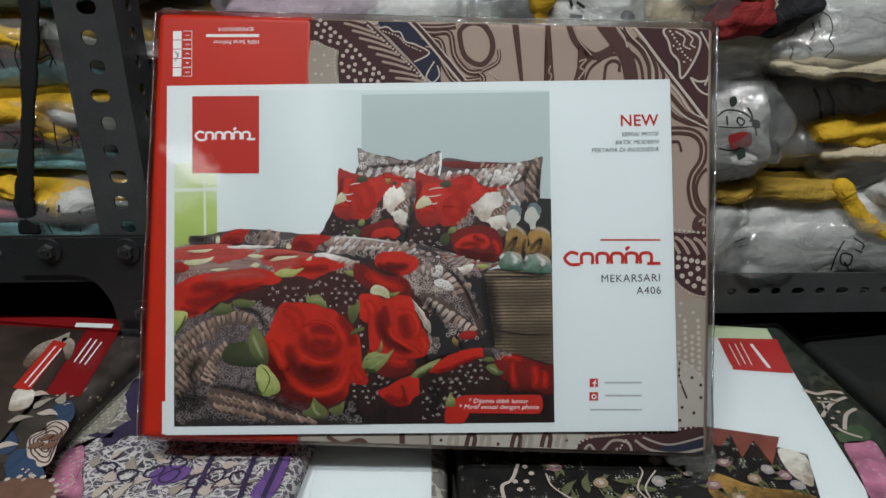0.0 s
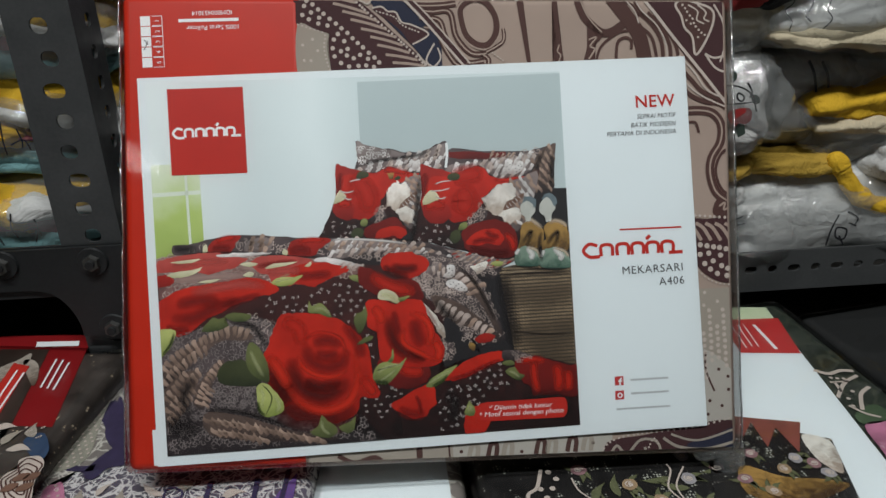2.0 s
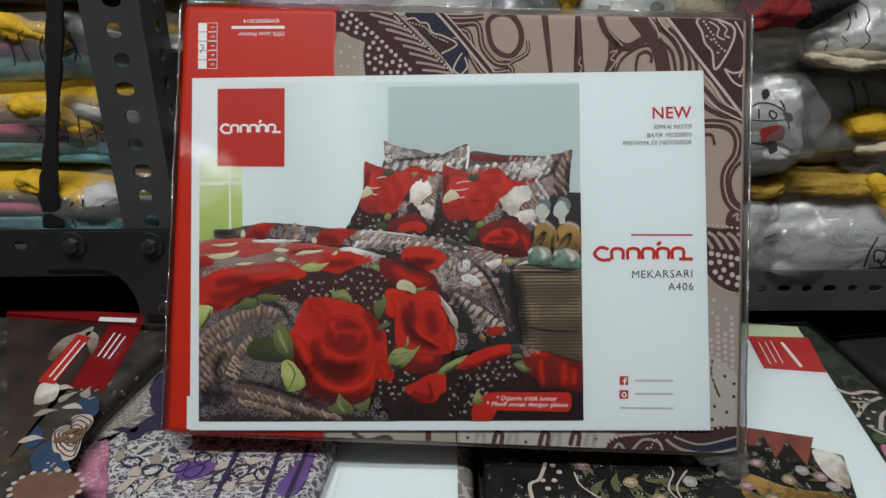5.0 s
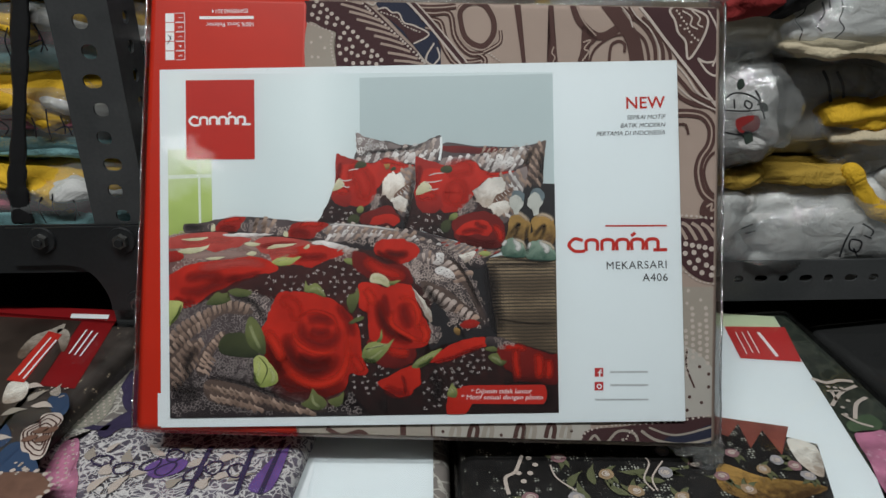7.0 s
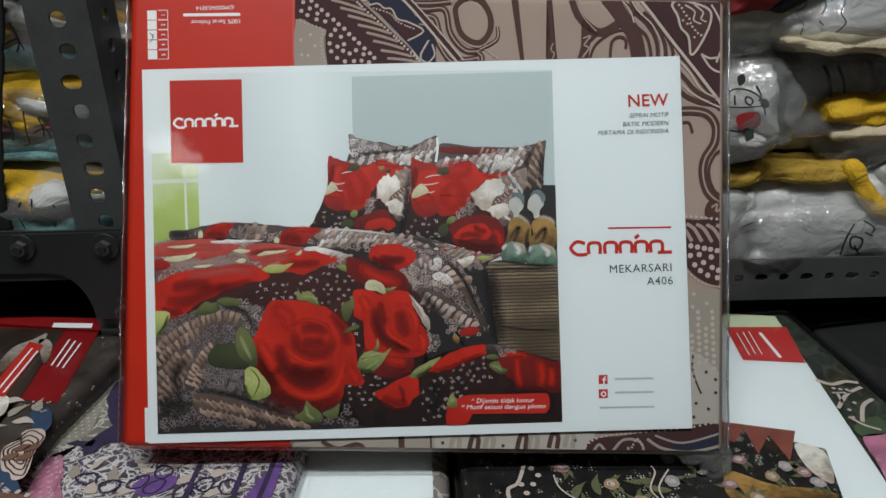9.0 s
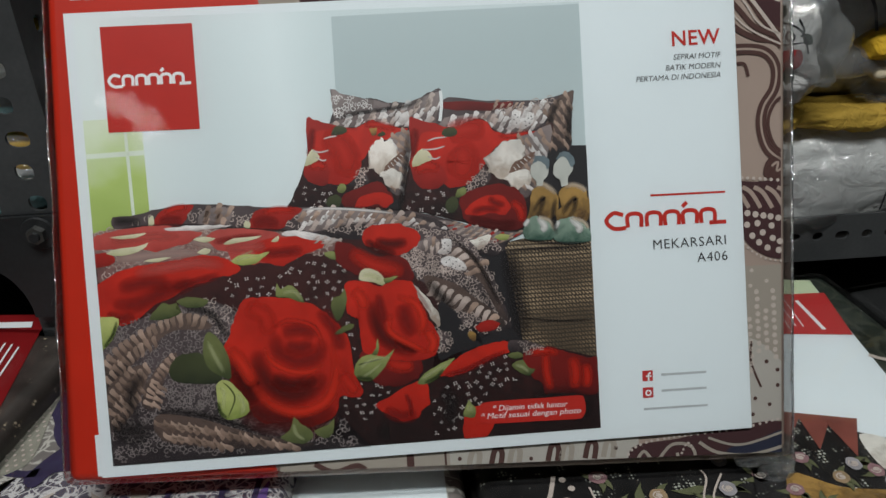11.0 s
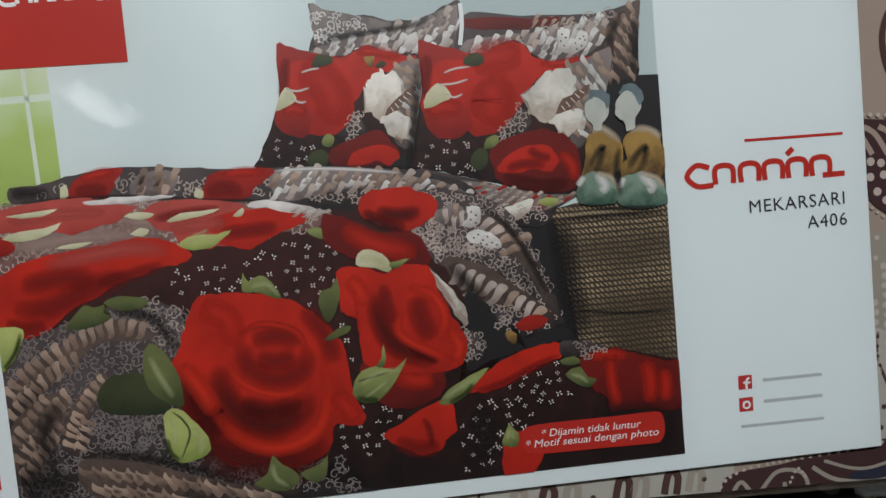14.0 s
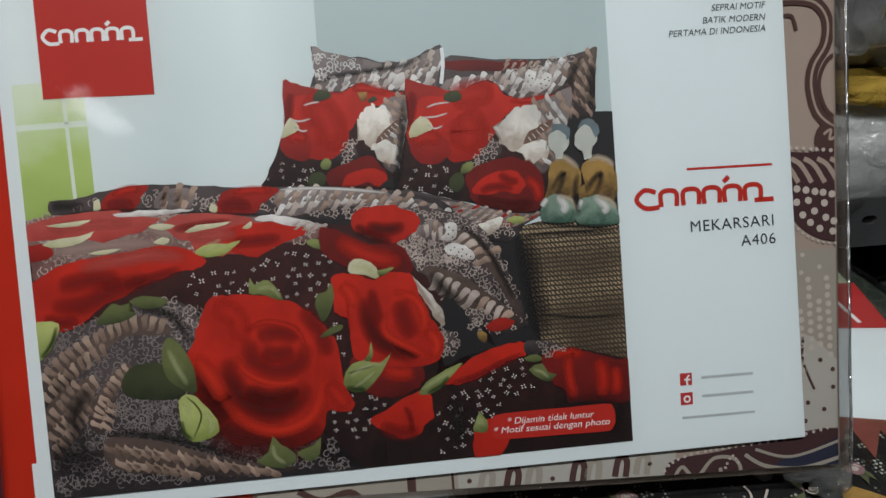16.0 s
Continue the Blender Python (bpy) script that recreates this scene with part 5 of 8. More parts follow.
def parang(ring, row, width, mats, lean=40, seed=0, fill=1.0, ground=None):
    """Rows of hooked grains inside an outline, all running along one bent row."""
    rng = random.Random(seed)
    if ground:
        lay("printed_batik", ring, ground, 2)
    p = curve_points(row, 30, False)
    sets = [[] for _ in mats]
    zs = [q[1] for q in ring]
    rise = max(0.42, math.sin(radians(abs(lean))))
    span = int((max(zs) - min(zs)) / width / rise) + 6
    for k in range(-span, span + 1):
        run, need = 0.0, width * 0.6 / rise * rng.random()
        for a, b in zip(p, p[1:]):
            d = Vector((b[0] - a[0], b[1] - a[1]))
            run += d.length
            if run < need or d.length < 1e-9:
                continue
            wide = width * rng.uniform(0.40, 0.56)
            run, need = 0.0, wide * 0.92 / rise
            n = Vector((-d.y, d.x)).normalized() * width * k * rise * 1.10
            x, z = b[0] + n.x, b[1] + n.y
            if not inside(x, z, ring) or not inside(x, z, PHOTO):
                continue
            g = hooked(x, z, width * rng.uniform(1.05, 1.3), wide * fill, math.degrees(math.atan2(d.y, d.x)) + lean * rng.uniform(0.75, 1.2))
            g = clipped(g, PHOTO)
            if g:
                sets[rng.randrange(len(mats))].append(g)
    for mat, grains in zip(mats, sets):
        if grains:
            strew("printed_parang", grains, mat)


def scrolls(ring, step, seed, mat=None, width=0.32):
    LEVEL[0] += 0.1
    curls(ring, step, seed, LEVEL[0], mat, width)


def leaf(outline, mat, light=(), shade=()):
    lay("printed_leaf", outline, mat, 2, rough=0.4)
    if shade:
        brush(shade, tone_leaf)
    if light:
        brush(light, tone_lit)


art("photo_print", PHOTO, wall_print, 0, "printed bedroom photograph")
art("printed_panel", [(-33.5, 96.6), (78.3, 96.9), (77.8, 23.7), (-33.8, 45.1)], panel_print, 0.5)
art("printed_window", [(-145.4, 56.5), (-120.1, 56.9), (-119.6, 13.2), (-132.7, 9.3), (-145.1, -8.0)], green_print, 0.5)
ink([([(-145.3, 40.7), (-120.0, 41.1)], 2.2), ([(-127.5, 55.6), (-126.7, 12.6)], 1.4)], 0.8, mullion_print, "printed_mullion")

# dark corner and floor behind the bed
lay("printed_shadow", [(60.6, 34.0), (79.9, 33.0), (78.6, -12.9), (50.1, -10.4)], ink_black, 0)
lay("printed_floor", [(13.6, -27.9), (40.2, -11.1), (78.6, -12.5), (82.6, -66.0), (82.1, -108.3), (-40.0, -115.8)], ink_floor, 0)
lay("printed_shadow", [(26.4, -12.8), (38.3, -10.5), (45.5, -19.3), (46.9, -56.8), (15.0, -60.1), (-0.4, -57.5), (2.8, -42.3)], ink_black, 0)

# coiled basket
BASKET = [(38.3, -9.8), (39.5, -14.9), (41.5, -20.8), (42.8, -30.6), (43.5, -42.4), (44.2, -55.0), (52.8, -57.8), (64.7, -61.2), (77.7, -65.9), (79.1, -11.3), (67.9, -10.8), (58.0, -9.9), (48.2, -8.7)]
lay("printed_basket", BASKET, cane_print, 0)
brush([([(39.8, -11.1), (41.3, -22.8), (43.4, -38.5), (44.2, -55.0)], 11)], tone_black)
lay("printed_basket", [(38.0, -9.4), (46.3, -7.8), (58.1, -8.2), (70.0, -9.0), (78.8, -9.4), (78.8, -12.9), (67.8, -12.7), (57.9, -12.2), (48.0, -12.2), (38.9, -12.5)], cane_print, 3)
brush([([(38.5, -13.2), (47.9, -12.9), (59.8, -13.0), (69.7, -13.5), (78.5, -13.6)], 2.6), ([(43.8, -44.0), (53.6, -45.7), (63.6, -46.9), (78.1, -47.3)], 1.6)], tone_black)
brush([([(38.2, -11.7), (48.0, -11.4), (59.9, -11.6), (78.6, -12.5)], 1.5)], tone_cane)

# pillows at the back
BACK_A = [(-36.0, 64.6), (-33.7, 63.2), (-27.5, 61.0), (-21.1, 59.7), (-15.6, 59.1), (-11.0, 57.4), (-5.4, 57.2), (-0.7, 57.2), (3.1, 58.3), (7.5, 60.7), (12.5, 62.3), (13.4, 58.7), (12.6, 51.4), (11.5, 44.0), (0.1, 44.1), (-14.8, 45.9), (-36.1, 47.4), (-35.6, 54.6), (-35.8, 60.1)]
lay("printed_pillow", BACK_A, vine, 3)
lay("printed_vine", [(-35.5, 64.1), (-31.9, 62.7), (-21.1, 59.5), (-10.1, 56.9), (-14.1, 54.1), (-25.4, 53.0), (-34.9, 49.5)], batik_light, 3)
scrolls([(-34.8, 63.3), (-24.9, 59.0), (-13.0, 56.4), (-15.9, 54.8), (-25.3, 53.9), (-34.5, 50.5)], 3.2, 61, white_motif, 0.4)
parang([(-35.5, 47.3), (-34.5, 50.5), (-25.4, 52.8), (-14.2, 53.5), (-6.5, 55.6), (2.1, 56.9), (12.4, 61.0), (12.6, 51.4), (11.1, 44.1)], [(-40.5, 49.1), (-25.6, 51.0), (-10.5, 52.6), (16.1, 54.8)], 4.6, (white_motif, bright_motif, white_motif), 20, 3, 1.35, batik_light)
brush([([(-34.8, 50.9), (-25.4, 53.2), (-14.1, 54.1), (-2.8, 55.3), (6.0, 58.4)], 2.6)], tone_black)
lay("printed_butterfly", [(-6.7, 48.3), (-5.7, 51.1), (-2.2, 52.7), (-1.7, 50.1), (-3.4, 47.7)], white_motif, 4)
BACK_B = [(13.6, 57.2), (23.9, 56.9), (33.4, 55.7), (43.0, 55.5), (52.6, 54.6), (62.4, 55.5), (69.4, 57.1), (73.4, 58.2), (73.8, 55.9), (71.8, 49.2), (70.7, 40.8), (71.4, 33.2), (60.9, 32.6), (41.8, 39.1), (12.5, 42.5)]
lay("printed_pillow", BACK_B, vine, 3)
parang([(13.3, 42.8), (14.1, 49.0), (23.3, 49.5), (34.9, 50.2), (50.5, 51.8), (61.9, 54.4), (60.6, 46.2), (53.6, 41.1), (41.8, 39.7)], [(11.5, 44.8), (28.9, 46.9), (46.4, 48.7), (64.1, 50.9)], 4.6, (white_motif, bright_motif, white_motif), 20, 5, 1.35, batik_light)
scrolls([(34.9, 50.6), (50.6, 54.4), (66.3, 56.0), (60.2, 51.9), (42.5, 49.0)], 3.6, 62, bright_motif, 0.4)
lay("printed_lining", [(14.3, 56.1), (23.8, 56.0), (35.2, 54.9), (44.9, 54.8), (44.3, 52.2), (35.0, 51.3), (23.5, 51.7), (14.4, 53.1)], rose_deep, 3)
parang([(35.2, 54.7), (50.6, 54.2), (49.4, 51.1), (36.9, 51.2)], [(33.1, 52.6), (52.5, 52.8)], 3.4, (pale_motif,), 30, 7)
lay("printed_pillow", [(61.5, 48.1), (64.6, 53.9), (70.3, 56.9), (73.5, 57.8), (71.8, 49.2), (70.7, 40.8), (71.2, 33.2), (64.8, 32.4), (58.0, 33.2)], parang_ground, 3)
parang([(60.7, 48.1), (64.6, 53.9), (73.1, 57.4), (71.3, 47.4), (70.8, 33.3), (59.9, 33.1)], [(62.9, 32.9), (64.9, 40.3), (67.0, 47.7), (71.5, 57.5)], 5.0, (pale_motif, dull_motif), 30, 8)
brush([([(60.1, 33.1), (61.4, 40.5), (63.1, 47.9), (68.3, 55.1)], 4), ([(72.0, 53.0), (70.3, 43.7), (70.4, 33.5)], 4)], tone_black)
lay("printed_butterfly", [(44.9, 50.3), (49.1, 49.6), (48.1, 45.6), (45.5, 42.4), (43.5, 41.8), (45.0, 45.8)], white_motif, 4)
lay("printed_butterfly", [(48.8, 44.4), (50.5, 46.9), (54.5, 48.9), (55.1, 45.9), (51.8, 42.7), (49.0, 41.8)], white_motif, 4)
strew("printed_specks", [blob(x, z, 0.32, 0.32, 0, 0, 0, 6) for x, z in [(46.4, 48.7), (47.6, 47.5), (45.8, 46.5), (46.9, 44.9), (50.8, 45.4), (52.4, 46.8), (53.7, 47.5), (51.1, 43.5), (52.7, 44.5), (54.0, 46.3)]], ink_black)
ink([([(13.2, 61.3), (13.3, 55.0), (12.1, 47.7)], 1.4)], LEVEL[0] + 0.05, ink_white, "printed_piping")
LEVEL[0] += 0.1


def pillow(outline, rose, top, lip, dim):
    """Front pillow: dark sprigged cloth, a red rose over most of it."""
    lay("printed_pillow", outline, sprig, 3)
    lay("printed_rose", rose, rose_base, 4)
    lay("printed_rose", top, rose_mid, 4)
    brush(dim[:1], tone_mid)
    brush(lip, tone_red)


FRONT_A = [(-47.4, 52.3), (-42.6, 50.6), (-37.2, 48.7), (-32.3, 47.6), (-25.9, 47.2), (-22.0, 49.1), (-17.9, 49.6), (-14.3, 47.9), (-11.4, 46.6), (-6.3, 46.2), (-1.7, 45.5), (-2.0, 37.6), (-4.0, 26.6), (-6.4, 15.5), (-8.5, 8.0), (-19.8, 9.3), (-36.5, 11.2), (-57.6, 12.6), (-55.9, 17.6), (-53.2, 22.9), (-50.4, 29.2), (-47.8, 37.2), (-47.7, 44.5)]
pillow(FRONT_A,
       [(-45.9, 51.0), (-36.9, 48.3), (-25.9, 47.0), (-21.6, 48.9), (-17.9, 49.4), (-14.3, 47.7), (-7.3, 45.9), (-2.5, 45.0), (-7.6, 42.0), (-15.3, 40.4), (-19.2, 37.7), (-21.8, 34.4), (-24.2, 31.8), (-24.7, 28.1), (-27.9, 24.3), (-31.4, 22.0), (-36.3, 22.0), (-40.7, 22.7), (-46.6, 22.8), (-49.6, 26.0), (-50.2, 29.2), (-47.5, 37.2), (-47.0, 46.3)],
       [(-47.4, 52.3), (-40.4, 49.9), (-33.3, 47.7), (-25.9, 47.0), (-26.0, 45.9), (-35.2, 46.6), (-40.7, 46.6), (-44.5, 45.8), (-45.3, 40.7), (-46.9, 35.3), (-48.5, 33.6), (-47.5, 40.9)],
       [([(-41.0, 44.0), (-33.9, 39.9), (-30.9, 32.3), (-33.4, 25.1)], 14), ([(-22.1, 47.9), (-16.5, 47.8), (-7.4, 45.3)], 4), ([(-47.8, 29.9), (-44.9, 31.5), (-40.4, 30.2)], 6)],
       [([(-45.0, 48.0), (-46.0, 40.8), (-47.6, 35.4)], 4), ([(-38.1, 45.7), (-40.0, 38.5), (-38.4, 31.0), (-40.1, 22.8)], 6), ([(-33.3, 47.2), (-24.1, 45.8), (-14.8, 45.9)], 3), ([(-24.4, 42.9), (-24.7, 35.5), (-27.5, 28.3)], 7)])
lay("printed_rose", [(-49.6, 26.0), (-50.0, 29.3), (-47.6, 31.7), (-42.7, 32.4), (-39.4, 30.7), (-38.8, 26.4), (-40.7, 22.3), (-45.1, 22.3)], rose_mid, 4)
brush([([(-47.8, 29.9), (-43.9, 31.4), (-40.1, 29.3)], 5)], tone_red)
lay("printed_vine", [(-30.9, 21.2), (-27.9, 24.3), (-24.8, 27.2), (-22.5, 25.7), (-22.1, 22.0), (-26.3, 20.5)], vine, 3)
scrolls([(-32.3, 20.2), (-27.8, 25.0), (-23.7, 28.8), (-21.1, 24.2), (-24.5, 20.0)], 3.4, 63, bright_motif, 0.35)
lay("printed_batik", [(-11.5, 40.5), (-6.7, 42.0), (-2.2, 44.2), (-1.6, 37.5), (-3.5, 28.4), (-6.2, 17.4), (-9.8, 15.4), (-12.9, 19.8), (-10.0, 25.2), (-8.2, 30.6)], parang_ground, 3)
parang([(-12.3, 40.5), (-2.2, 44.2), (-1.6, 37.5), (-5.7, 19.2), (-9.4, 15.4), (-13.2, 20.6)], [(-12.6, 15.7), (-9.4, 25.1), (-6.8, 34.2), (-3.2, 45.1)], 5.0, (white_motif, pale_motif), 40, 12, 1.0, batik_light)
lay("printed_cream_rose", [(-20.9, 35.3), (-18.7, 39.2), (-15.2, 41.5), (-11.1, 41.2), (-8.7, 38.1), (-8.8, 32.9), (-10.7, 27.8), (-14.3, 24.7), (-18.3, 26.5), (-21.0, 29.7)], cream_petal, 4, rough=2.2)
lay("printed_cream_rose", [(-16.5, 25.7), (-12.6, 28.0), (-8.5, 26.9), (-7.0, 21.9), (-8.8, 18.4), (-12.8, 20.5)], cream_petal, 4, rough=2.2)
lay("printed_moth", [(-14.2, 26.8), (-13.2, 29.5), (-9.5, 32.6), (-5.6, 35.0), (-3.3, 35.1), (-6.2, 31.9), (-9.9, 28.5)], moth_brown, 4)
ink([([a, b], 0.35) for a, b in zip([(-12.5, 29.1), (-11.0, 30.3), (-9.6, 31.5), (-8.2, 32.6), (-6.8, 33.7)], [(-11.5, 27.5), (-9.9, 28.7), (-8.2, 30.0), (-6.8, 31.2), (-5.4, 32.6)])], LEVEL[0] + 0.05, white_motif, "printed_moth")
LEVEL[0] += 0.1
lay("printed_rose", [(-34.6, 15.6), (-31.2, 18.3), (-26.4, 19.9), (-20.6, 21.9), (-16.1, 21.5), (-13.0, 17.9), (-10.8, 14.4), (-11.1, 11.2), (-13.7, 9.0), (-19.8, 9.3), (-29.1, 10.3), (-33.4, 12.1)], rose_deep, 4)
lay("printed_rose", [(-28.9, 11.7), (-26.8, 14.9), (-22.5, 16.8), (-17.2, 17.3), (-12.8, 15.7), (-11.0, 12.9), (-13.6, 10.5), (-19.5, 11.9), (-25.3, 10.7)], rose_base, 4)
lay("printed_gap", [(-14.5, 9.1), (-12.0, 12.2), (-8.5, 13.5), (-8.9, 8.2)], ink_black, 3)
flowers([(-56.6, 13.6), (-54.2, 20.3), (-50.5, 23.7), (-45.8, 21.4), (-35.6, 20.6), (-33.8, 15.9), (-36.4, 11.6)], 4.6, 71, 0.55)
leaf([(-41.5, 13.7), (-39.7, 16.7), (-36.7, 17.6), (-34.3, 15.2), (-35.7, 11.9), (-39.1, 11.5)], leaf_dark)
leaf([(-36.1, 19.8), (-34.4, 22.2), (-31.9, 21.3), (-32.5, 18.4), (-34.7, 18.2)], leaf_green)
leaf([(-36.9, 44.1), (-35.1, 47.7), (-31.0, 47.6), (-30.1, 45.5), (-32.8, 44.2)], leaf_dark)
leaf([(-49.9, 30.8), (-48.4, 35.1), (-45.9, 38.2), (-43.8, 36.6), (-42.8, 33.6), (-46.5, 32.0)], leaf_cream)
brush([([(-45.9, 37.8), (-42.4, 36.8), (-38.2, 37.6)], 0.9), ([(-44.6, 34.8), (-41.9, 33.1), (-39.7, 33.3)], 0.9), ([(-40.7, 42.6), (-37.3, 43.4), (-34.4, 43.6)], 0.9)], tone_pale)
lay("printed_leaf", [(-20.0, 46.2), (-16.3, 46.3), (-16.9, 43.1), (-18.8, 42.8)], ink_ochre, 0)
leaf([(-16.5, 43.0), (-14.2, 44.7), (-12.8, 43.2), (-15.1, 42.2)], leaf_dark)

FRONT_B = [(-1.7, 49.9), (4.2, 48.2), (9.8, 46.9), (12.7, 45.4), (17.2, 44.6), (20.3, 44.5), (24.1, 47.2), (29.9, 47.8), (33.6, 46.0), (36.2, 42.3), (41.9, 40.2), (49.7, 40.2), (56.6, 41.6), (63.0, 44.2), (63.0, 40.4), (61.3, 33.0), (58.4, 25.6), (53.8, 14.6), (50.2, 3.4), (47.6, -4.0), (38.7, -4.4), (25.3, -0.6), (10.3, 4.2), (-1.0, 7.2), (-7.8, 8.1), (-5.9, 17.4), (-3.6, 26.5), (-1.4, 35.7), (-1.1, 43.1)]
pillow(FRONT_B,
       [(0.0, 47.8), (9.7, 46.4), (17.2, 44.2), (21.0, 44.5), (24.3, 46.9), (29.7, 47.4), (33.4, 45.9), (35.8, 42.3), (41.9, 40.0), (49.6, 39.9), (55.6, 40.9), (49.5, 38.0), (41.7, 37.0), (36.7, 34.8), (33.5, 31.2), (30.2, 25.9), (26.0, 21.5), (21.9, 18.0), (15.1, 17.6), (11.5, 20.1), (9.4, 18.0), (4.1, 18.8), (0.2, 22.1), (-2.1, 26.4), (-2.6, 30.2), (-0.1, 37.4), (-0.0, 43.0)],
       [(-1.7, 49.9), (4.2, 48.2), (10.1, 46.7), (13.4, 44.8), (12.5, 42.8), (7.6, 43.6), (3.4, 42.4), (1.5, 38.8), (0.0, 33.7), (-2.1, 30.9), (-1.1, 39.4)],
       [([(15.0, 41.0), (22.8, 43.2), (32.5, 43.5)], 12), ([(18.5, 36.1), (21.8, 29.3), (18.3, 21.1)], 16), ([(38.0, 39.6), (45.7, 39.4), (53.6, 40.7)], 3)],
       [([(0.6, 45.5), (0.4, 39.2), (-1.3, 31.9)], 4), ([(13.3, 43.9), (14.3, 36.4), (14.1, 28.9), (12.7, 20.6)], 6), ([(28.4, 41.0), (30.9, 35.2), (29.0, 27.8), (24.1, 21.6)], 7), ([(19.1, 43.9), (21.7, 43.3), (23.9, 44.7)], 3)])
lay("printed_rose", [(-2.2, 25.5), (-0.0, 28.5), (4.6, 29.6), (9.9, 28.5), (13.0, 25.3), (13.9, 21.1), (10.6, 18.0), (4.6, 17.3), (0.0, 19.9)], rose_mid, 4)
brush([([(-0.6, 25.6), (4.5, 28.2), (10.8, 26.2)], 7)], tone_red)
lay("printed_vine", [(20.8, 16.0), (26.0, 21.3), (30.3, 25.1), (33.3, 23.7), (33.0, 18.8), (27.6, 16.6)], vine, 3)
scrolls([(19.2, 15.4), (26.0, 21.6), (31.2, 26.5), (34.0, 21.8), (30.5, 17.1), (24.6, 15.7)], 3.4, 64, bright_motif, 0.35)
lay("printed_batik", [(45.5, 36.8), (53.9, 39.9), (62.0, 43.5), (62.5, 38.6), (60.4, 31.2), (56.2, 22.0), (52.5, 12.8), (47.6, 10.9), (46.1, 17.1), (50.5, 24.3)], parang_ground, 3)
parang([(44.7, 36.1), (53.9, 39.9), (62.4, 43.1), (61.8, 34.8), (53.8, 15.3), (47.6, 10.9), (46.1, 16.7)], [(45.7, 11.0), (50.0, 22.5), (55.0, 33.4), (60.8, 43.6)], 5.4, (white_motif, bright_motif, pale_motif), 40, 13, 1.0, batik_light)
lay("printed_cream_rose", [(31.7, 28.4), (33.6, 32.0), (37.3, 35.1), (42.0, 37.0), (47.5, 37.4), (49.6, 33.8), (48.9, 29.4), (45.9, 25.0), (41.8, 22.0), (36.6, 20.8), (33.0, 23.8)], cream_petal, 4, rough=2.2)
lay("printed_cream_rose", [(39.7, 20.6), (43.8, 23.3), (48.5, 23.3), (51.9, 21.6), (51.6, 17.4), (47.5, 15.1), (42.5, 16.6)], cream_petal, 4, rough=2.2)
lay("printed_moth", [(42.2, 22.5), (43.6, 25.6), (47.7, 28.7), (52.5, 31.0), (54.9, 31.0), (51.1, 26.9), (46.5, 23.5)], moth_brown, 4)
ink([([a, b], 0.35) for a, b in zip([(44.3, 25.2), (46.0, 26.4), (47.6, 27.6), (49.3, 28.8), (50.9, 29.8)], [(45.4, 23.6), (47.2, 24.6), (49.1, 25.9), (50.7, 27.3), (52.4, 28.7)])], LEVEL[0] + 0.05, white_motif, "printed_moth")
LEVEL[0] += 0.1
lay("printed_rose", [(18.9, 11.6), (21.7, 14.8), (27.6, 16.6), (35.4, 17.9), (42.2, 16.6), (47.0, 13.2), (49.3, 7.3), (48.4, -0.3), (44.7, -3.4), (36.8, -3.5), (27.3, -0.8), (20.7, 2.4), (19.7, 6.7)], rose_deep, 4)
lay("printed_rose", [(21.1, 5.4), (22.9, 8.7), (28.2, 12.0), (35.1, 13.0), (39.8, 11.5), (41.9, 7.1), (39.3, 3.5), (33.5, 4.8), (26.7, 4.2)], rose_base, 4)
brush([([(22.7, 3.4), (28.4, 1.0), (36.0, -1.2), (44.9, -0.4)], 6)], tone_deep)
brush([([(23.9, 5.6), (29.8, 7.0), (37.5, 6.0)], 4), ([(32.1, 12.1), (34.8, 9.4), (39.6, 8.1)], 4)], tone_mid)
brush([([(42.1, 9.8), (46.1, 5.7), (46.9, -0.1)], 5)], tone_red)
flowers([(-6.5, 9.5), (-4.4, 17.3), (1.7, 16.8), (16.9, 15.6), (18.9, 11.6), (19.3, 5.9), (10.3, 5.2), (0.9, 7.4)], 4.8, 72, 0.60)
leaf([(12.2, 9.3), (14.0, 12.8), (17.5, 13.3), (18.4, 9.4), (16.2, 6.6), (13.5, 6.4)], leaf_dark)
leaf([(17.1, 13.3), (18.1, 16.2), (21.7, 17.5), (22.2, 14.8), (19.4, 13.1)], leaf_green)
leaf([(12.4, 41.7), (13.8, 44.2), (18.3, 44.3), (19.7, 41.6), (16.5, 40.3)], leaf_dark)
leaf([(-1.6, 27.9), (-0.5, 32.6), (3.2, 35.7), (6.1, 34.4), (7.8, 30.9), (4.6, 29.6)], leaf_cream)
brush([([(3.2, 35.3), (8.9, 35.3), (13.9, 36.4)], 0.9), ([(5.8, 32.2), (8.5, 30.8), (11.6, 31.7)], 0.9), ([(5.7, 38.9), (9.6, 40.1), (15.0, 40.4)], 0.9)], tone_pale)
brush([([(-2.6, 43.2), (-4.1, 30.3), (-6.6, 17.4), (-8.5, 8.2)], 4), ([(-36.5, 11.2), (-21.6, 9.7), (-6.7, 7.7), (10.2, 3.7)], 3.2)], tone_black)

# flat sheet right of the roll, before the basket
lay("printed_sheet", [(-6.6, 8.1), (10.3, 4.0), (25.3, -1.0), (38.7, -4.4), (48.5, -4.5), (40.4, -8.4), (37.1, -13.1), (30.2, -14.4), (19.0, -7.7)], vine, 3)
parang([(6.4, 3.6), (25.3, -1.0), (38.7, -4.4), (48.5, -4.5), (38.4, -8.6), (30.6, -9.1), (19.2, -5.5)], [(6.2, 1.3), (23.2, -3.5), (46.4, -6.2)], 3.0, (bright_motif, rose_mid, pale_motif), 14, 14, 1.0, batik_light)
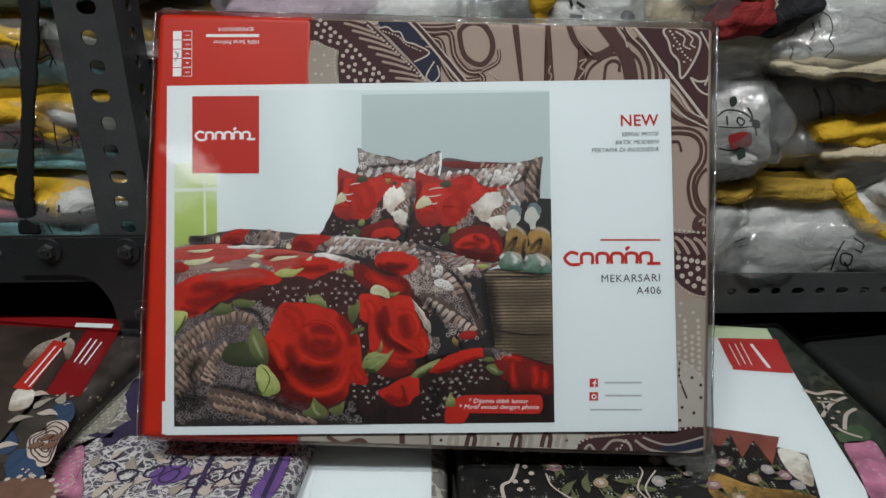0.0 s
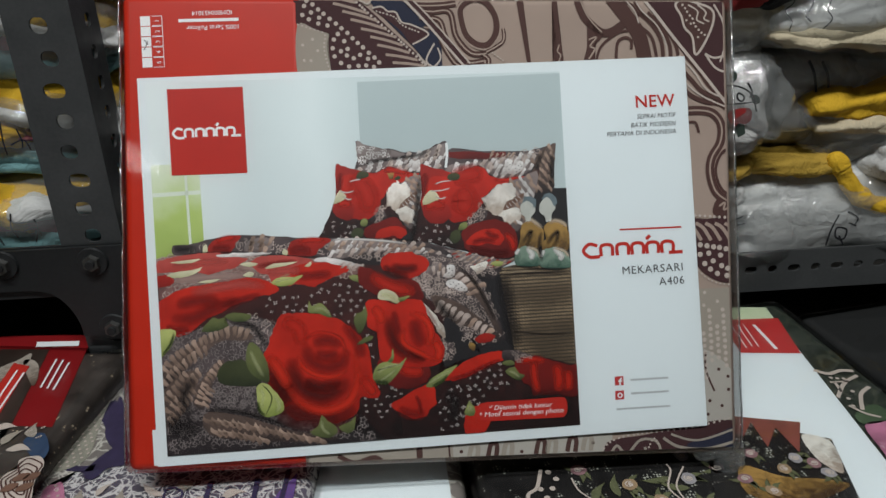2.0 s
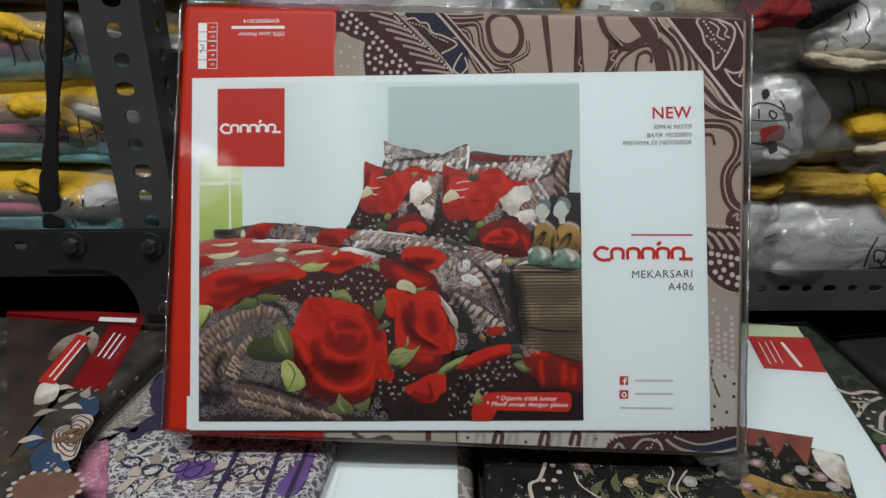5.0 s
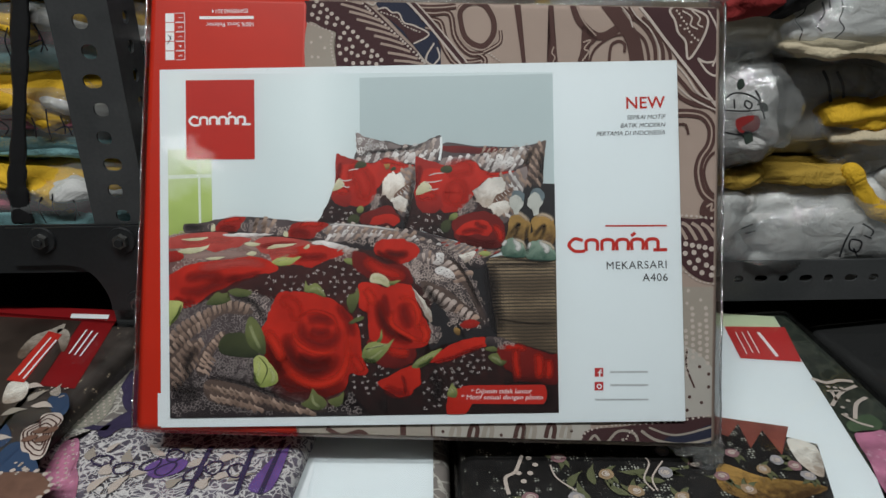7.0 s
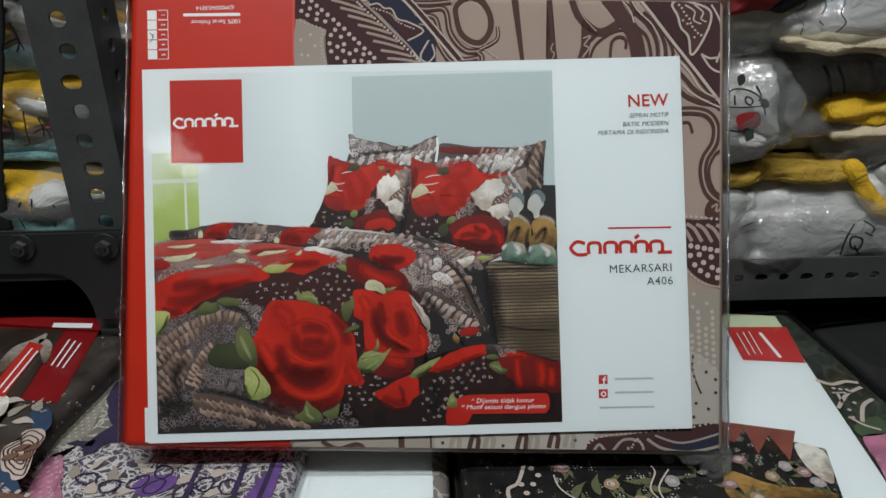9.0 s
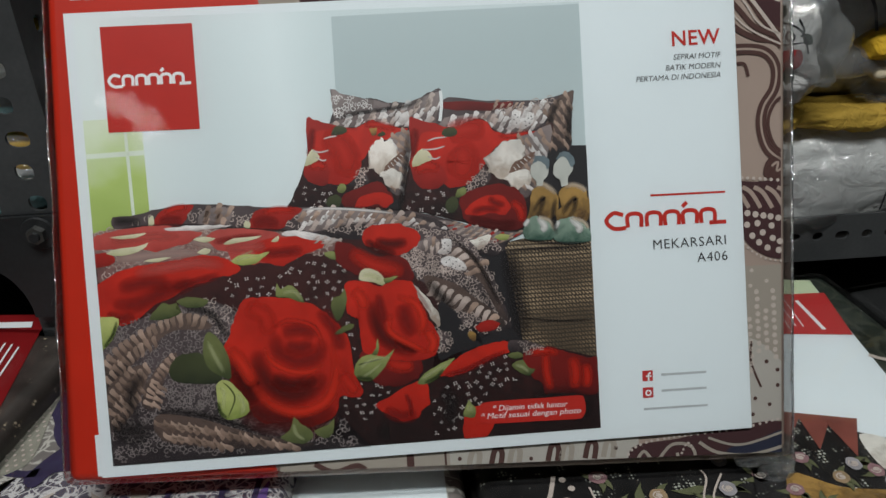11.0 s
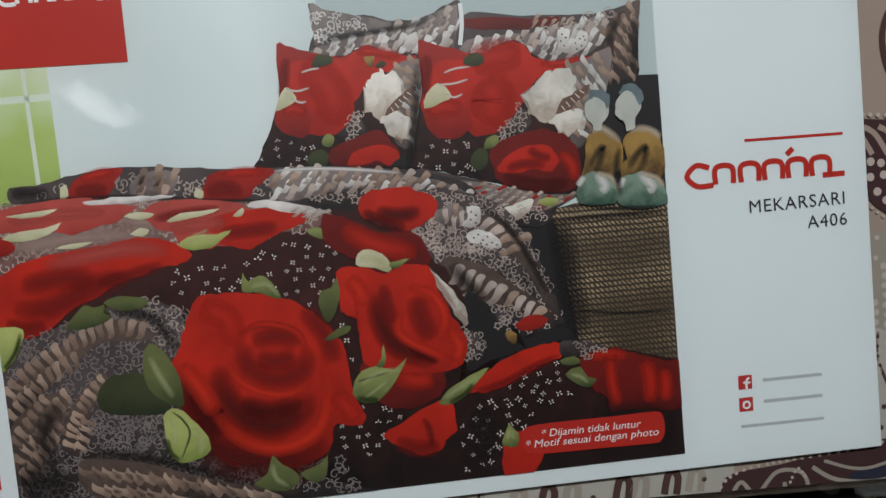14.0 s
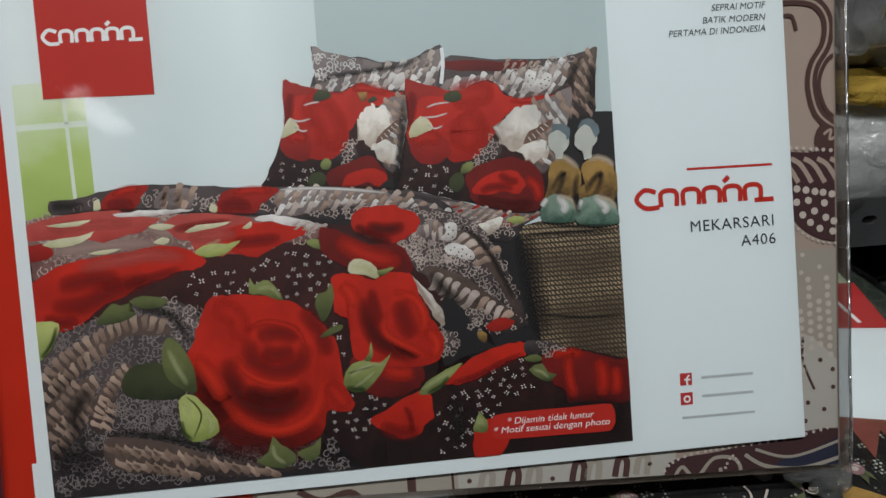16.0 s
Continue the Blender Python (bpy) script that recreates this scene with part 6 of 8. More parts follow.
lay("printed_lining", [(20.0, -7.8), (24.9, -6.3), (31.8, -5.0), (31.0, -8.0), (27.5, -10.8), (24.1, -11.6)], white_rose, 4)
leaf([(33.7, -6.3), (36.7, -5.0), (41.0, -5.8), (39.3, -7.6), (36.1, -7.7)], leaf_pale)
scrolls([(24.7, -9.0), (36.5, -7.7), (36.6, -11.5), (28.3, -13.5)], 3.2, 15, bright_motif)

# quilt: dark sprigged cloth, far roll, washed top, turned-over corner
QUILT = [(-143.8, -2.8), (-146.6, 1.1), (-147.9, 4.8), (-136.9, 8.0), (-118.5, 9.6), (-91.8, 8.1), (-59.4, 4.0), (-33.8, -0.9), (-14.9, 0.3), (0.5, 1.8), (13.4, -5.0), (24.1, -17.4), (28.8, -33.2), (6.6, -42.7), (5.4, -58.1), (0.7, -69.3), (15.1, -59.1), (35.2, -54.1), (56.8, -58.2), (82.6, -66.0), (82.1, -108.3), (-40.0, -115.8), (-159.5, -107.7), (-165.6, -71.2), (-160.5, -19.8), (-155.4, 1.7)]
lay("printed_quilt", QUILT, sprig, 0)
WASH = [(-144.2, -6.4), (-147.5, 4.8), (-136.9, 8.0), (-118.6, 8.9), (-91.9, 7.0), (-77.6, 4.7), (-59.5, 2.8), (-37.7, -2.5), (-40.0, -7.9), (-53.1, -8.6), (-71.8, -10.7), (-86.3, -9.4), (-102.3, -7.0), (-120.5, -9.1), (-137.5, -12.3), (-144.6, -15.5)]
lay("printed_wash", WASH, wash_cloth, 3)
scrolls(WASH, 4.6, 16, bright_motif, 0.4)
brush([([(-143.4, -6.4), (-127.6, -4.8), (-111.0, -4.4), (-89.6, -5.8)], 9), ([(-105.2, 0.6), (-94.5, -1.3), (-85.7, -3.9)], 6)], tone_mauve)
ROLL = [(-135.8, 13.0), (-134.0, 13.3), (-125.1, 13.8), (-117.9, 15.5), (-108.8, 16.8), (-101.7, 16.9), (-91.0, 16.4), (-80.2, 15.2), (-73.1, 14.2), (-58.5, 13.0), (-43.8, 12.6), (-27.1, 10.9), (-11.3, 8.8), (0.8, 5.8), (10.1, 2.5), (13.5, -3.5), (0.3, -1.2), (-11.2, -1.4), (-26.5, -3.8), (-37.6, -2.1), (-48.6, 0.3), (-59.5, 2.4), (-76.8, 4.2), (-86.6, 6.0), (-102.6, 7.7), (-118.6, 8.1), (-135.6, 8.3)]
lay("printed_roll", ROLL, vine, 3)
scrolls([(-132.1, 11.0), (-118.2, 12.5), (-101.9, 14.4), (-80.4, 13.0), (-55.1, 10.5), (-27.3, 8.6), (-3.1, 4.4), (4.3, 1.1), (-26.3, -0.8), (-59.3, 4.6), (-102.4, 9.7), (-130.1, 9.8)], 3.4, 17, bright_motif, 0.34)
parang([(-98.6, 8.3), (-96.7, 13.2), (-91.1, 15.0), (-83.1, 13.9), (-84.5, 8.9), (-87.4, 6.6)], [(-100.7, 9.2), (-91.4, 11.7), (-82.2, 13.1)], 5.0, (pale_motif, dull_motif), 24, 18, 1.3, batik_light)
parang([(-54.3, 8.6), (-51.3, 11.7), (-36.5, 10.9), (-11.4, 7.3), (0.7, 4.1), (11.3, -1.7), (0.3, -0.4), (-11.9, 2.1), (-29.7, 3.6), (-44.7, 1.9), (-52.1, 2.1)], [(-59.2, 6.1), (-42.5, 6.2), (-25.7, 6.2), (-11.6, 4.7), (0.5, 1.8), (15.4, -3.6)], 4.6, (white_motif, bright_motif, pale_motif), 20, 19, 1.35, batik_light)
brush([([(-53.1, 11.7), (-40.2, 11.4), (-25.4, 9.8), (-10.5, 7.4)], 1.5)], tone_pale)
lay("printed_rose", [(-117.7, 8.8), (-116.7, 13.1), (-111.0, 16.1), (-100.8, 16.9), (-102.4, 13.2), (-105.8, 8.3), (-111.5, 7.9)], rose_mid, 4)
lay("printed_rose", [(-76.1, 4.9), (-74.9, 10.0), (-71.4, 12.8), (-64.0, 13.3), (-52.7, 12.4), (-54.2, 10.1), (-58.7, 6.8), (-62.0, 3.7), (-68.6, 3.2)], rose_mid, 4)
brush([([(-115.8, 10.1), (-110.4, 10.7), (-105.7, 9.6)], 5), ([(-74.8, 5.9), (-69.1, 7.6), (-62.9, 5.6)], 6)], tone_mid)
brush([([(-113.6, 13.9), (-108.1, 15.6), (-102.7, 15.9)], 4), ([(-69.7, 11.4), (-63.2, 12.3), (-55.0, 11.6)], 4)], tone_red)
leaf([(-120.4, 8.6), (-120.0, 12.3), (-118.1, 13.2), (-117.8, 9.2)], leaf_cream)
leaf([(-78.6, 5.7), (-77.6, 8.3), (-75.6, 7.1), (-76.2, 4.5)], leaf_cream)
brush([([(-135.6, 8.3), (-118.6, 8.3), (-100.9, 7.4), (-77.7, 4.3), (-59.5, 2.2), (-37.7, -2.5)], 2.0), ([(-135.6, 11.2), (-129.9, 11.2), (-123.7, 10.4)], 5)], tone_black)

# washed roses on top of the bed
lay("printed_rose", [(-147.1, 0.8), (-143.9, 5.3), (-137.1, 7.0), (-122.2, 8.4), (-111.5, 8.3), (-109.2, 6.6), (-97.2, 4.1), (-101.1, 1.9), (-104.2, -0.4), (-112.6, -1.9), (-118.1, -3.2), (-125.0, -1.2), (-138.1, -1.0)], rose_wash, 4)
lay("printed_rose", [(-95.7, 1.8), (-92.2, 4.4), (-85.7, 5.3), (-76.7, 4.4), (-65.0, 2.5), (-60.6, 0.2), (-52.4, -0.5), (-44.8, -3.0), (-43.5, -5.0), (-47.0, -7.1), (-52.4, -8.3), (-59.0, -11.5), (-63.1, -12.8), (-69.6, -11.2), (-75.5, -11.5), (-84.1, -9.6), (-86.8, -5.3), (-91.2, -3.8), (-94.5, -0.9)], rose_wash, 4)
lay("printed_rose", [(-75.7, -3.8), (-70.9, -1.1), (-61.6, -0.0), (-52.4, -0.6), (-44.8, -3.2), (-43.5, -5.1), (-47.0, -7.1), (-52.4, -8.3), (-59.0, -11.5), (-63.1, -12.8), (-69.6, -11.2), (-73.4, -8.7)], rose_base, 4)
lay("printed_rose", [(-148.6, -3.1), (-140.5, -2.2), (-136.0, -4.8), (-138.6, -7.9), (-147.1, -8.3)], rose_mid, 4)
brush([([(-92.7, -0.5), (-81.7, 0.6), (-70.7, 1.1)], 4), ([(-71.4, -7.0), (-62.2, -6.9), (-52.9, -6.4)], 6)], tone_mid)
brush([([(-137.6, 3.2), (-122.7, 3.7), (-106.7, 3.1)], 5), ([(-87.5, -3.7), (-76.6, -3.7), (-69.3, -3.5)], 6)], tone_rosy)
lay("printed_rose", [(-148.6, -20.7), (-144.6, -15.8), (-132.8, -10.1), (-120.4, -8.3), (-110.5, -7.6), (-100.1, -6.1), (-91.1, -7.1), (-85.9, -9.4), (-82.5, -11.6), (-81.6, -13.5), (-85.1, -15.6), (-93.3, -16.2), (-96.6, -18.1), (-103.6, -19.3), (-112.2, -23.7), (-121.5, -27.6), (-128.8, -33.3), (-134.9, -35.0), (-140.4, -33.5), (-146.1, -30.0), (-148.1, -25.3)], rose_base, 4)
brush([([(-136.2, -18.8), (-124.9, -16.9), (-112.4, -17.2)], 9), ([(-139.2, -25.1), (-128.2, -25.9), (-114.5, -20.7), (-101.7, -18.2)], 9), ([(-112.7, -19.9), (-103.5, -18.2), (-90.5, -15.3)], 5), ([(-142.1, -29.6), (-135.8, -32.0), (-129.4, -31.0)], 6)], tone_mid)
brush([([(-128.6, -12.2), (-115.3, -10.5), (-100.8, -9.2), (-88.3, -11.4)], 7)], tone_rosy)
lay("printed_lining", [(-113.4, 7.0), (-104.4, 7.7), (-91.9, 7.2), (-84.4, 6.5), (-90.2, 5.7), (-99.3, 5.4), (-110.0, 5.6)], white_motif, 4)
lay("printed_lining", [(-61.5, 1.1), (-57.3, 2.6), (-48.6, 0.9), (-37.3, -2.5), (-38.9, -3.7), (-48.8, -1.9)], white_motif, 4)
parang([(-48.7, -1.1), (-35.8, -3.0), (-36.9, -6.3), (-45.3, -4.4)], [(-50.7, -2.1), (-34.2, -5.4)], 3.0, (bright_motif,), 20, 20)
for outline in ([(-137.9, 4.3), (-130.8, 4.9), (-121.6, 5.7), (-126.5, 3.7), (-133.1, 3.4)], [(-139.8, -2.7), (-133.8, -0.5), (-126.6, -0.3), (-120.8, 1.0), (-125.6, -2.6), (-132.9, -3.9)], [(-88.2, -1.3), (-83.5, 0.7), (-77.1, 0.9), (-70.7, 1.1), (-77.4, -0.9), (-84.6, -1.8)], [(-101.5, 1.5), (-96.9, 2.3), (-91.6, 1.1), (-96.3, -0.4)], [(-99.9, -4.5), (-96.5, -2.9), (-93.7, -3.9), (-96.4, -5.9)], [(-123.8, -7.1), (-118.4, -6.0), (-111.6, -6.0), (-117.6, -7.7)], [(-67.3, -1.8), (-64.3, 0.2), (-63.4, 0.5), (-64.0, -2.1)]):
    leaf(outline, leaf_cream)
leaf([(-85.4, -9.8), (-82.1, -7.2), (-76.6, -6.9), (-72.9, -7.2), (-68.0, -6.2), (-70.9, -8.9), (-74.8, -11.2), (-80.7, -11.6)], leaf_pale, [([(-84.1, -9.6), (-78.9, -8.2), (-72.4, -7.6)], 2.2)])
brush([([(-81.3, -6.9), (-78.0, -6.4), (-75.3, -5.2)], 1.4)], tone_lit)
leaf([(-43.8, -8.3), (-38.2, -8.1), (-33.9, -10.3), (-37.4, -11.9), (-41.4, -11.1)], leaf_green)

# scattered sprigs on the dark cloth
flowers([(-92.6, -18.1), (-81.4, -15.4), (-61.0, -13.5), (-43.9, -9.1), (-31.4, -16.2), (-36.7, -34.7), (-44.5, -37.7), (-55.0, -29.1), (-69.5, -25.9), (-84.3, -26.3), (-88.3, -29.7)], 5.0, 73, 0.66)
flowers([(-42.4, -35.1), (-33.3, -38.8), (-30.5, -50.6), (-34.6, -54.0)], 4.8, 74, 0.6)
flowers([(-35.9, -69.3), (-20.3, -65.1), (-17.1, -73.3), (-27.8, -85.8), (-37.3, -84.7), (-44.7, -81.9)], 4.8, 75, 0.6)
flowers([(-0.1, -79.0), (14.4, -68.8), (34.8, -59.1), (41.9, -71.7), (25.4, -79.8), (12.3, -96.2), (0.5, -96.8)], 4.6, 76, 0.66)

# turned-over corner beside the basket
FOLD = [(-25.8, -3.9), (-11.1, -0.0), (0.5, 1.4), (13.2, -2.1), (21.1, -6.0), (26.7, -13.4), (30.8, -21.8), (34.1, -29.8), (36.7, -37.8), (38.9, -45.8), (37.6, -48.4), (27.5, -50.6), (20.5, -52.2), (12.4, -43.3), (7.2, -35.0), (2.1, -26.9), (-3.3, -21.6), (-10.2, -12.4)]
lay("printed_fold", FOLD, vine, 3)
scrolls(FOLD, 3.4, 21, bright_motif, 0.30)
scrolls([(-10.1, -11.5), (-0.3, -8.5), (8.7, -16.0), (18.0, -20.6), (8.3, -21.7), (-1.3, -20.8)], 3.2, 22, bright_motif, 0.36)
parang([(-1.1, -6.6), (5.8, -3.9), (9.7, -8.4), (6.1, -12.3), (-0.4, -9.8)], [(-2.4, -10.4), (3.6, -7.5), (9.5, -5.0)], 4.6, (bright_motif, pale_motif), 40, 23, 1.0, batik_light)
parang([(13.4, -9.7), (19.8, -10.3), (27.0, -17.6), (32.0, -29.6), (36.2, -39.7), (38.1, -45.8), (34.0, -42.4), (28.9, -31.3), (23.7, -23.1), (16.4, -16.7)], [(13.0, -10.6), (21.1, -19.0), (28.0, -31.2), (37.5, -48.6)], 6.4, (bright_motif, pale_motif), 52, 24, 1.1, parang_ground)
parang([(0.1, -21.9), (6.3, -22.5), (13.7, -26.0), (23.0, -32.7), (33.1, -41.4), (36.4, -47.6), (26.0, -44.6), (14.7, -38.6), (7.2, -35.0), (1.9, -28.8)], [(-2.6, -24.5), (9.5, -31.0), (20.6, -38.2), (37.5, -49.6)], 7.0, (bright_motif, pale_motif), 60, 25, 1.1, parang_ground)
brush([([(2.3, -24.0), (7.5, -31.2), (12.9, -37.5)], 6), ([(13.4, -5.0), (22.5, -13.4), (29.4, -25.5), (34.4, -37.6)], 3)], tone_black)
lay("printed_gap", [(6.5, -35.0), (11.0, -36.9), (16.5, -41.3), (21.1, -44.1), (21.1, -51.9), (27.5, -51.0), (37.9, -48.7), (43.1, -54.1), (35.2, -54.1), (21.2, -56.2), (11.2, -58.7), (4.5, -59.9)], ink_black, 3)
lay("printed_vine", [(15.6, -39.7), (22.3, -41.3), (25.6, -44.5), (21.9, -47.1), (17.1, -46.0)], vine, 3)
scrolls([(14.7, -38.6), (23.4, -40.4), (25.9, -45.5), (20.8, -48.9), (16.1, -46.5)], 3.0, 26, bright_motif, 0.34)
lay("printed_rose", [(22.7, -47.4), (24.8, -44.9), (29.2, -44.1), (33.8, -45.7), (32.5, -47.9), (26.6, -49.3)], rose_mid, 4)
leaf([(18.9, -50.1), (20.2, -48.3), (22.5, -50.1), (22.2, -53.2), (20.3, -52.6)], ink_ochre)
lay("printed_vine", [(4.7, -47.3), (10.0, -48.8), (11.2, -53.8), (9.0, -57.7), (4.7, -58.0)], vine, 3)
scrolls([(4.4, -46.3), (10.5, -48.1), (11.6, -54.4), (8.5, -58.4), (3.9, -57.2)], 3.0, 27, bright_motif, 0.34)
lay("printed_lining", [(-6.8, -22.6), (-3.6, -25.9), (0.2, -30.5), (4.4, -36.3), (6.7, -41.9), (6.0, -45.5), (3.2, -42.4), (-0.1, -35.3), (-3.9, -29.2)], white_rose, 4)
brush([([(-5.8, -24.2), (-2.1, -30.3), (3.0, -39.4)], 2.4)], tone_mauve)
lay("printed_butterfly", [(9.5, -5.8), (13.7, -6.1), (13.5, -11.1), (11.6, -12.8), (7.5, -11.7), (9.6, -9.2)], white_motif, 4)
lay("printed_butterfly", [(8.8, -14.8), (12.7, -13.7), (18.0, -15.7), (20.4, -19.7), (16.1, -20.1), (10.5, -17.7)], white_motif, 4)
strew("printed_specks", [blob(x, z, 0.34, 0.34, 0, 0, 0, 6) for x, z in [(10.9, -7.4), (12.4, -8.7), (10.5, -10.0), (12.1, -11.3), (11.0, -16.2), (12.6, -15.2), (14.0, -17.2), (15.6, -16.2), (17.0, -18.3), (18.5, -19.2), (13.2, -18.3), (15.1, -18.8)]], ink_black)

# bottom corner: bands of parang between grey scrolls
CORNER = [(-149.5, -35.3), (-134.0, -35.6), (-120.9, -30.3), (-108.0, -26.9), (-95.2, -26.2), (-86.6, -30.8), (-85.8, -41.2), (-89.8, -63.5), (-82.1, -79.7), (-63.8, -84.6), (-41.1, -84.3), (-28.8, -97.8), (-40.0, -115.8), (-159.5, -107.7), (-163.4, -71.4), (-161.5, -41.7)]
lay("printed_vine", CORNER, vine, 0)
scrolls([(-98.7, -25.0), (-86.5, -29.9), (-87.8, -42.9), (-95.0, -42.2)], 3.8, 28, bright_motif, 0.42)
scrolls(CORNER, 4.0, 29, line_motif, 0.34)
scrolls([(-120.8, -63.0), (-95.5, -65.7), (-94.9, -78.2), (-118.5, -75.6)], 4.0, 30, line_motif, 0.4)
for ring, row, wd, lean, seed in (
        ([(-149.6, -61.4), (-142.8, -50.7), (-132.8, -42.2), (-119.7, -35.9), (-106.7, -31.6), (-96.3, -37.3), (-102.0, -39.6), (-111.9, -38.6), (-118.5, -41.7), (-126.6, -47.4), (-134.4, -55.2), (-140.4, -65.9)], [(-151.0, -62.2), (-137.9, -47.4), (-119.9, -37.4), (-106.9, -34.4), (-94.6, -38.4)], 5.4, 56, 31),
        ([(-129.9, -71.6), (-126.2, -61.5), (-119.7, -52.8), (-113.0, -48.8), (-113.6, -55.3), (-118.7, -60.4), (-122.7, -73.2)], [(-128.0, -74.6), (-122.8, -61.8), (-116.1, -53.1), (-111.2, -49.0)], 4.4, 50, 32),
        ([(-145.6, -65.4), (-134.4, -55.2), (-125.2, -54.1), (-129.2, -66.9), (-137.8, -79.4), (-146.2, -82.4)], [(-149.2, -82.1), (-138.6, -69.8), (-125.2, -54.1)], 5.0, 50, 33),
        ([(-124.4, -77.2), (-113.2, -77.3), (-95.4, -82.9), (-77.5, -89.8), (-53.4, -94.9), (-68.7, -96.3), (-96.4, -93.4), (-121.6, -88.5)], [(-128.8, -80.2), (-110.1, -83.4), (-92.2, -88.1), (-74.0, -93.3), (-50.0, -98.9)], 6.2, -52, 34)):
    lay("printed_batik", ring, parang_ground, 3)
    parang(ring, row, wd, (pale_motif, dull_motif), lean, seed, 1.2)
brush([([(-148.0, -82.2), (-137.0, -82.3), (-127.4, -86.4)], 14), ([(-127.8, -55.7), (-134.1, -66.5), (-133.0, -77.9)], 8)], tone_black)
brush([([(-123.8, -75.0), (-107.6, -76.8), (-89.8, -83.0), (-70.0, -90.7)], 4), ([(-108.2, -28.7), (-95.9, -32.7), (-88.8, -44.7)], 5)], tone_black)

# upright rose and the petals behind it
lay("printed_rose", [(-38.2, -3.9), (-30.5, -5.7), (-27.3, -8.6), (-19.6, -11.6), (-12.0, -11.1), (-6.2, -14.7), (-4.0, -21.5), (-7.0, -24.5), (-20.8, -25.5), (-28.7, -19.8), (-35.5, -15.8), (-38.5, -11.8)], rose_deep, 4)
brush([([(-32.5, -8.2), (-21.8, -15.2), (-7.9, -19.5)], 9)], tone_red)
lay("printed_rose", [(-26.1, -1.2), (-23.8, 1.8), (-18.4, 2.8), (-10.9, 2.8), (-4.4, 0.7), (-0.6, -1.9), (-0.5, -5.7), (-3.0, -8.5), (-5.8, -10.3), (-10.5, -11.6), (-15.7, -10.0), (-21.2, -7.8), (-25.7, -5.4)], rose_base, 4)
brush([([(-20.9, -4.3), (-13.5, -6.4), (-5.8, -5.6)], 6), ([(-25.0, -3.9), (-19.3, -8.2), (-11.0, -11.2)], 5)], tone_deep)
lay("printed_rose", [(-30.1, -54.5), (-23.3, -55.2), (-12.0, -58.2), (-3.5, -60.1), (-3.8, -66.9), (-11.1, -71.0), (-20.8, -70.9), (-26.2, -67.4), (-30.9, -64.0)], rose_deep, 4)
brush([([(-19.8, -59.4), (-12.3, -62.1), (-6.5, -61.7)], 8)], tone_red)
ROSE_B = [(-35.4, -23.4), (-31.8, -21.8), (-26.6, -22.3), (-22.2, -24.2), (-18.5, -25.1), (-14.9, -23.2), (-9.1, -23.0), (-4.8, -24.3), (-3.4, -28.3), (-2.0, -34.2), (0.3, -39.2), (3.0, -44.3), (5.4, -48.8), (5.3, -54.2), (2.7, -58.8), (-4.4, -60.2), (-12.1, -59.6), (-20.6, -57.6), (-28.6, -55.0), (-30.2, -47.1), (-30.3, -39.5), (-33.2, -38.0), (-35.2, -34.8), (-35.5, -29.1)]
lay("printed_rose", ROSE_B, rose_base, 4)
brush([([(-23.2, -31.2), (-22.8, -39.8), (-19.8, -47.8), (-13.5, -52.7), (-5.2, -57.0)], 9), ([(-14.2, -49.3), (-10.6, -53.0), (-4.2, -56.7)], 4)], tone_deep)
brush([([(-9.6, -33.4), (-9.1, -41.2), (-5.9, -49.2)], 9), ([(-21.1, -28.5), (-19.4, -36.3), (-18.4, -42.2)], 5)], tone_mid)
brush([([(-15.1, -37.7), (-17.0, -44.2), (-14.1, -48.4), (-5.8, -53.5), (0.6, -57.6)], 4), ([(-12.6, -30.3), (-4.3, -33.9), (-1.1, -41.9), (-3.6, -49.4)], 5), ([(-32.2, -25.6), (-28.7, -29.7), (-27.3, -35.6)], 7), ([(-0.4, -45.9), (3.0, -52.0), (0.6, -57.6)], 6)], tone_hot)

# the large open rose
ROSE_A = [(-81.9, -28.1), (-77.0, -26.6), (-67.8, -26.8), (-58.6, -28.2), (-51.4, -31.0), (-46.2, -34.7), (-41.0, -40.0), (-36.7, -45.2), (-34.8, -51.1), (-34.4, -55.9), (-34.2, -61.7), (-32.7, -66.7), (-30.6, -71.8), (-31.8, -74.8), (-36.4, -74.9), (-41.3, -74.1), (-42.6, -80.2), (-45.8, -84.1), (-51.7, -86.2), (-56.5, -87.0), (-62.0, -85.0), (-67.5, -83.6), (-73.2, -84.3), (-77.9, -82.6), (-81.1, -79.0), (-82.7, -74.8), (-85.9, -69.6), (-89.8, -63.9), (-90.1, -57.8), (-92.1, -51.1), (-92.4, -49.0), (-88.8, -43.7), (-87.4, -39.2), (-85.4, -34.1)]
lay("printed_rose", ROSE_A, rose_base, 4)
brush([([(-90.3, -59.6), (-85.0, -71.7), (-76.6, -80.7), (-63.8, -84.0), (-52.6, -85.3), (-43.5, -79.1)], 17), ([(-90.5, -52.0), (-84.3, -64.1), (-77.9, -74.4)], 12)], tone_deep)
brush([([(-77.0, -49.7), (-75.6, -60.3), (-69.8, -68.5), (-60.8, -72.0), (-52.6, -69.0), (-47.5, -62.3)], 11), ([(-71.2, -62.8), (-62.2, -66.9), (-50.7, -65.0)], 8)], tone_deep)
brush([([(-68.9, -42.9), (-66.5, -52.3), (-58.5, -56.9), (-49.8, -54.4), (-46.9, -47.0)], 9), ([(-65.6, -43.2), (-57.1, -42.2), (-48.9, -44.9)], 9), ([(-64.3, -49.0), (-57.9, -50.7), (-51.2, -49.4)], 8), ([(-47.9, -33.6), (-41.3, -43.7), (-39.3, -53.5)], 8)], tone_mid)
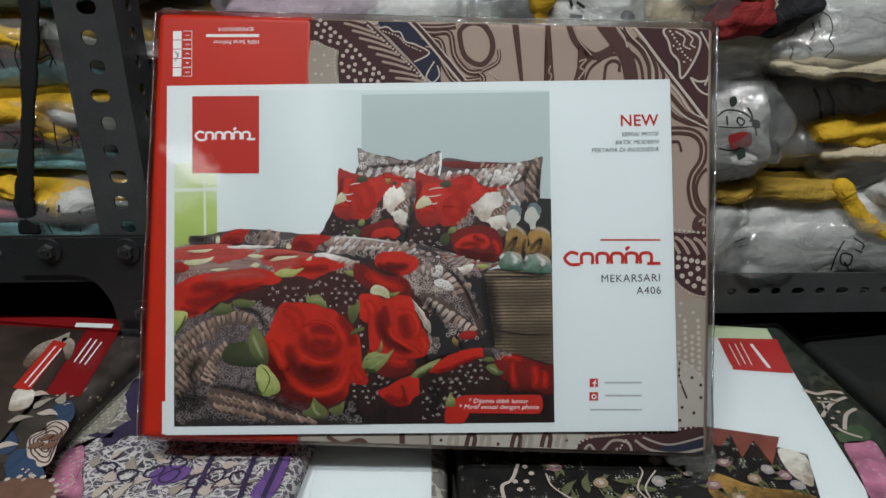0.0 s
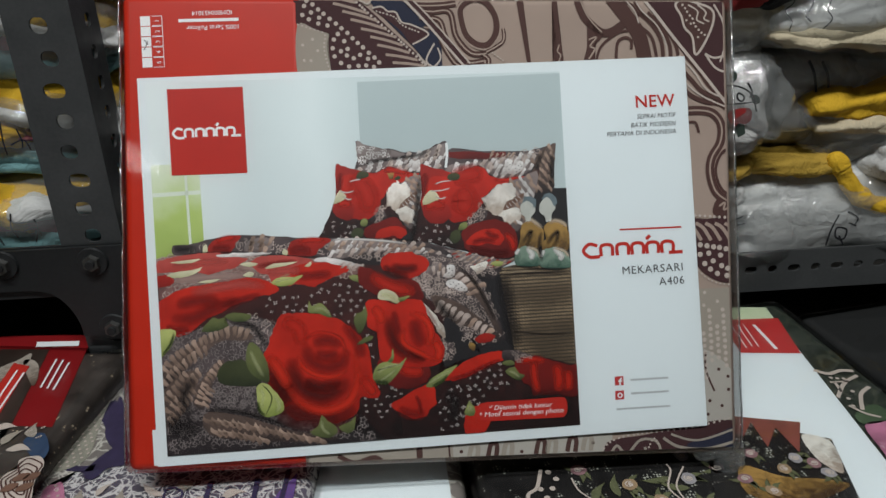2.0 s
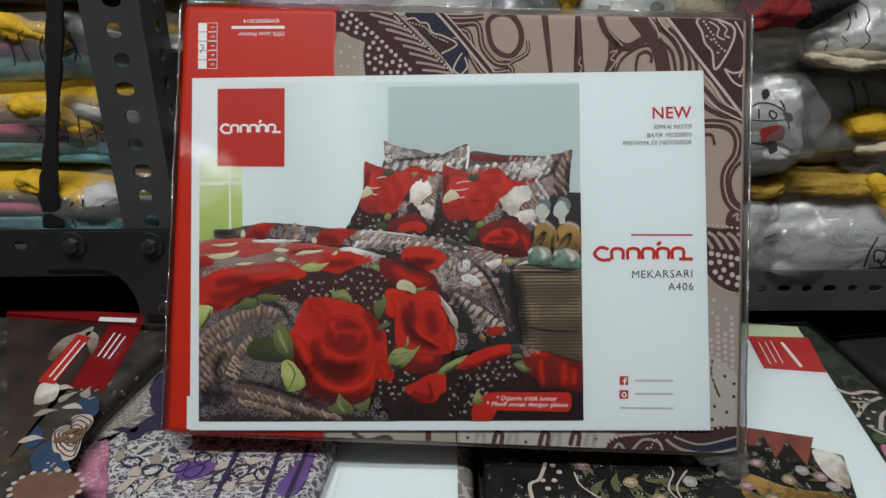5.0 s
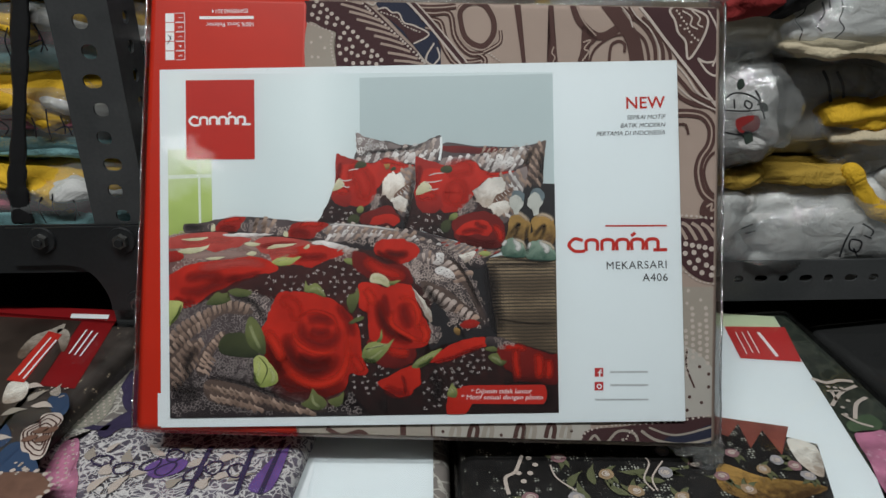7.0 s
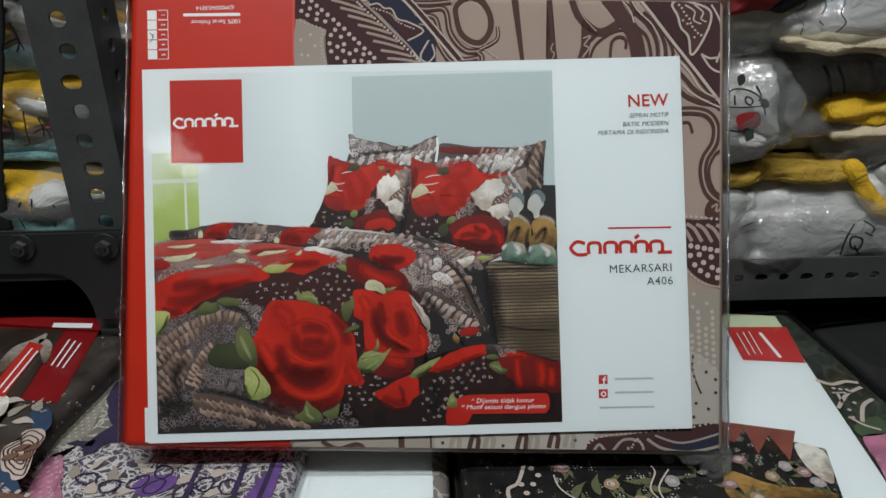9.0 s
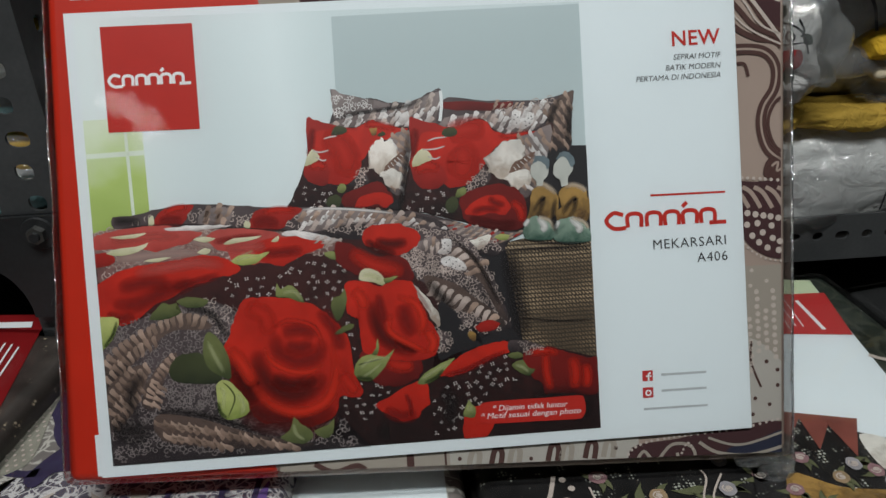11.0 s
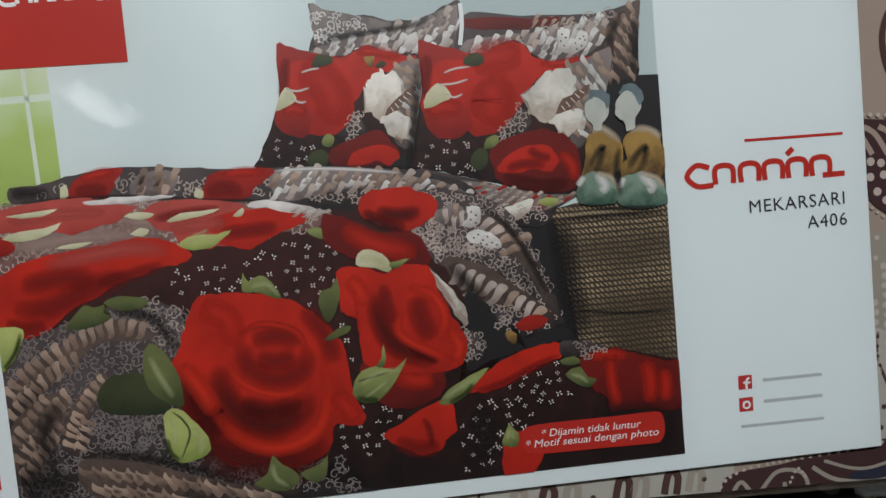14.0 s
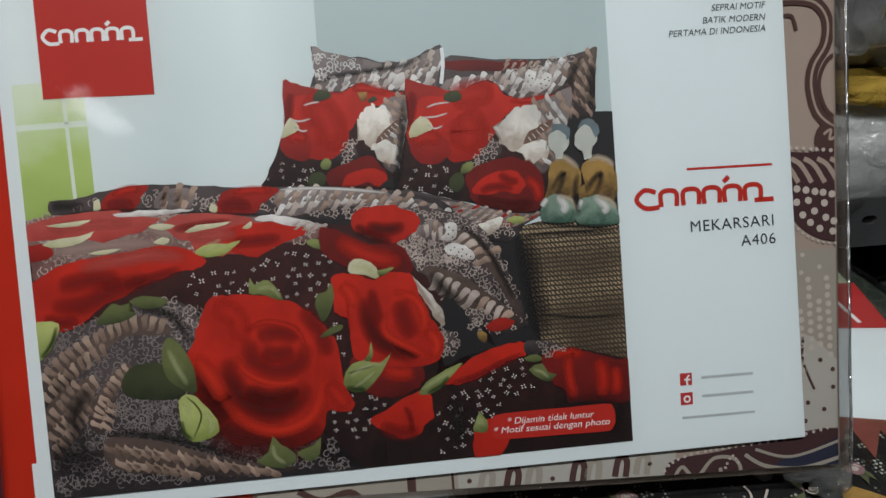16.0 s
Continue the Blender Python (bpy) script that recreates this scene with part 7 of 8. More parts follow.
brush([([(-73.6, -49.1), (-70.9, -55.6), (-63.5, -60.6), (-54.2, -61.9), (-46.7, -58.1)], 3.4), ([(-80.6, -64.5), (-73.2, -74.5), (-63.4, -79.4), (-53.9, -78.9), (-45.9, -74.0), (-42.0, -62.8), (-43.3, -49.3)], 6.5), ([(-89.2, -48.4), (-83.6, -56.6), (-79.0, -66.6)], 8)], tone_hot)
brush([([(-69.1, -41.0), (-61.4, -37.9), (-50.5, -41.9), (-46.8, -52.7)], 3), ([(-40.2, -63.0), (-35.9, -69.3), (-33.4, -73.4)], 8), ([(-81.0, -30.4), (-72.3, -35.0), (-71.3, -44.5)], 10)], tone_red)

# lower petals and roses at the right
lay("printed_rose", [(-25.3, -79.4), (-19.3, -76.1), (-10.0, -71.3), (-2.3, -70.0), (-0.7, -76.6), (-0.4, -80.9), (-3.9, -82.9), (-6.2, -86.6), (-12.5, -87.5), (-18.1, -84.9)], rose_base, 4)
brush([([(-21.6, -81.5), (-14.2, -85.3), (-6.4, -85.2)], 7), ([(-11.4, -74.8), (-9.5, -80.0), (-9.2, -85.9)], 3)], tone_mid)
lay("printed_rose", [(0.5, -66.2), (7.9, -63.8), (15.1, -59.3), (23.2, -56.2), (31.2, -54.3), (36.4, -54.2), (39.0, -56.6), (37.6, -59.4), (30.7, -60.9), (24.6, -64.0), (14.5, -67.8), (7.5, -68.7)], rose_base, 4)
brush([([(6.6, -68.0), (16.5, -66.3), (26.7, -62.2), (36.8, -58.6)], 3.5)], tone_mid)
lay("printed_rose", [(43.9, -60.5), (48.8, -58.4), (55.2, -58.3), (64.7, -61.4), (73.6, -64.3), (78.6, -65.6), (78.0, -80.7), (69.5, -81.0), (57.4, -79.7), (53.0, -80.0), (51.7, -74.7), (48.2, -72.4), (44.3, -66.4)], rose_deep, 4)
brush([([(54.3, -60.1), (54.1, -69.0), (55.9, -78.7)], 5), ([(66.1, -63.5), (67.7, -70.4), (66.8, -78.7)], 7), ([(72.4, -66.9), (73.0, -73.0), (72.1, -78.5)], 6), ([(47.0, -60.8), (52.7, -59.8), (60.6, -61.4)], 5)], tone_red)
lay("printed_sheet", [(37.1, -54.7), (43.1, -54.1), (51.3, -56.5), (54.8, -58.4), (48.8, -58.6), (42.7, -60.3), (37.6, -59.0)], vine, 3)
scrolls([(36.8, -54.2), (47.1, -54.5), (54.8, -58.2), (44.7, -60.5)], 3.0, 35, bright_motif, 0.3)
lay("printed_rose", [(14.6, -98.1), (14.3, -90.5), (18.2, -84.0), (25.1, -83.8), (28.5, -92.1), (24.9, -97.6), (20.1, -98.7)], rose_base, 3)
brush([([(-26.4, -91.8), (-10.9, -92.6), (4.4, -96.3)], 12), ([(44.9, -85.9), (59.1, -84.5), (75.1, -89.2)], 16), ([(28.1, -98.0), (48.2, -97.3), (72.5, -97.0)], 10), ([(6.2, -73.8), (9.5, -82.0), (6.8, -91.6)], 9)], tone_black)

# leaves and buds
leaf([(-116.7, -57.2), (-113.4, -51.2), (-106.7, -49.4), (-100.2, -50.7), (-96.1, -57.1), (-93.1, -63.2), (-100.5, -64.1), (-109.9, -63.0), (-115.1, -61.2)], leaf_dark)
leaf([(-100.8, -49.5), (-99.6, -42.1), (-96.7, -40.9), (-92.1, -45.8), (-89.6, -52.5), (-89.0, -59.8), (-90.4, -62.7), (-96.4, -59.4), (-100.0, -55.2)], leaf_olive, [([(-98.5, -44.6), (-95.9, -51.5), (-92.1, -59.5)], 3)])
leaf([(-96.0, -65.1), (-93.4, -62.7), (-89.5, -63.9), (-87.2, -66.8), (-83.9, -71.0), (-81.9, -75.8), (-83.6, -79.5), (-88.5, -80.8), (-92.4, -81.0), (-95.8, -77.3), (-95.8, -70.8)], leaf_pale, [([(-94.4, -65.9), (-92.9, -68.9), (-94.0, -76.4)], 2.6), ([(-87.4, -69.5), (-84.6, -74.6), (-86.1, -79.2)], 3.0)], [([(-93.5, -63.5), (-89.8, -67.3), (-88.4, -72.2), (-92.4, -80.8)], 1.0), ([(-95.8, -72.4), (-95.2, -77.2), (-92.4, -80.4)], 2.4)])
leaf([(-148.9, -43.7), (-146.0, -32.3), (-142.2, -30.7), (-136.6, -31.9), (-137.8, -36.6), (-140.4, -41.6), (-144.2, -45.0), (-147.8, -46.9)], leaf_pale, [([(-143.8, -33.9), (-143.5, -39.5), (-146.0, -44.9)], 3)], [([(-137.6, -32.9), (-139.8, -38.9), (-144.8, -45.3)], 2.0)])
leaf([(-123.4, -33.2), (-119.3, -28.2), (-116.9, -26.2), (-114.1, -27.2), (-110.5, -26.4), (-111.1, -29.3), (-108.7, -30.7), (-114.8, -33.5)], leaf_olive)
leaf([(-110.8, -26.0), (-105.9, -24.3), (-97.0, -25.9), (-99.1, -29.0), (-106.4, -29.1)], leaf_olive)
leaf([(-66.6, -26.5), (-65.7, -20.2), (-64.5, -23.7), (-60.7, -21.8), (-57.1, -24.0), (-54.0, -30.3), (-58.7, -28.4), (-63.0, -27.0)], leaf_green, [([(-64.0, -25.4), (-58.3, -25.0), (-54.7, -29.5)], 2.4)])
leaf([(-34.0, -64.5), (-32.9, -60.0), (-29.9, -56.8), (-25.3, -55.9), (-19.6, -57.5), (-14.9, -54.1), (-17.4, -58.7), (-21.7, -64.0), (-25.9, -67.7), (-30.8, -67.7)], leaf_green, [([(-31.5, -62.0), (-25.5, -58.4), (-16.8, -57.8)], 2.6), ([(-30.3, -66.0), (-25.9, -63.6), (-21.4, -60.2)], 1.6)], [([(-33.3, -65.7), (-29.6, -66.9), (-25.5, -67.3)], 3), ([(-32.1, -60.4), (-27.5, -59.4), (-20.5, -58.1)], 1.0)])
leaf([(-25.3, -55.9), (-23.5, -53.2), (-22.4, -48.7), (-22.0, -53.4), (-23.0, -56.3)], leaf_green)
leaf([(-5.7, -70.6), (-2.0, -66.3), (3.0, -63.7), (8.3, -61.3), (12.3, -60.4), (7.2, -65.3), (3.0, -69.6), (-2.4, -71.3)], leaf_green, [([(-4.2, -69.6), (1.9, -65.9), (9.4, -62.4)], 2.4)], [([(-2.4, -70.9), (3.1, -68.6), (6.8, -65.1)], 2.4)])
leaf([(-28.8, -19.5), (-26.1, -16.7), (-22.0, -17.4), (-18.5, -20.2), (-17.0, -23.2), (-18.5, -24.8), (-22.5, -23.1), (-27.7, -22.0)], leaf_cream, [([(-27.5, -19.6), (-23.2, -20.0), (-19.0, -22.2)], 3.4)])
leaf([(-17.8, -21.6), (-15.1, -21.5), (-11.3, -21.2), (-14.5, -23.4), (-17.2, -23.9)], leaf_green)
leaf([(-42.4, -33.0), (-41.1, -28.9), (-37.7, -28.1), (-35.5, -24.9), (-35.2, -30.0), (-36.4, -35.1), (-39.0, -39.4), (-41.2, -38.0)], leaf_olive)
leaf([(-41.5, -45.6), (-37.4, -42.2), (-32.6, -41.5), (-33.7, -43.7), (-38.6, -45.2)], leaf_olive)
leaf([(-69.3, -90.8), (-64.5, -87.8), (-62.5, -81.9), (-59.8, -85.3), (-55.5, -88.5), (-54.7, -92.4), (-59.1, -94.5), (-64.7, -93.4)], leaf_olive, [([(-62.7, -84.7), (-62.0, -89.7), (-58.0, -93.0)], 2.4)])
leaf([(-54.0, -89.0), (-47.4, -86.7), (-44.5, -83.9), (-45.4, -90.8), (-49.4, -92.9)], leaf_olive)
leaf([(38.0, -65.4), (43.5, -63.4), (45.8, -67.2), (48.9, -68.1), (46.3, -71.0), (42.1, -69.3)], leaf_olive, [([(39.5, -65.5), (43.2, -66.7), (46.0, -69.4)], 2)])
leaf([(36.3, -60.5), (41.7, -59.5), (43.8, -62.0), (39.7, -62.6)], leaf_olive)
leaf([(14.5, -86.1), (17.5, -80.0), (18.5, -82.6), (20.4, -83.6), (19.8, -88.3), (15.3, -87.8)], leaf_green, [([(16.1, -85.7), (17.6, -83.3), (19.0, -86.1)], 2)])

# two carved figures on the basket, as plain shapes
for body, arm, legs, foot, head, hair in (
        ([(51.7, 12.5), (53.8, 15.3), (57.0, 16.6), (60.4, 14.4), (63.4, 11.5), (63.8, 5.7), (61.1, 0.6), (58.1, -3.0), (52.9, -3.3), (49.2, 0.0), (50.8, 6.2)], [(51.8, 3.3), (54.5, 7.6), (57.0, 10.1), (55.9, 6.0), (53.6, 0.8)], [(47.5, -2.1), (50.1, 1.1), (54.1, 1.9), (59.5, -0.4), (61.5, -5.2), (59.7, -8.9), (48.3, -7.9)], [(46.9, -4.9), (50.6, -2.8), (55.2, -4.7), (56.1, -9.0), (48.2, -8.7)], [(51.9, 21.2), (52.5, 25.3), (55.0, 27.4), (58.9, 26.3), (60.2, 22.5), (58.0, 18.4), (57.0, 16.2), (54.6, 16.0), (54.0, 18.4)], [(52.1, 25.0), (53.5, 28.6), (57.1, 29.5), (60.9, 27.3), (61.4, 23.1), (59.7, 21.0), (58.4, 24.5), (55.4, 26.6)]),
        ([(63.8, 10.7), (66.8, 14.3), (70.8, 15.5), (75.5, 13.6), (78.0, 9.2), (78.1, 1.9), (75.2, -2.9), (68.3, -4.2), (63.7, -1.9), (62.5, 3.2), (66.3, 6.7)], [(65.6, 2.1), (67.8, 5.8), (71.6, 9.0), (70.9, 4.4), (67.8, -0.3)], [(61.6, -4.3), (63.8, -0.4), (68.7, 0.7), (74.9, -1.7), (77.8, -6.2), (77.5, -10.8), (62.4, -10.3)], [(61.0, -7.1), (65.2, -4.4), (71.4, -6.0), (73.9, -10.9), (62.7, -11.1)], [(62.4, 20.8), (63.2, 25.7), (66.1, 28.1), (70.0, 27.0), (71.3, 22.8), (69.0, 18.4), (68.4, 15.3), (65.6, 15.2), (65.0, 17.9)], [(62.8, 26.1), (64.6, 29.7), (68.6, 30.6), (72.0, 28.0), (72.9, 23.4), (70.8, 20.9), (69.8, 24.8), (66.5, 27.7)])):
    lay("printed_figure", body, ink_ochre, 4)
    brush([(arm, 3.2)], tone_black)
    brush([(body[1:5], 3.0)], tone_cream)
    lay("printed_figure", legs, ink_teal, 4)
    brush([([legs[2], ((legs[2][0] + legs[5][0]) / 2, (legs[2][1] + legs[5][1]) / 2 + 1.0), foot[2]], 4.0), ([legs[1], legs[0]], 2.5)], tone_pale)
    brush([(legs[2:5], 2.5)], tone_cream)
    lay("printed_figure", head, ink_skin, 4)
    lay("printed_figure", [(q[0] + 0.15 * (hair[2][0] - q[0]), q[1] + 0.22 * (hair[2][1] - q[1])) for q in hair], ink_hair, 4)
brush([([(62.9, 9.7), (61.2, 2.5), (62.2, -7.2)], 3), ([(48.3, -8.3), (62.0, -10.7), (77.5, -11.6)], 2)], tone_black)

# red badge with two lines
LEVEL[0] += 0.3
lay("printed_badge", [(23.7, -82.0), (33.2, -81.5), (53.2, -81.7), (67.8, -81.6), (70.6, -82.7), (71.4, -85.8), (71.2, -89.6), (69.6, -92.1), (66.7, -92.7), (48.5, -92.3), (26.5, -91.9), (22.2, -90.6), (21.5, -87.7), (21.7, -84.2)], ink_red, 2, "red rounded badge", rough=0)
LINE = -0.00002 - 0.00003 * (LEVEL[0] + 0.3)
for body, a, b in (("* Dijamin tidak luntur", [(27.9, -86.1)][0], [(63.0, -86.5)][0]), ("* Motif sesuai dengan photo", [(22.3, -89.4)][0], [(69.1, -90.0)][0])):
    text = writing("badge_text", body, 2.7, 0, 0, 0, ink_white, card, shear=0.2)
    wide = max(v.co.x for v in text.data.vertices) * 1000
    text.data.transform(Matrix.Translation((a[0] * 0.001, LINE, a[1] * 0.001)) @ pose(0, 0, 0, 0, -math.degrees(math.atan2(b[1] - a[1], b[0] - a[0])), 0) @ Matrix.Diagonal((math.dist(a, b) / wide, 1, 1, 1)))


# brand marks as plain shapes: a run of rounded loops and bars
def brand_mark(x0, x1, z0, z1, mat, layer, name):
    w, h = x1 - x0, z1 - z0
    lw = h * 0.17
    lines = [(curve_points([(x0 + w * 0.15, z0 + h * 0.62), (x0 + w * 0.07, z0 + h * 0.72), (x0 + w * 0.01, z0 + h * 0.4), (x0 + w * 0.07, z0 + h * 0.08), (x0 + w * 0.17, z0 + h * 0.08)], 3, False), lw)]
    for k, c in enumerate((0.24, 0.40, 0.55, 0.70, 0.85)):
        cx, r = x0 + w * c, w * 0.055
        lines.append(([(cx - r, z0 + lw / 2), (cx - r, z0 + h * 0.55), (cx, z0 + h * 0.66), (cx + r, z0 + h * 0.55), (cx + r, z0 + lw / 2)], lw))
    lines.append(([(x0 + w * 0.86, z0 + lw / 2), (x0 + w, z0 + lw / 2)], lw))
    lines.append(([(x0 + w * 0.64, z0 + h * 0.82), (x0 + w * 0.68, z0 + h)], lw))
    ink(lines, layer, mat, name)


LOGO = [(-134.7, 96.9), (-94.7, 96.7), (-94.7, 50.2), (-134.5, 50.7)]
art("brand_square", LOGO, ink_red, 6, "red brand square")
(ax, az), (bx_, bz_) = ([(-132.9, 70.0), (-97.0, 77.7)])
brand_mark(ax, bx_, az, bz_, ink_white, 8, "brand_mark")
(ax, az), (bx_, bz_) = ([(85.2, -6.7), (141.9, 4.3)])
brand_mark(ax, bx_, az, bz_, ink_red, 4, "brand_mark")
ink([([(106.8, 8.4), (142.0, 8.0)], 0.95)], 4, ink_red, "red_rule")


def line_of(body, height, spot, mat, align="RIGHT", shear=0.0, spread=1.0, width=1.0, name="card_text", bold=0.0):
    writing(name, body, height, spot[0], spot[1], -0.0002, mat, card, align, 0.4, shear, spread, width, bold=bold)


line_of("NEW", 7.0, [(142.5, 76.0)][0], ink_red, spread=1.05, bold=0.02)
line_of("SEPRAI MOTIF", 2.6, [(142.4, 69.7)][0], ink_grey, shear=0.22)
line_of("BATIK MODERN", 2.6, [(142.3, 65.0)][0], ink_grey, shear=0.22)
line_of("PERTAMA DI INDONESIA", 2.6, [(142.2, 60.6)][0], ink_grey, shear=0.22)
line_of("MEKARSARI", 4.6, [(141.8, -16.3)][0], ink_grey, spread=1.1)
line_of("A406", 4.6, [(142.0, -23.6)][0], ink_grey, spread=1.1)
# small icons and unread lines
art("icon", [(99.0, -72.7), (103.9, -72.7), (103.8, -77.7), (98.9, -77.6)], maroon_ink, 4)
ink([([(101.8, -77.6), (101.9, -74.7), (102.9, -73.7)], 0.8), ([(100.6, -75.3), (103.2, -75.4)], 0.7)], 6, ink_white, "icon_mark")
art("icon", [(98.8, -80.6), (103.8, -80.6), (103.7, -85.5), (98.7, -85.5)], maroon_ink, 4)
art("icon_mark", blob(*[(101.4, -83.2)][0], 1.5, 1.5, 0, 1, 0), ink_white, 6)
art("icon_mark", blob(*[(101.4, -83.2)][0], 0.8, 0.8, 0, 1, 0), maroon_ink, 8)
ink([([(107.8, -75.1), (129.3, -75.3)], 1.1)], 4, mottled("pale_grey_ink", (0.44, 0.46, 0.47), 0.5, 400, 0.2), "line_bar")
ink([([(107.7, -82.6), (129.1, -82.8)], 1.1)], 4, bpy.data.materials["pale_grey_ink"], "line_bar")
ink([([(99.0, -90.7), (129.2, -91.0)], 1.0)], 4, bpy.data.materials["pale_grey_ink"], "line_bar")



# ---- batik figures on the folded cloth of the upright pack ----
CLOTH = FRONT - 0.0004
EDGE = [tuple(v) for v in [(1000 * (SKEW @ Vector((x, 0, z))).x, 1000 * (SKEW @ Vector((x, 0, z))).z) for x, z in ((-0.162, -0.1258), (0.1635, -0.1258), (0.1635, 0.1255), (-0.162, 0.1255))]]


def stain(name, outline, mat, k=0):
    return part(name, flat(clipped(outline, EDGE) or outline, CLOTH - 0.00006 * k), mat, linen)


def wax(lines, mat, k, name="batik_line"):
    return part(name, ribbons(lines, CLOTH - 0.00006 * k, 0.001, EDGE), mat, linen)


def wax_dots(spots, r, mat=None, k=4, name="batik_dots"):
    spots = [s for s in spots if inside(s[0], s[1], EDGE)]
    ob = part(name, dots(spots, r, CLOTH - 0.00006 * k), mat or cream, linen)
    ob["kind"] = "stuff"
    return ob


def along(path, step):
    """Evenly spaced spots on a smooth path."""
    p = curve_points(path, 16, False)
    out, run = [p[0]], 0.0
    for a, b in zip(p, p[1:]):
        run += math.hypot(b[0] - a[0], b[1] - a[1])
        if run >= step:
            out.append(b)
            run = 0.0
    return out


# upper edge beside the red cover
stain("batik_patch", curve_points([(-64.1, 147.2), (-47.8, 146.5), (-32.0, 143.1), (-11.6, 123.2), (6.3, 102.2), (-17.8, 98.9), (-45.6, 99.3), (-48.5, 113.9), (-46.7, 123.7), (-52.7, 126.0), (-64.2, 129.4)], 5), maroon, 1)
stain("batik_patch", curve_points([(-64.2, 129.4), (-53.9, 126.5), (-47.4, 123.7), (-48.9, 117.6), (-48.0, 99.3), (-64.3, 99.5)], 4), tan, 2)
wax_dots([(-58.4, 142.8), (-59.9, 140.0), (-55.3, 140.7), (-52.4, 137.8), (-61.1, 135.1), (-56.3, 136.3), (-49.6, 135.3), (-57.7, 132.6), (-52.1, 133.3), (-46.4, 132.5), (-52.7, 130.1), (-47.8, 128.8), (-43.2, 129.7), (-40.3, 127.0), (-42.4, 123.9), (-37.2, 124.4), (-44.8, 121.0), (-39.2, 119.9), (-34.6, 121.3), (-45.7, 116.3), (-41.3, 114.4), (-37.6, 115.6), (-31.9, 118.6), (-29.2, 116.1), (-44.9, 111.8), (-38.2, 112.0), (-34.6, 110.3), (-31.0, 112.1), (-26.2, 113.0), (-23.2, 110.2), (-26.8, 109.7), (-41.6, 108.0), (-37.3, 105.9), (-32.2, 106.0), (-28.0, 106.1), (-23.8, 105.1), (-20.8, 107.5)], 1.25)
wax_dots(along([(-63.8, 130.0), (-56.3, 127.2), (-49.7, 124.3), (-50.3, 117.6), (-49.7, 111.5), (-47.9, 104.2)], 2.0), 0.55)
wax_dots([(-56.3, 121.6), (-61.8, 118.7), (-61.4, 110.2), (-57.8, 109.9), (-53.9, 115.2)], 0.9)
FEATHER = [(-49.6, 144.8), (-44.2, 141.0), (-39.3, 136.4), (-35.1, 131.8), (-29.7, 126.5), (-24.9, 121.9), (-21.3, 117.2), (-17.1, 111.7), (-13.5, 107.1)]
TIPS = [(-32.0, 140.9), (-25.4, 134.6), (-20.6, 130.4), (-15.5, 125.5), (-11.0, 121.0), (-7.4, 116.4), (-3.9, 112.1), (0.3, 107.9), (3.9, 104.5)]
wax([([a, ((a[0] + b[0]) / 2, (a[1] + b[1]) / 2 + 0.4), b], 1.5) for a, b in zip(FEATHER, TIPS)], beige, 4)
wax_dots(along([(-34.4, 144.3), (-26.0, 135.6), (-16.4, 126.3), (-6.8, 117.0), (5.1, 104.1)], 1.7), 0.75)
stain("batik_patch", [(-26.6, 144.7), (-9.0, 144.5), (13.9, 118.6), (13.7, 97.3), (7.5, 103.4), (-2.0, 115.8), (-20.0, 135.5)], navy, 2)
stain("batik_patch", curve_points([(-23.0, 137.4), (-18.1, 138.2), (-14.5, 135.5), (-10.3, 134.8), (-7.3, 129.3), (-1.3, 127.3), (7.1, 122.0), (-2.0, 116.7), (-8.0, 124.4), (-16.4, 131.8)], 5), maroon, 3)
wax([([(-23.0, 137.4), (-18.1, 138.2), (-14.5, 135.5), (-10.3, 134.8), (-7.3, 129.3), (-1.3, 127.3), (7.1, 122.0), (-2.0, 116.7)], 0.9), ([(-33.2, 144.6), (-29.6, 142.4), (-25.4, 139.9), (-22.4, 142.9), (-17.5, 143.1)], 0.9)], cream, 4)
wax_dots(along([(-20.6, 135.6), (-11.5, 132.4), (-6.8, 127.4), (2.9, 123.0)], 1.5), 0.55)
wax([([(0.4, 111.5), (5.1, 104.7)], 1.0), ([(10.0, 116.8), (5.1, 107.1), (12.3, 102.2)], 1.0), ([(11.8, 114.3), (13.0, 108.2), (8.7, 103.4)], 0.9)], cream, 4)
wax([([(-7.8, 144.4), (3.0, 132.2), (13.9, 118.6), (24.4, 105.4), (30.3, 98.3)], 1.3)], cream, 5)
wax([([(-6.0, 144.7), (4.8, 132.5), (15.7, 118.9), (26.8, 105.0)], 2.6)], maroon, 4)
wax([([(-3.9, 144.9), (6.8, 133.0), (17.9, 119.4), (29.2, 105.0)], 0.8)], cream, 5)
# nested outlines round an oval, wedges and tendrils along the top
wax([([(25.4, 136.1), (31.5, 140.7), (39.4, 139.4), (44.9, 131.0), (44.8, 121.2), (39.9, 114.9), (33.9, 115.0), (27.9, 120.0), (25.4, 128.2)], 4.0, True)], brown, 1)
wax([([(24.0, 136.2), (31.3, 142.2), (40.6, 140.8), (46.6, 131.2), (46.7, 121.0), (40.8, 113.2), (33.1, 113.3), (26.5, 119.0), (23.9, 127.9)], 1.0, True)], beige, 2)
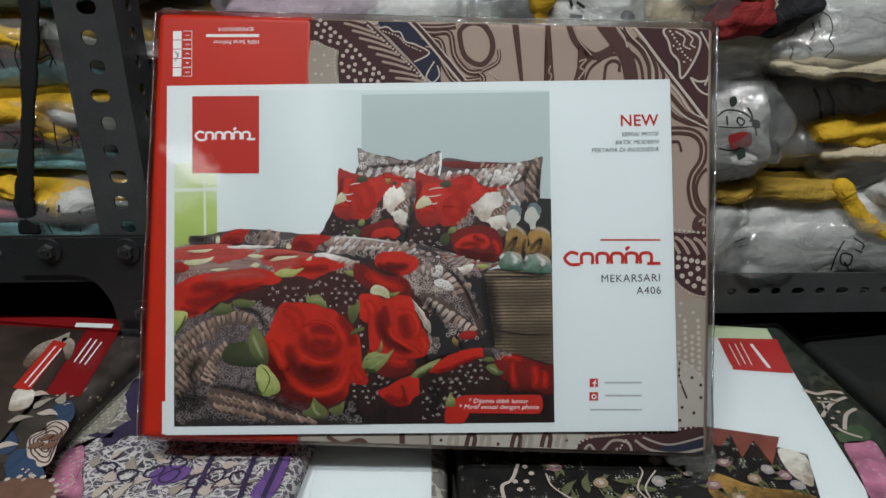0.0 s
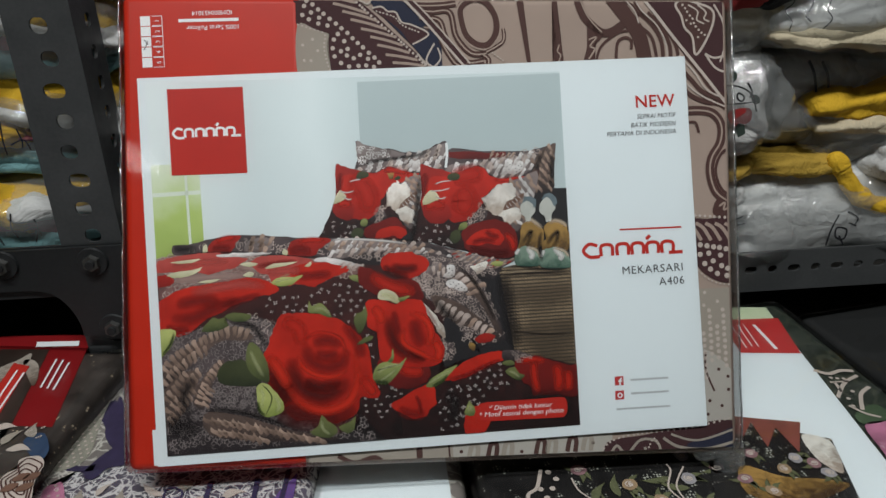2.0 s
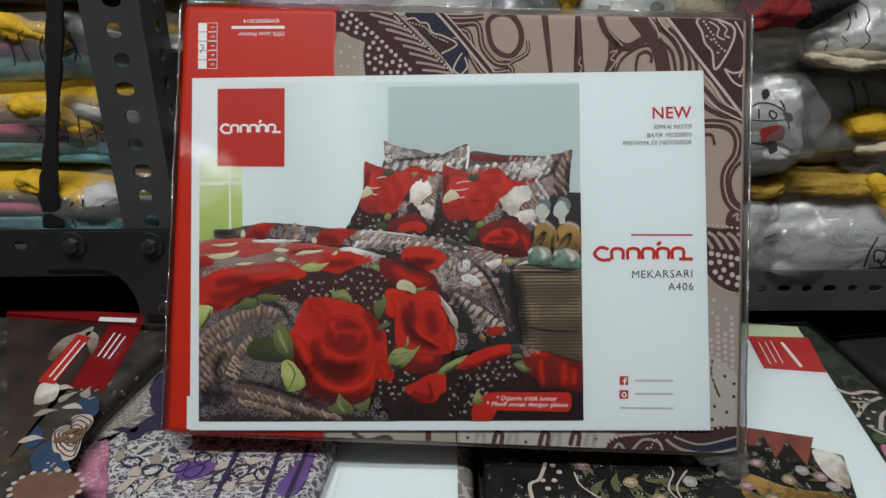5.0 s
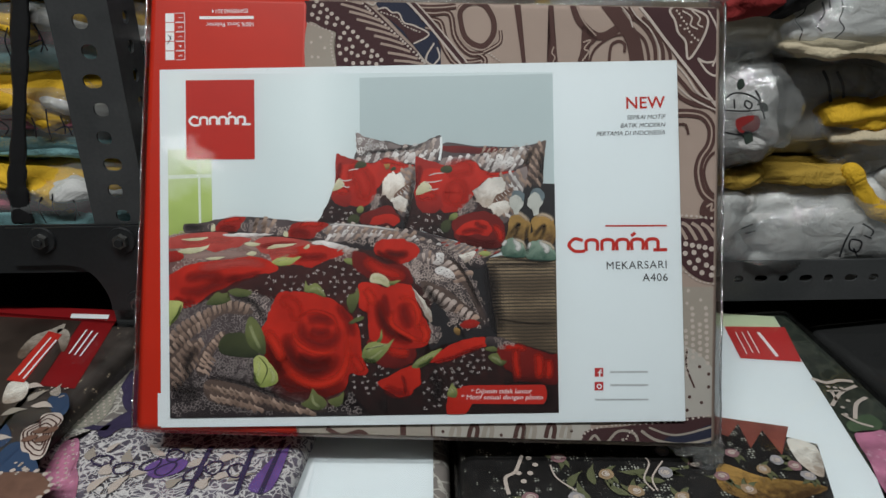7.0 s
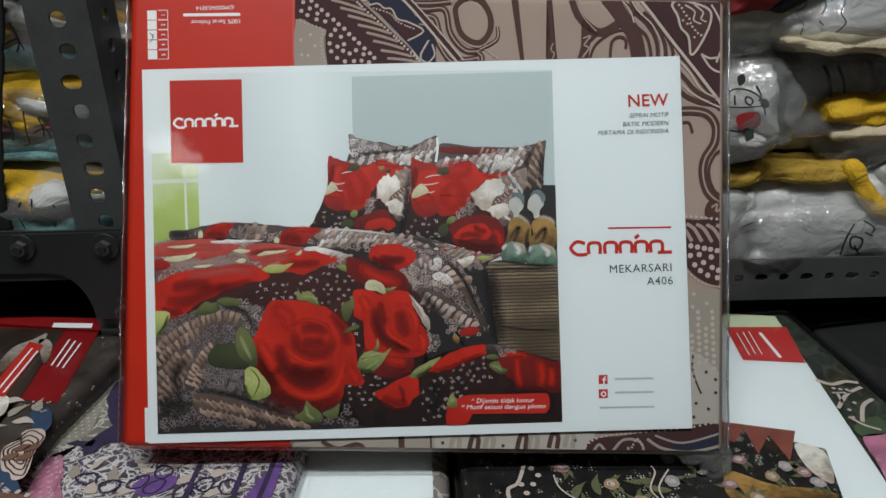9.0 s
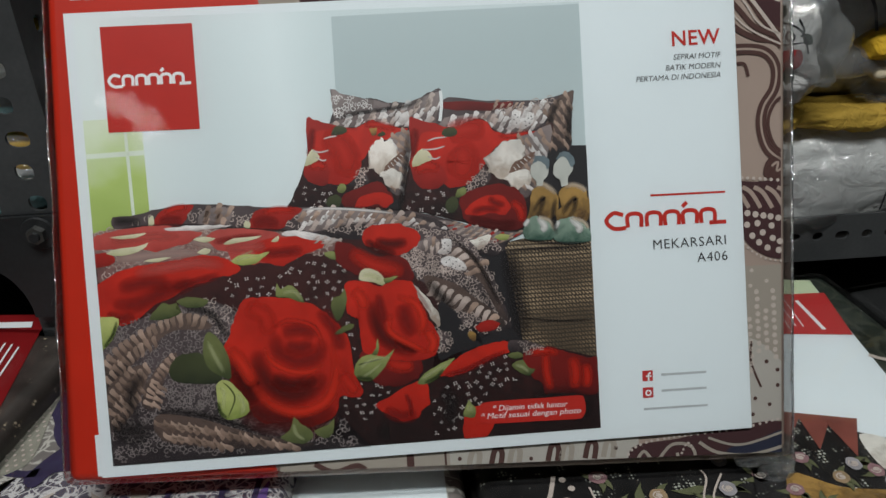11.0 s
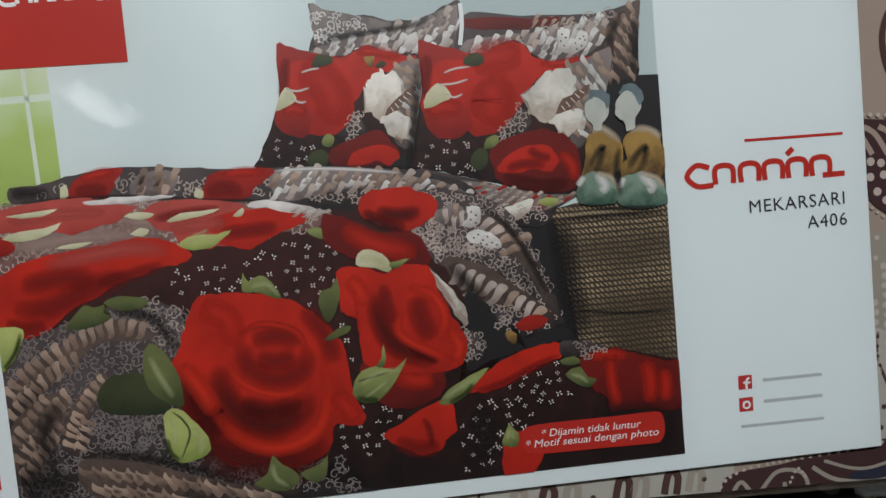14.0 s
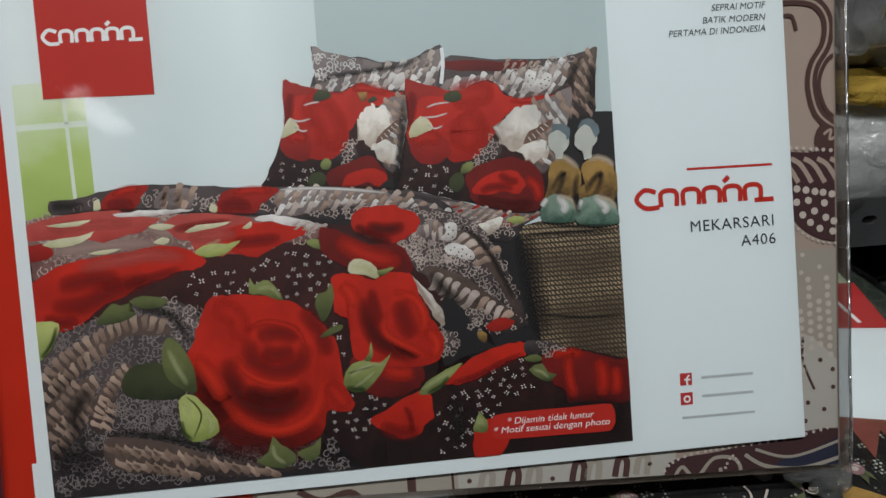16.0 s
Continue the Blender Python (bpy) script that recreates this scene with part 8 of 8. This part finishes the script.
NEST = (([(-3.5, 139.0), (4.9, 137.9), (14.6, 137.8), (23.1, 138.6)], 3.6), ([(0.1, 135.5), (9.7, 134.5), (19.4, 133.8), (22.3, 120.3), (30.0, 110.7), (38.6, 110.1)], 3.4), ([(2.5, 131.0), (13.3, 129.6), (17.1, 118.5), (26.3, 106.2), (37.1, 106.1)], 3.2), ([(4.8, 126.0), (12.0, 124.1), (14.4, 116.8), (20.3, 106.3), (25.1, 103.2)], 3.0), ([(36.0, 110.1), (39.6, 106.7), (38.5, 101.8)], 3.0), ([(38.6, 110.9), (48.1, 116.3), (48.8, 123.6)], 2.2))
wax(NEST, brown, 2)
wax([(p, 0.8) for p, _ in NEST], beige, 3)
wax_dots(along([(42.0, 110.3), (48.5, 105.1)], 1.6), 0.5)
stain("batik_patch", [(56.3, 144.3), (60.5, 144.2), (63.5, 101.5), (61.4, 101.5)], brown, 1)
stain("batik_patch", curve_points([(76.7, 144.0), (79.8, 144.0), (79.9, 122.0), (81.8, 101.3), (75.0, 101.4), (78.2, 115.9)], 3), brown, 1)
wax([([(79.8, 113.4), (78.5, 109.8), (80.2, 107.4), (78.7, 103.7)], 0.7)], beige, 2)
wax([([(90.6, 142.6), (94.6, 129.1), (102.9, 120.2), (109.4, 119.4), (117.0, 123.7)], 4.6)], brown, 1)
wax([([(91.8, 142.6), (96.6, 129.1), (104.4, 119.4)], 0.8)], beige, 2)
stain("batik_patch", curve_points([(97.0, 126.0), (105.2, 118.6), (99.7, 111.4), (98.9, 99.8), (92.3, 99.9), (95.5, 112.0)], 4), brown, 1)
wax([([(96.8, 115.7), (101.0, 116.8), (97.3, 112.0), (99.7, 110.1), (96.0, 104.7)], 0.9)], beige, 2)
wax([([(99.5, 101.0), (103.3, 111.3), (113.0, 118.5), (120.9, 120.0)], 1.4), ([(111.5, 103.3), (112.9, 113.0), (117.2, 116.0), (120.7, 114.1), (120.6, 109.3)], 1.7)], brown, 2)
wax([([(108.7, 142.3), (119.2, 127.5), (125.6, 116.5), (128.2, 100.7)], 8.5)], brown, 1)
ARCS = (([(113.4, 139.2), (122.9, 133.6), (125.8, 127.4)], 1.6), ([(125.9, 129.9), (133.5, 122.5), (138.1, 112.7), (138.4, 100.5)], 2.2), ([(125.7, 122.6), (132.2, 116.4), (134.4, 107.9), (134.5, 100.6)], 1.8), ([(121.9, 140.9), (128.8, 128.6), (138.2, 120.0), (142.6, 111.4), (142.8, 100.5)], 2.2), ([(131.3, 129.8), (141.8, 118.7), (146.4, 110.1), (147.4, 100.4)], 2.0))
wax(ARCS, brown, 2)
wax([([(123.1, 140.3), (127.7, 131.1), (135.9, 122.4), (140.5, 112.0), (140.7, 100.5)], 0.8), ([(116.4, 139.8), (123.5, 131.1), (125.7, 123.8)], 0.8)], cream, 3)
stain("batik_patch", [(126.1, 143.3), (179.0, 142.6), (177.2, 73.4), (172.4, 73.5), (144.1, 115.0)], maroon, 1)
wax([([(124.3, 143.3), (134.9, 129.8), (145.3, 115.0), (161.6, 93.0), (175.4, 73.5)], 1.7)], cream, 3)
WING = [(147.5, 133.2), (151.2, 135.9), (159.0, 134.3), (168.4, 129.9), (168.5, 122.0), (162.6, 110.5), (157.3, 104.9), (156.1, 114.9), (152.0, 120.4), (150.4, 127.1)]
stain("batik_patch", curve_points(WING, 5), brown, 2)
wax([(WING, 1.3, True), ([(163.0, 105.1), (167.8, 102.6), (175.5, 102.7), (174.1, 95.0), (168.2, 97.1), (163.0, 105.1)], 1.2), ([(169.7, 132.9), (174.3, 123.1), (175.2, 111.0), (171.3, 100.1)], 1.1), ([(154.7, 133.1), (160.0, 129.4), (159.3, 124.5), (163.5, 122.1)], 0.9), ([(160.1, 133.1), (164.8, 128.7), (163.5, 125.1), (166.5, 123.2)], 0.9)], cream, 3)
wax_dots([(151.5, 133.2), (152.9, 131.3), (154.0, 129.2), (155.4, 127.0), (156.9, 125.2), (157.5, 122.7), (158.4, 120.7), (160.0, 118.7), (161.5, 117.0), (163.3, 115.7), (159.4, 114.6), (153.3, 124.4), (155.7, 122.4)], 0.7)

# strip beside the card
wax([([(143.3, 97.5), (150.6, 84.2), (160.3, 78.3), (170.3, 75.9), (177.4, 68.6)], 2.6), ([(143.5, 103.4), (153.3, 91.5), (161.8, 82.6), (177.6, 76.6)], 2.4), ([(151.0, 104.8), (157.8, 97.3), (165.5, 85.5), (177.6, 78.0)], 2.2)], brown, 2)
wax([([(143.4, 100.5), (151.8, 87.9), (161.0, 80.4), (177.5, 72.5)], 0.9), ([(147.9, 104.8), (156.3, 94.4), (163.3, 84.1), (177.6, 77.3)], 0.9)], cream, 3)
SNAKE = [(142.8, 72.6), (155.8, 73.3), (165.2, 71.2), (169.7, 64.3), (168.6, 54.8), (163.1, 46.2), (161.6, 37.5), (164.1, 27.3), (170.7, 21.4), (176.1, 19.9)]
wax([(SNAKE, 5.0)], brown, 2)
wax([(SNAKE, 1.0)], beige, 3)
wax([([(176.9, 51.8), (169.7, 49.0), (165.4, 41.8), (165.3, 34.5), (168.4, 27.2), (174.8, 23.5)], 1.6), ([(151.0, 66.7), (154.9, 66.3), (156.5, 60.8)], 1.5)], brown, 3)
stain("batik_patch", curve_points([(164.4, 22.2), (174.0, 20.7), (174.5, 12.7), (162.3, 13.6)], 4), brown, 3)
wax([([(165.7, 18.6), (168.9, 20.3), (168.3, 16.4), (172.0, 17.8), (170.5, 13.5)], 1.1)], beige, 4)
wax_dots(along([(141.5, 14.5), (150.1, 14.1), (161.6, 12.9), (175.9, 11.0)], 2.3), 0.85)
stain("batik_patch", curve_points([(141.4, 12.2), (158.7, 11.7), (175.8, 9.8), (175.0, -23.3), (169.5, -24.9), (162.1, -23.4), (155.1, -19.0), (150.6, -13.7), (141.1, 0.1)], 4), maroon, 2)
BARS = [([(145.7, 10.1), (149.9, 7.2), (154.1, -0.1)], 0), ([(145.7, 10.1), (149.9, 7.2), (154.1, -0.1)], 1), ([(145.7, 10.1), (149.9, 7.2), (154.1, -0.1)], 2), ([(145.7, 10.1), (149.9, 7.2), (154.1, -0.1)], 3), ([(145.7, 10.1), (149.9, 7.2), (154.1, -0.1)], 4)]
wax([([(x + 5.6 * k, z - 0.35 * k) for x, z in p], 2.0) for p, k in BARS], beige, 4)
wax_dots([(153.3, -2.6), (157.1, -3.4), (160.9, -4.2), (164.3, -4.8), (168.0, -5.7), (171.1, -6.4), (152.9, -8.0), (157.9, -7.6), (164.6, -9.1), (169.9, -11.0), (155.2, -13.3), (160.2, -12.1), (164.9, -15.0), (158.3, -16.6), (168.3, -16.7), (171.2, -16.1), (162.2, -19.3), (167.6, -20.8), (171.5, -21.1)], 1.55)
wax_dots(along([(149.4, -15.1), (155.7, -21.3), (162.8, -24.9), (174.9, -26.4)], 2.2), 0.6)
stain("batik_patch", [(140.5, -27.2), (174.9, -27.6), (172.9, -104.3), (138.8, -104.0)], tan, 1)
stain("batik_patch", curve_points([(139.8, -58.7), (152.6, -61.6), (159.6, -66.0), (168.2, -75.3), (173.5, -81.7), (173.0, -100.1), (163.7, -101.4), (138.8, -104.0)], 4), greyish, 2)
(kx, kz), = [(152.0, -38.5)]
COLUMN = [(kx + c * 3.95 + 0.3 * (j % 2), kz - 3.5 * j - 1.2 * (c % 2)) for c, n0, n1 in ((0, 4, 12), (1, 0, 9), (2, 3, 9), (3, 0, 10), (4, 1, 11)) for j in range(n0, n1)]
wax_dots(COLUMN, 1.25)
wax_dots([(154.1, -29.5), (161.1, -34.9), (169.7, -32.5), (153.2, -36.7)], 1.0)
wax_dots([(159.5, -73.1), (164.6, -77.4), (164.4, -84.7), (153.3, -90.3), (160.1, -93.6), (151.8, -97.8), (147.9, -81.5)], 1.0, brown)
wax([([(152.6, -63.0), (152.1, -73.0), (156.3, -85.1)], 1.1)], brown, 4)

# lower edge
stain("batik_patch", [(-70.9, -98.7), (9.7, -99.3), (9.4, -121.4), (-70.9, -120.8)], tan, 1)
stain("batik_patch", [(7.4, -99.3), (96.6, -100.0), (96.2, -122.1), (7.2, -121.4)], greyish, 2)
stain("batik_patch", curve_points([(93.1, -109.3), (114.2, -106.8), (129.8, -104.7), (167.6, -102.4), (173.7, -122.2), (100.6, -121.7)], 4), maroon, 3)
stain("batik_patch", curve_points([(138.5, -114.0), (154.1, -109.8), (169.7, -106.1), (171.5, -122.2), (149.4, -120.7)], 4), navy, 4)
wax([([(94.0, -117.7), (98.6, -111.5), (104.0, -116.6), (112.0, -109.4), (120.8, -110.4), (122.9, -116.1), (116.2, -117.8), (114.5, -113.4)], 1.5), ([(125.3, -109.1), (134.0, -114.7), (149.5, -117.0), (167.3, -113.8)], 1.6), ([(129.8, -107.4), (145.2, -111.9), (167.5, -106.8)], 1.2)], tan, 5)
wax_dots(along([(89.6, -119.8), (91.9, -111.5), (100.9, -107.1), (118.7, -105.5), (145.4, -104.0), (167.6, -100.2)], 2.2), 0.7)
wax_dots(along([(115.8, -115.6), (119.7, -109.0), (123.0, -113.5)], 1.8), 0.6, cream, 6)
for k, x in enumerate((822, 868, 905, 985, 1012, 1062, 1100)):
    dx = (x - 822) * 0.2283
    wax([([(q[0] + dx, q[1]) for q in [(15.8, -112.6), (17.6, -106.0), (19.9, -104.3)]], 2.6), ([(q[0] + dx, q[1]) for q in [(20.2, -113.1), (21.2, -107.4), (20.3, -104.7)]], 2.6)], brown if k % 2 else tan, 5, "batik_drop")
wax_dots([(11.8, -108.2), (25.1, -114.9), (45.2, -110.7), (46.3, -116.2), (65.2, -115.2), (85.3, -108.8), (76.3, -115.8)], 1.0, brown, 5)
stain("batik_patch", curve_points([(-12.7, -104.4), (-9.4, -104.5), (-10.2, -119.0), (-11.9, -119.0)], 3), brown, 3)
wax([([(-55.2, -105.4), (-46.3, -109.9), (-35.1, -107.8), (-28.4, -114.5)], 2.5), ([(5.2, -101.5), (5.4, -119.2)], 1.0)], brown, 3)

# lettering and size table on the red cover, printed upside down
RED = FRONT - 0.0007 - 0.0002
(ux, uz), (vx, vz), (wx, wz) = ([(-94.8, 131.2), (-98.5, 139.1), (-95.3, 135.0)])
writing("cover_text", "100% Serat Polimer", 2.6, ux, uz, RED, ink_white, cover, rot=180)
writing("cover_text", "IDM000453014", 2.5, vx, vz, RED, ink_white, cover, rot=180)
part("cover_bar", ribbons([([(-127.2, 134.3), (-95.3, 133.9)], 1.7)], RED), ink_white, cover)
(cx0, cz0), (cx1, cz1) = ([(-147.3, 137.5), (-142.1, 109.5)])
for k in range(5):
    za, zb = cz0 + (cz1 - cz0) * (k + 0.04) / 5, cz0 + (cz1 - cz0) * (k + 0.96) / 5
    part("size_cell", flat([(cx0, za), (cx1, za), (cx1, zb), (cx0, zb)], RED), ink_white, cover)
    writing("size_number", str(k + 1), 2.3, cx1 + 4.6, (za + zb) / 2 - 0.9, RED, ink_white, cover, rot=90)
    part("size_box", ribbons([([(cx1 + 0.8, za), (cx1 + 6.2, za)], 0.3), ([(cx1 + 6.2, za), (cx1 + 6.2, zb)], 0.3), ([(cx1 + 0.8, zb), (cx1 + 6.2, zb)], 0.3)], RED), ink_white, cover)
part("pen_mark", ribbons([([(cx0 + 1.0, cz0 + (cz1 - cz0) * 0.66), (cx0 + 2.2, cz0 + (cz1 - cz0) * 0.60), (cx0 + 3.4, cz0 + (cz1 - cz0) * 0.48)], 0.4), ([(cx0 + 1.5, cz0 + (cz1 - cz0) * 0.46), (cx0 + 3.6, cz0 + (cz1 - cz0) * 0.56)], 0.4)], RED - 0.0001), marker, cover)
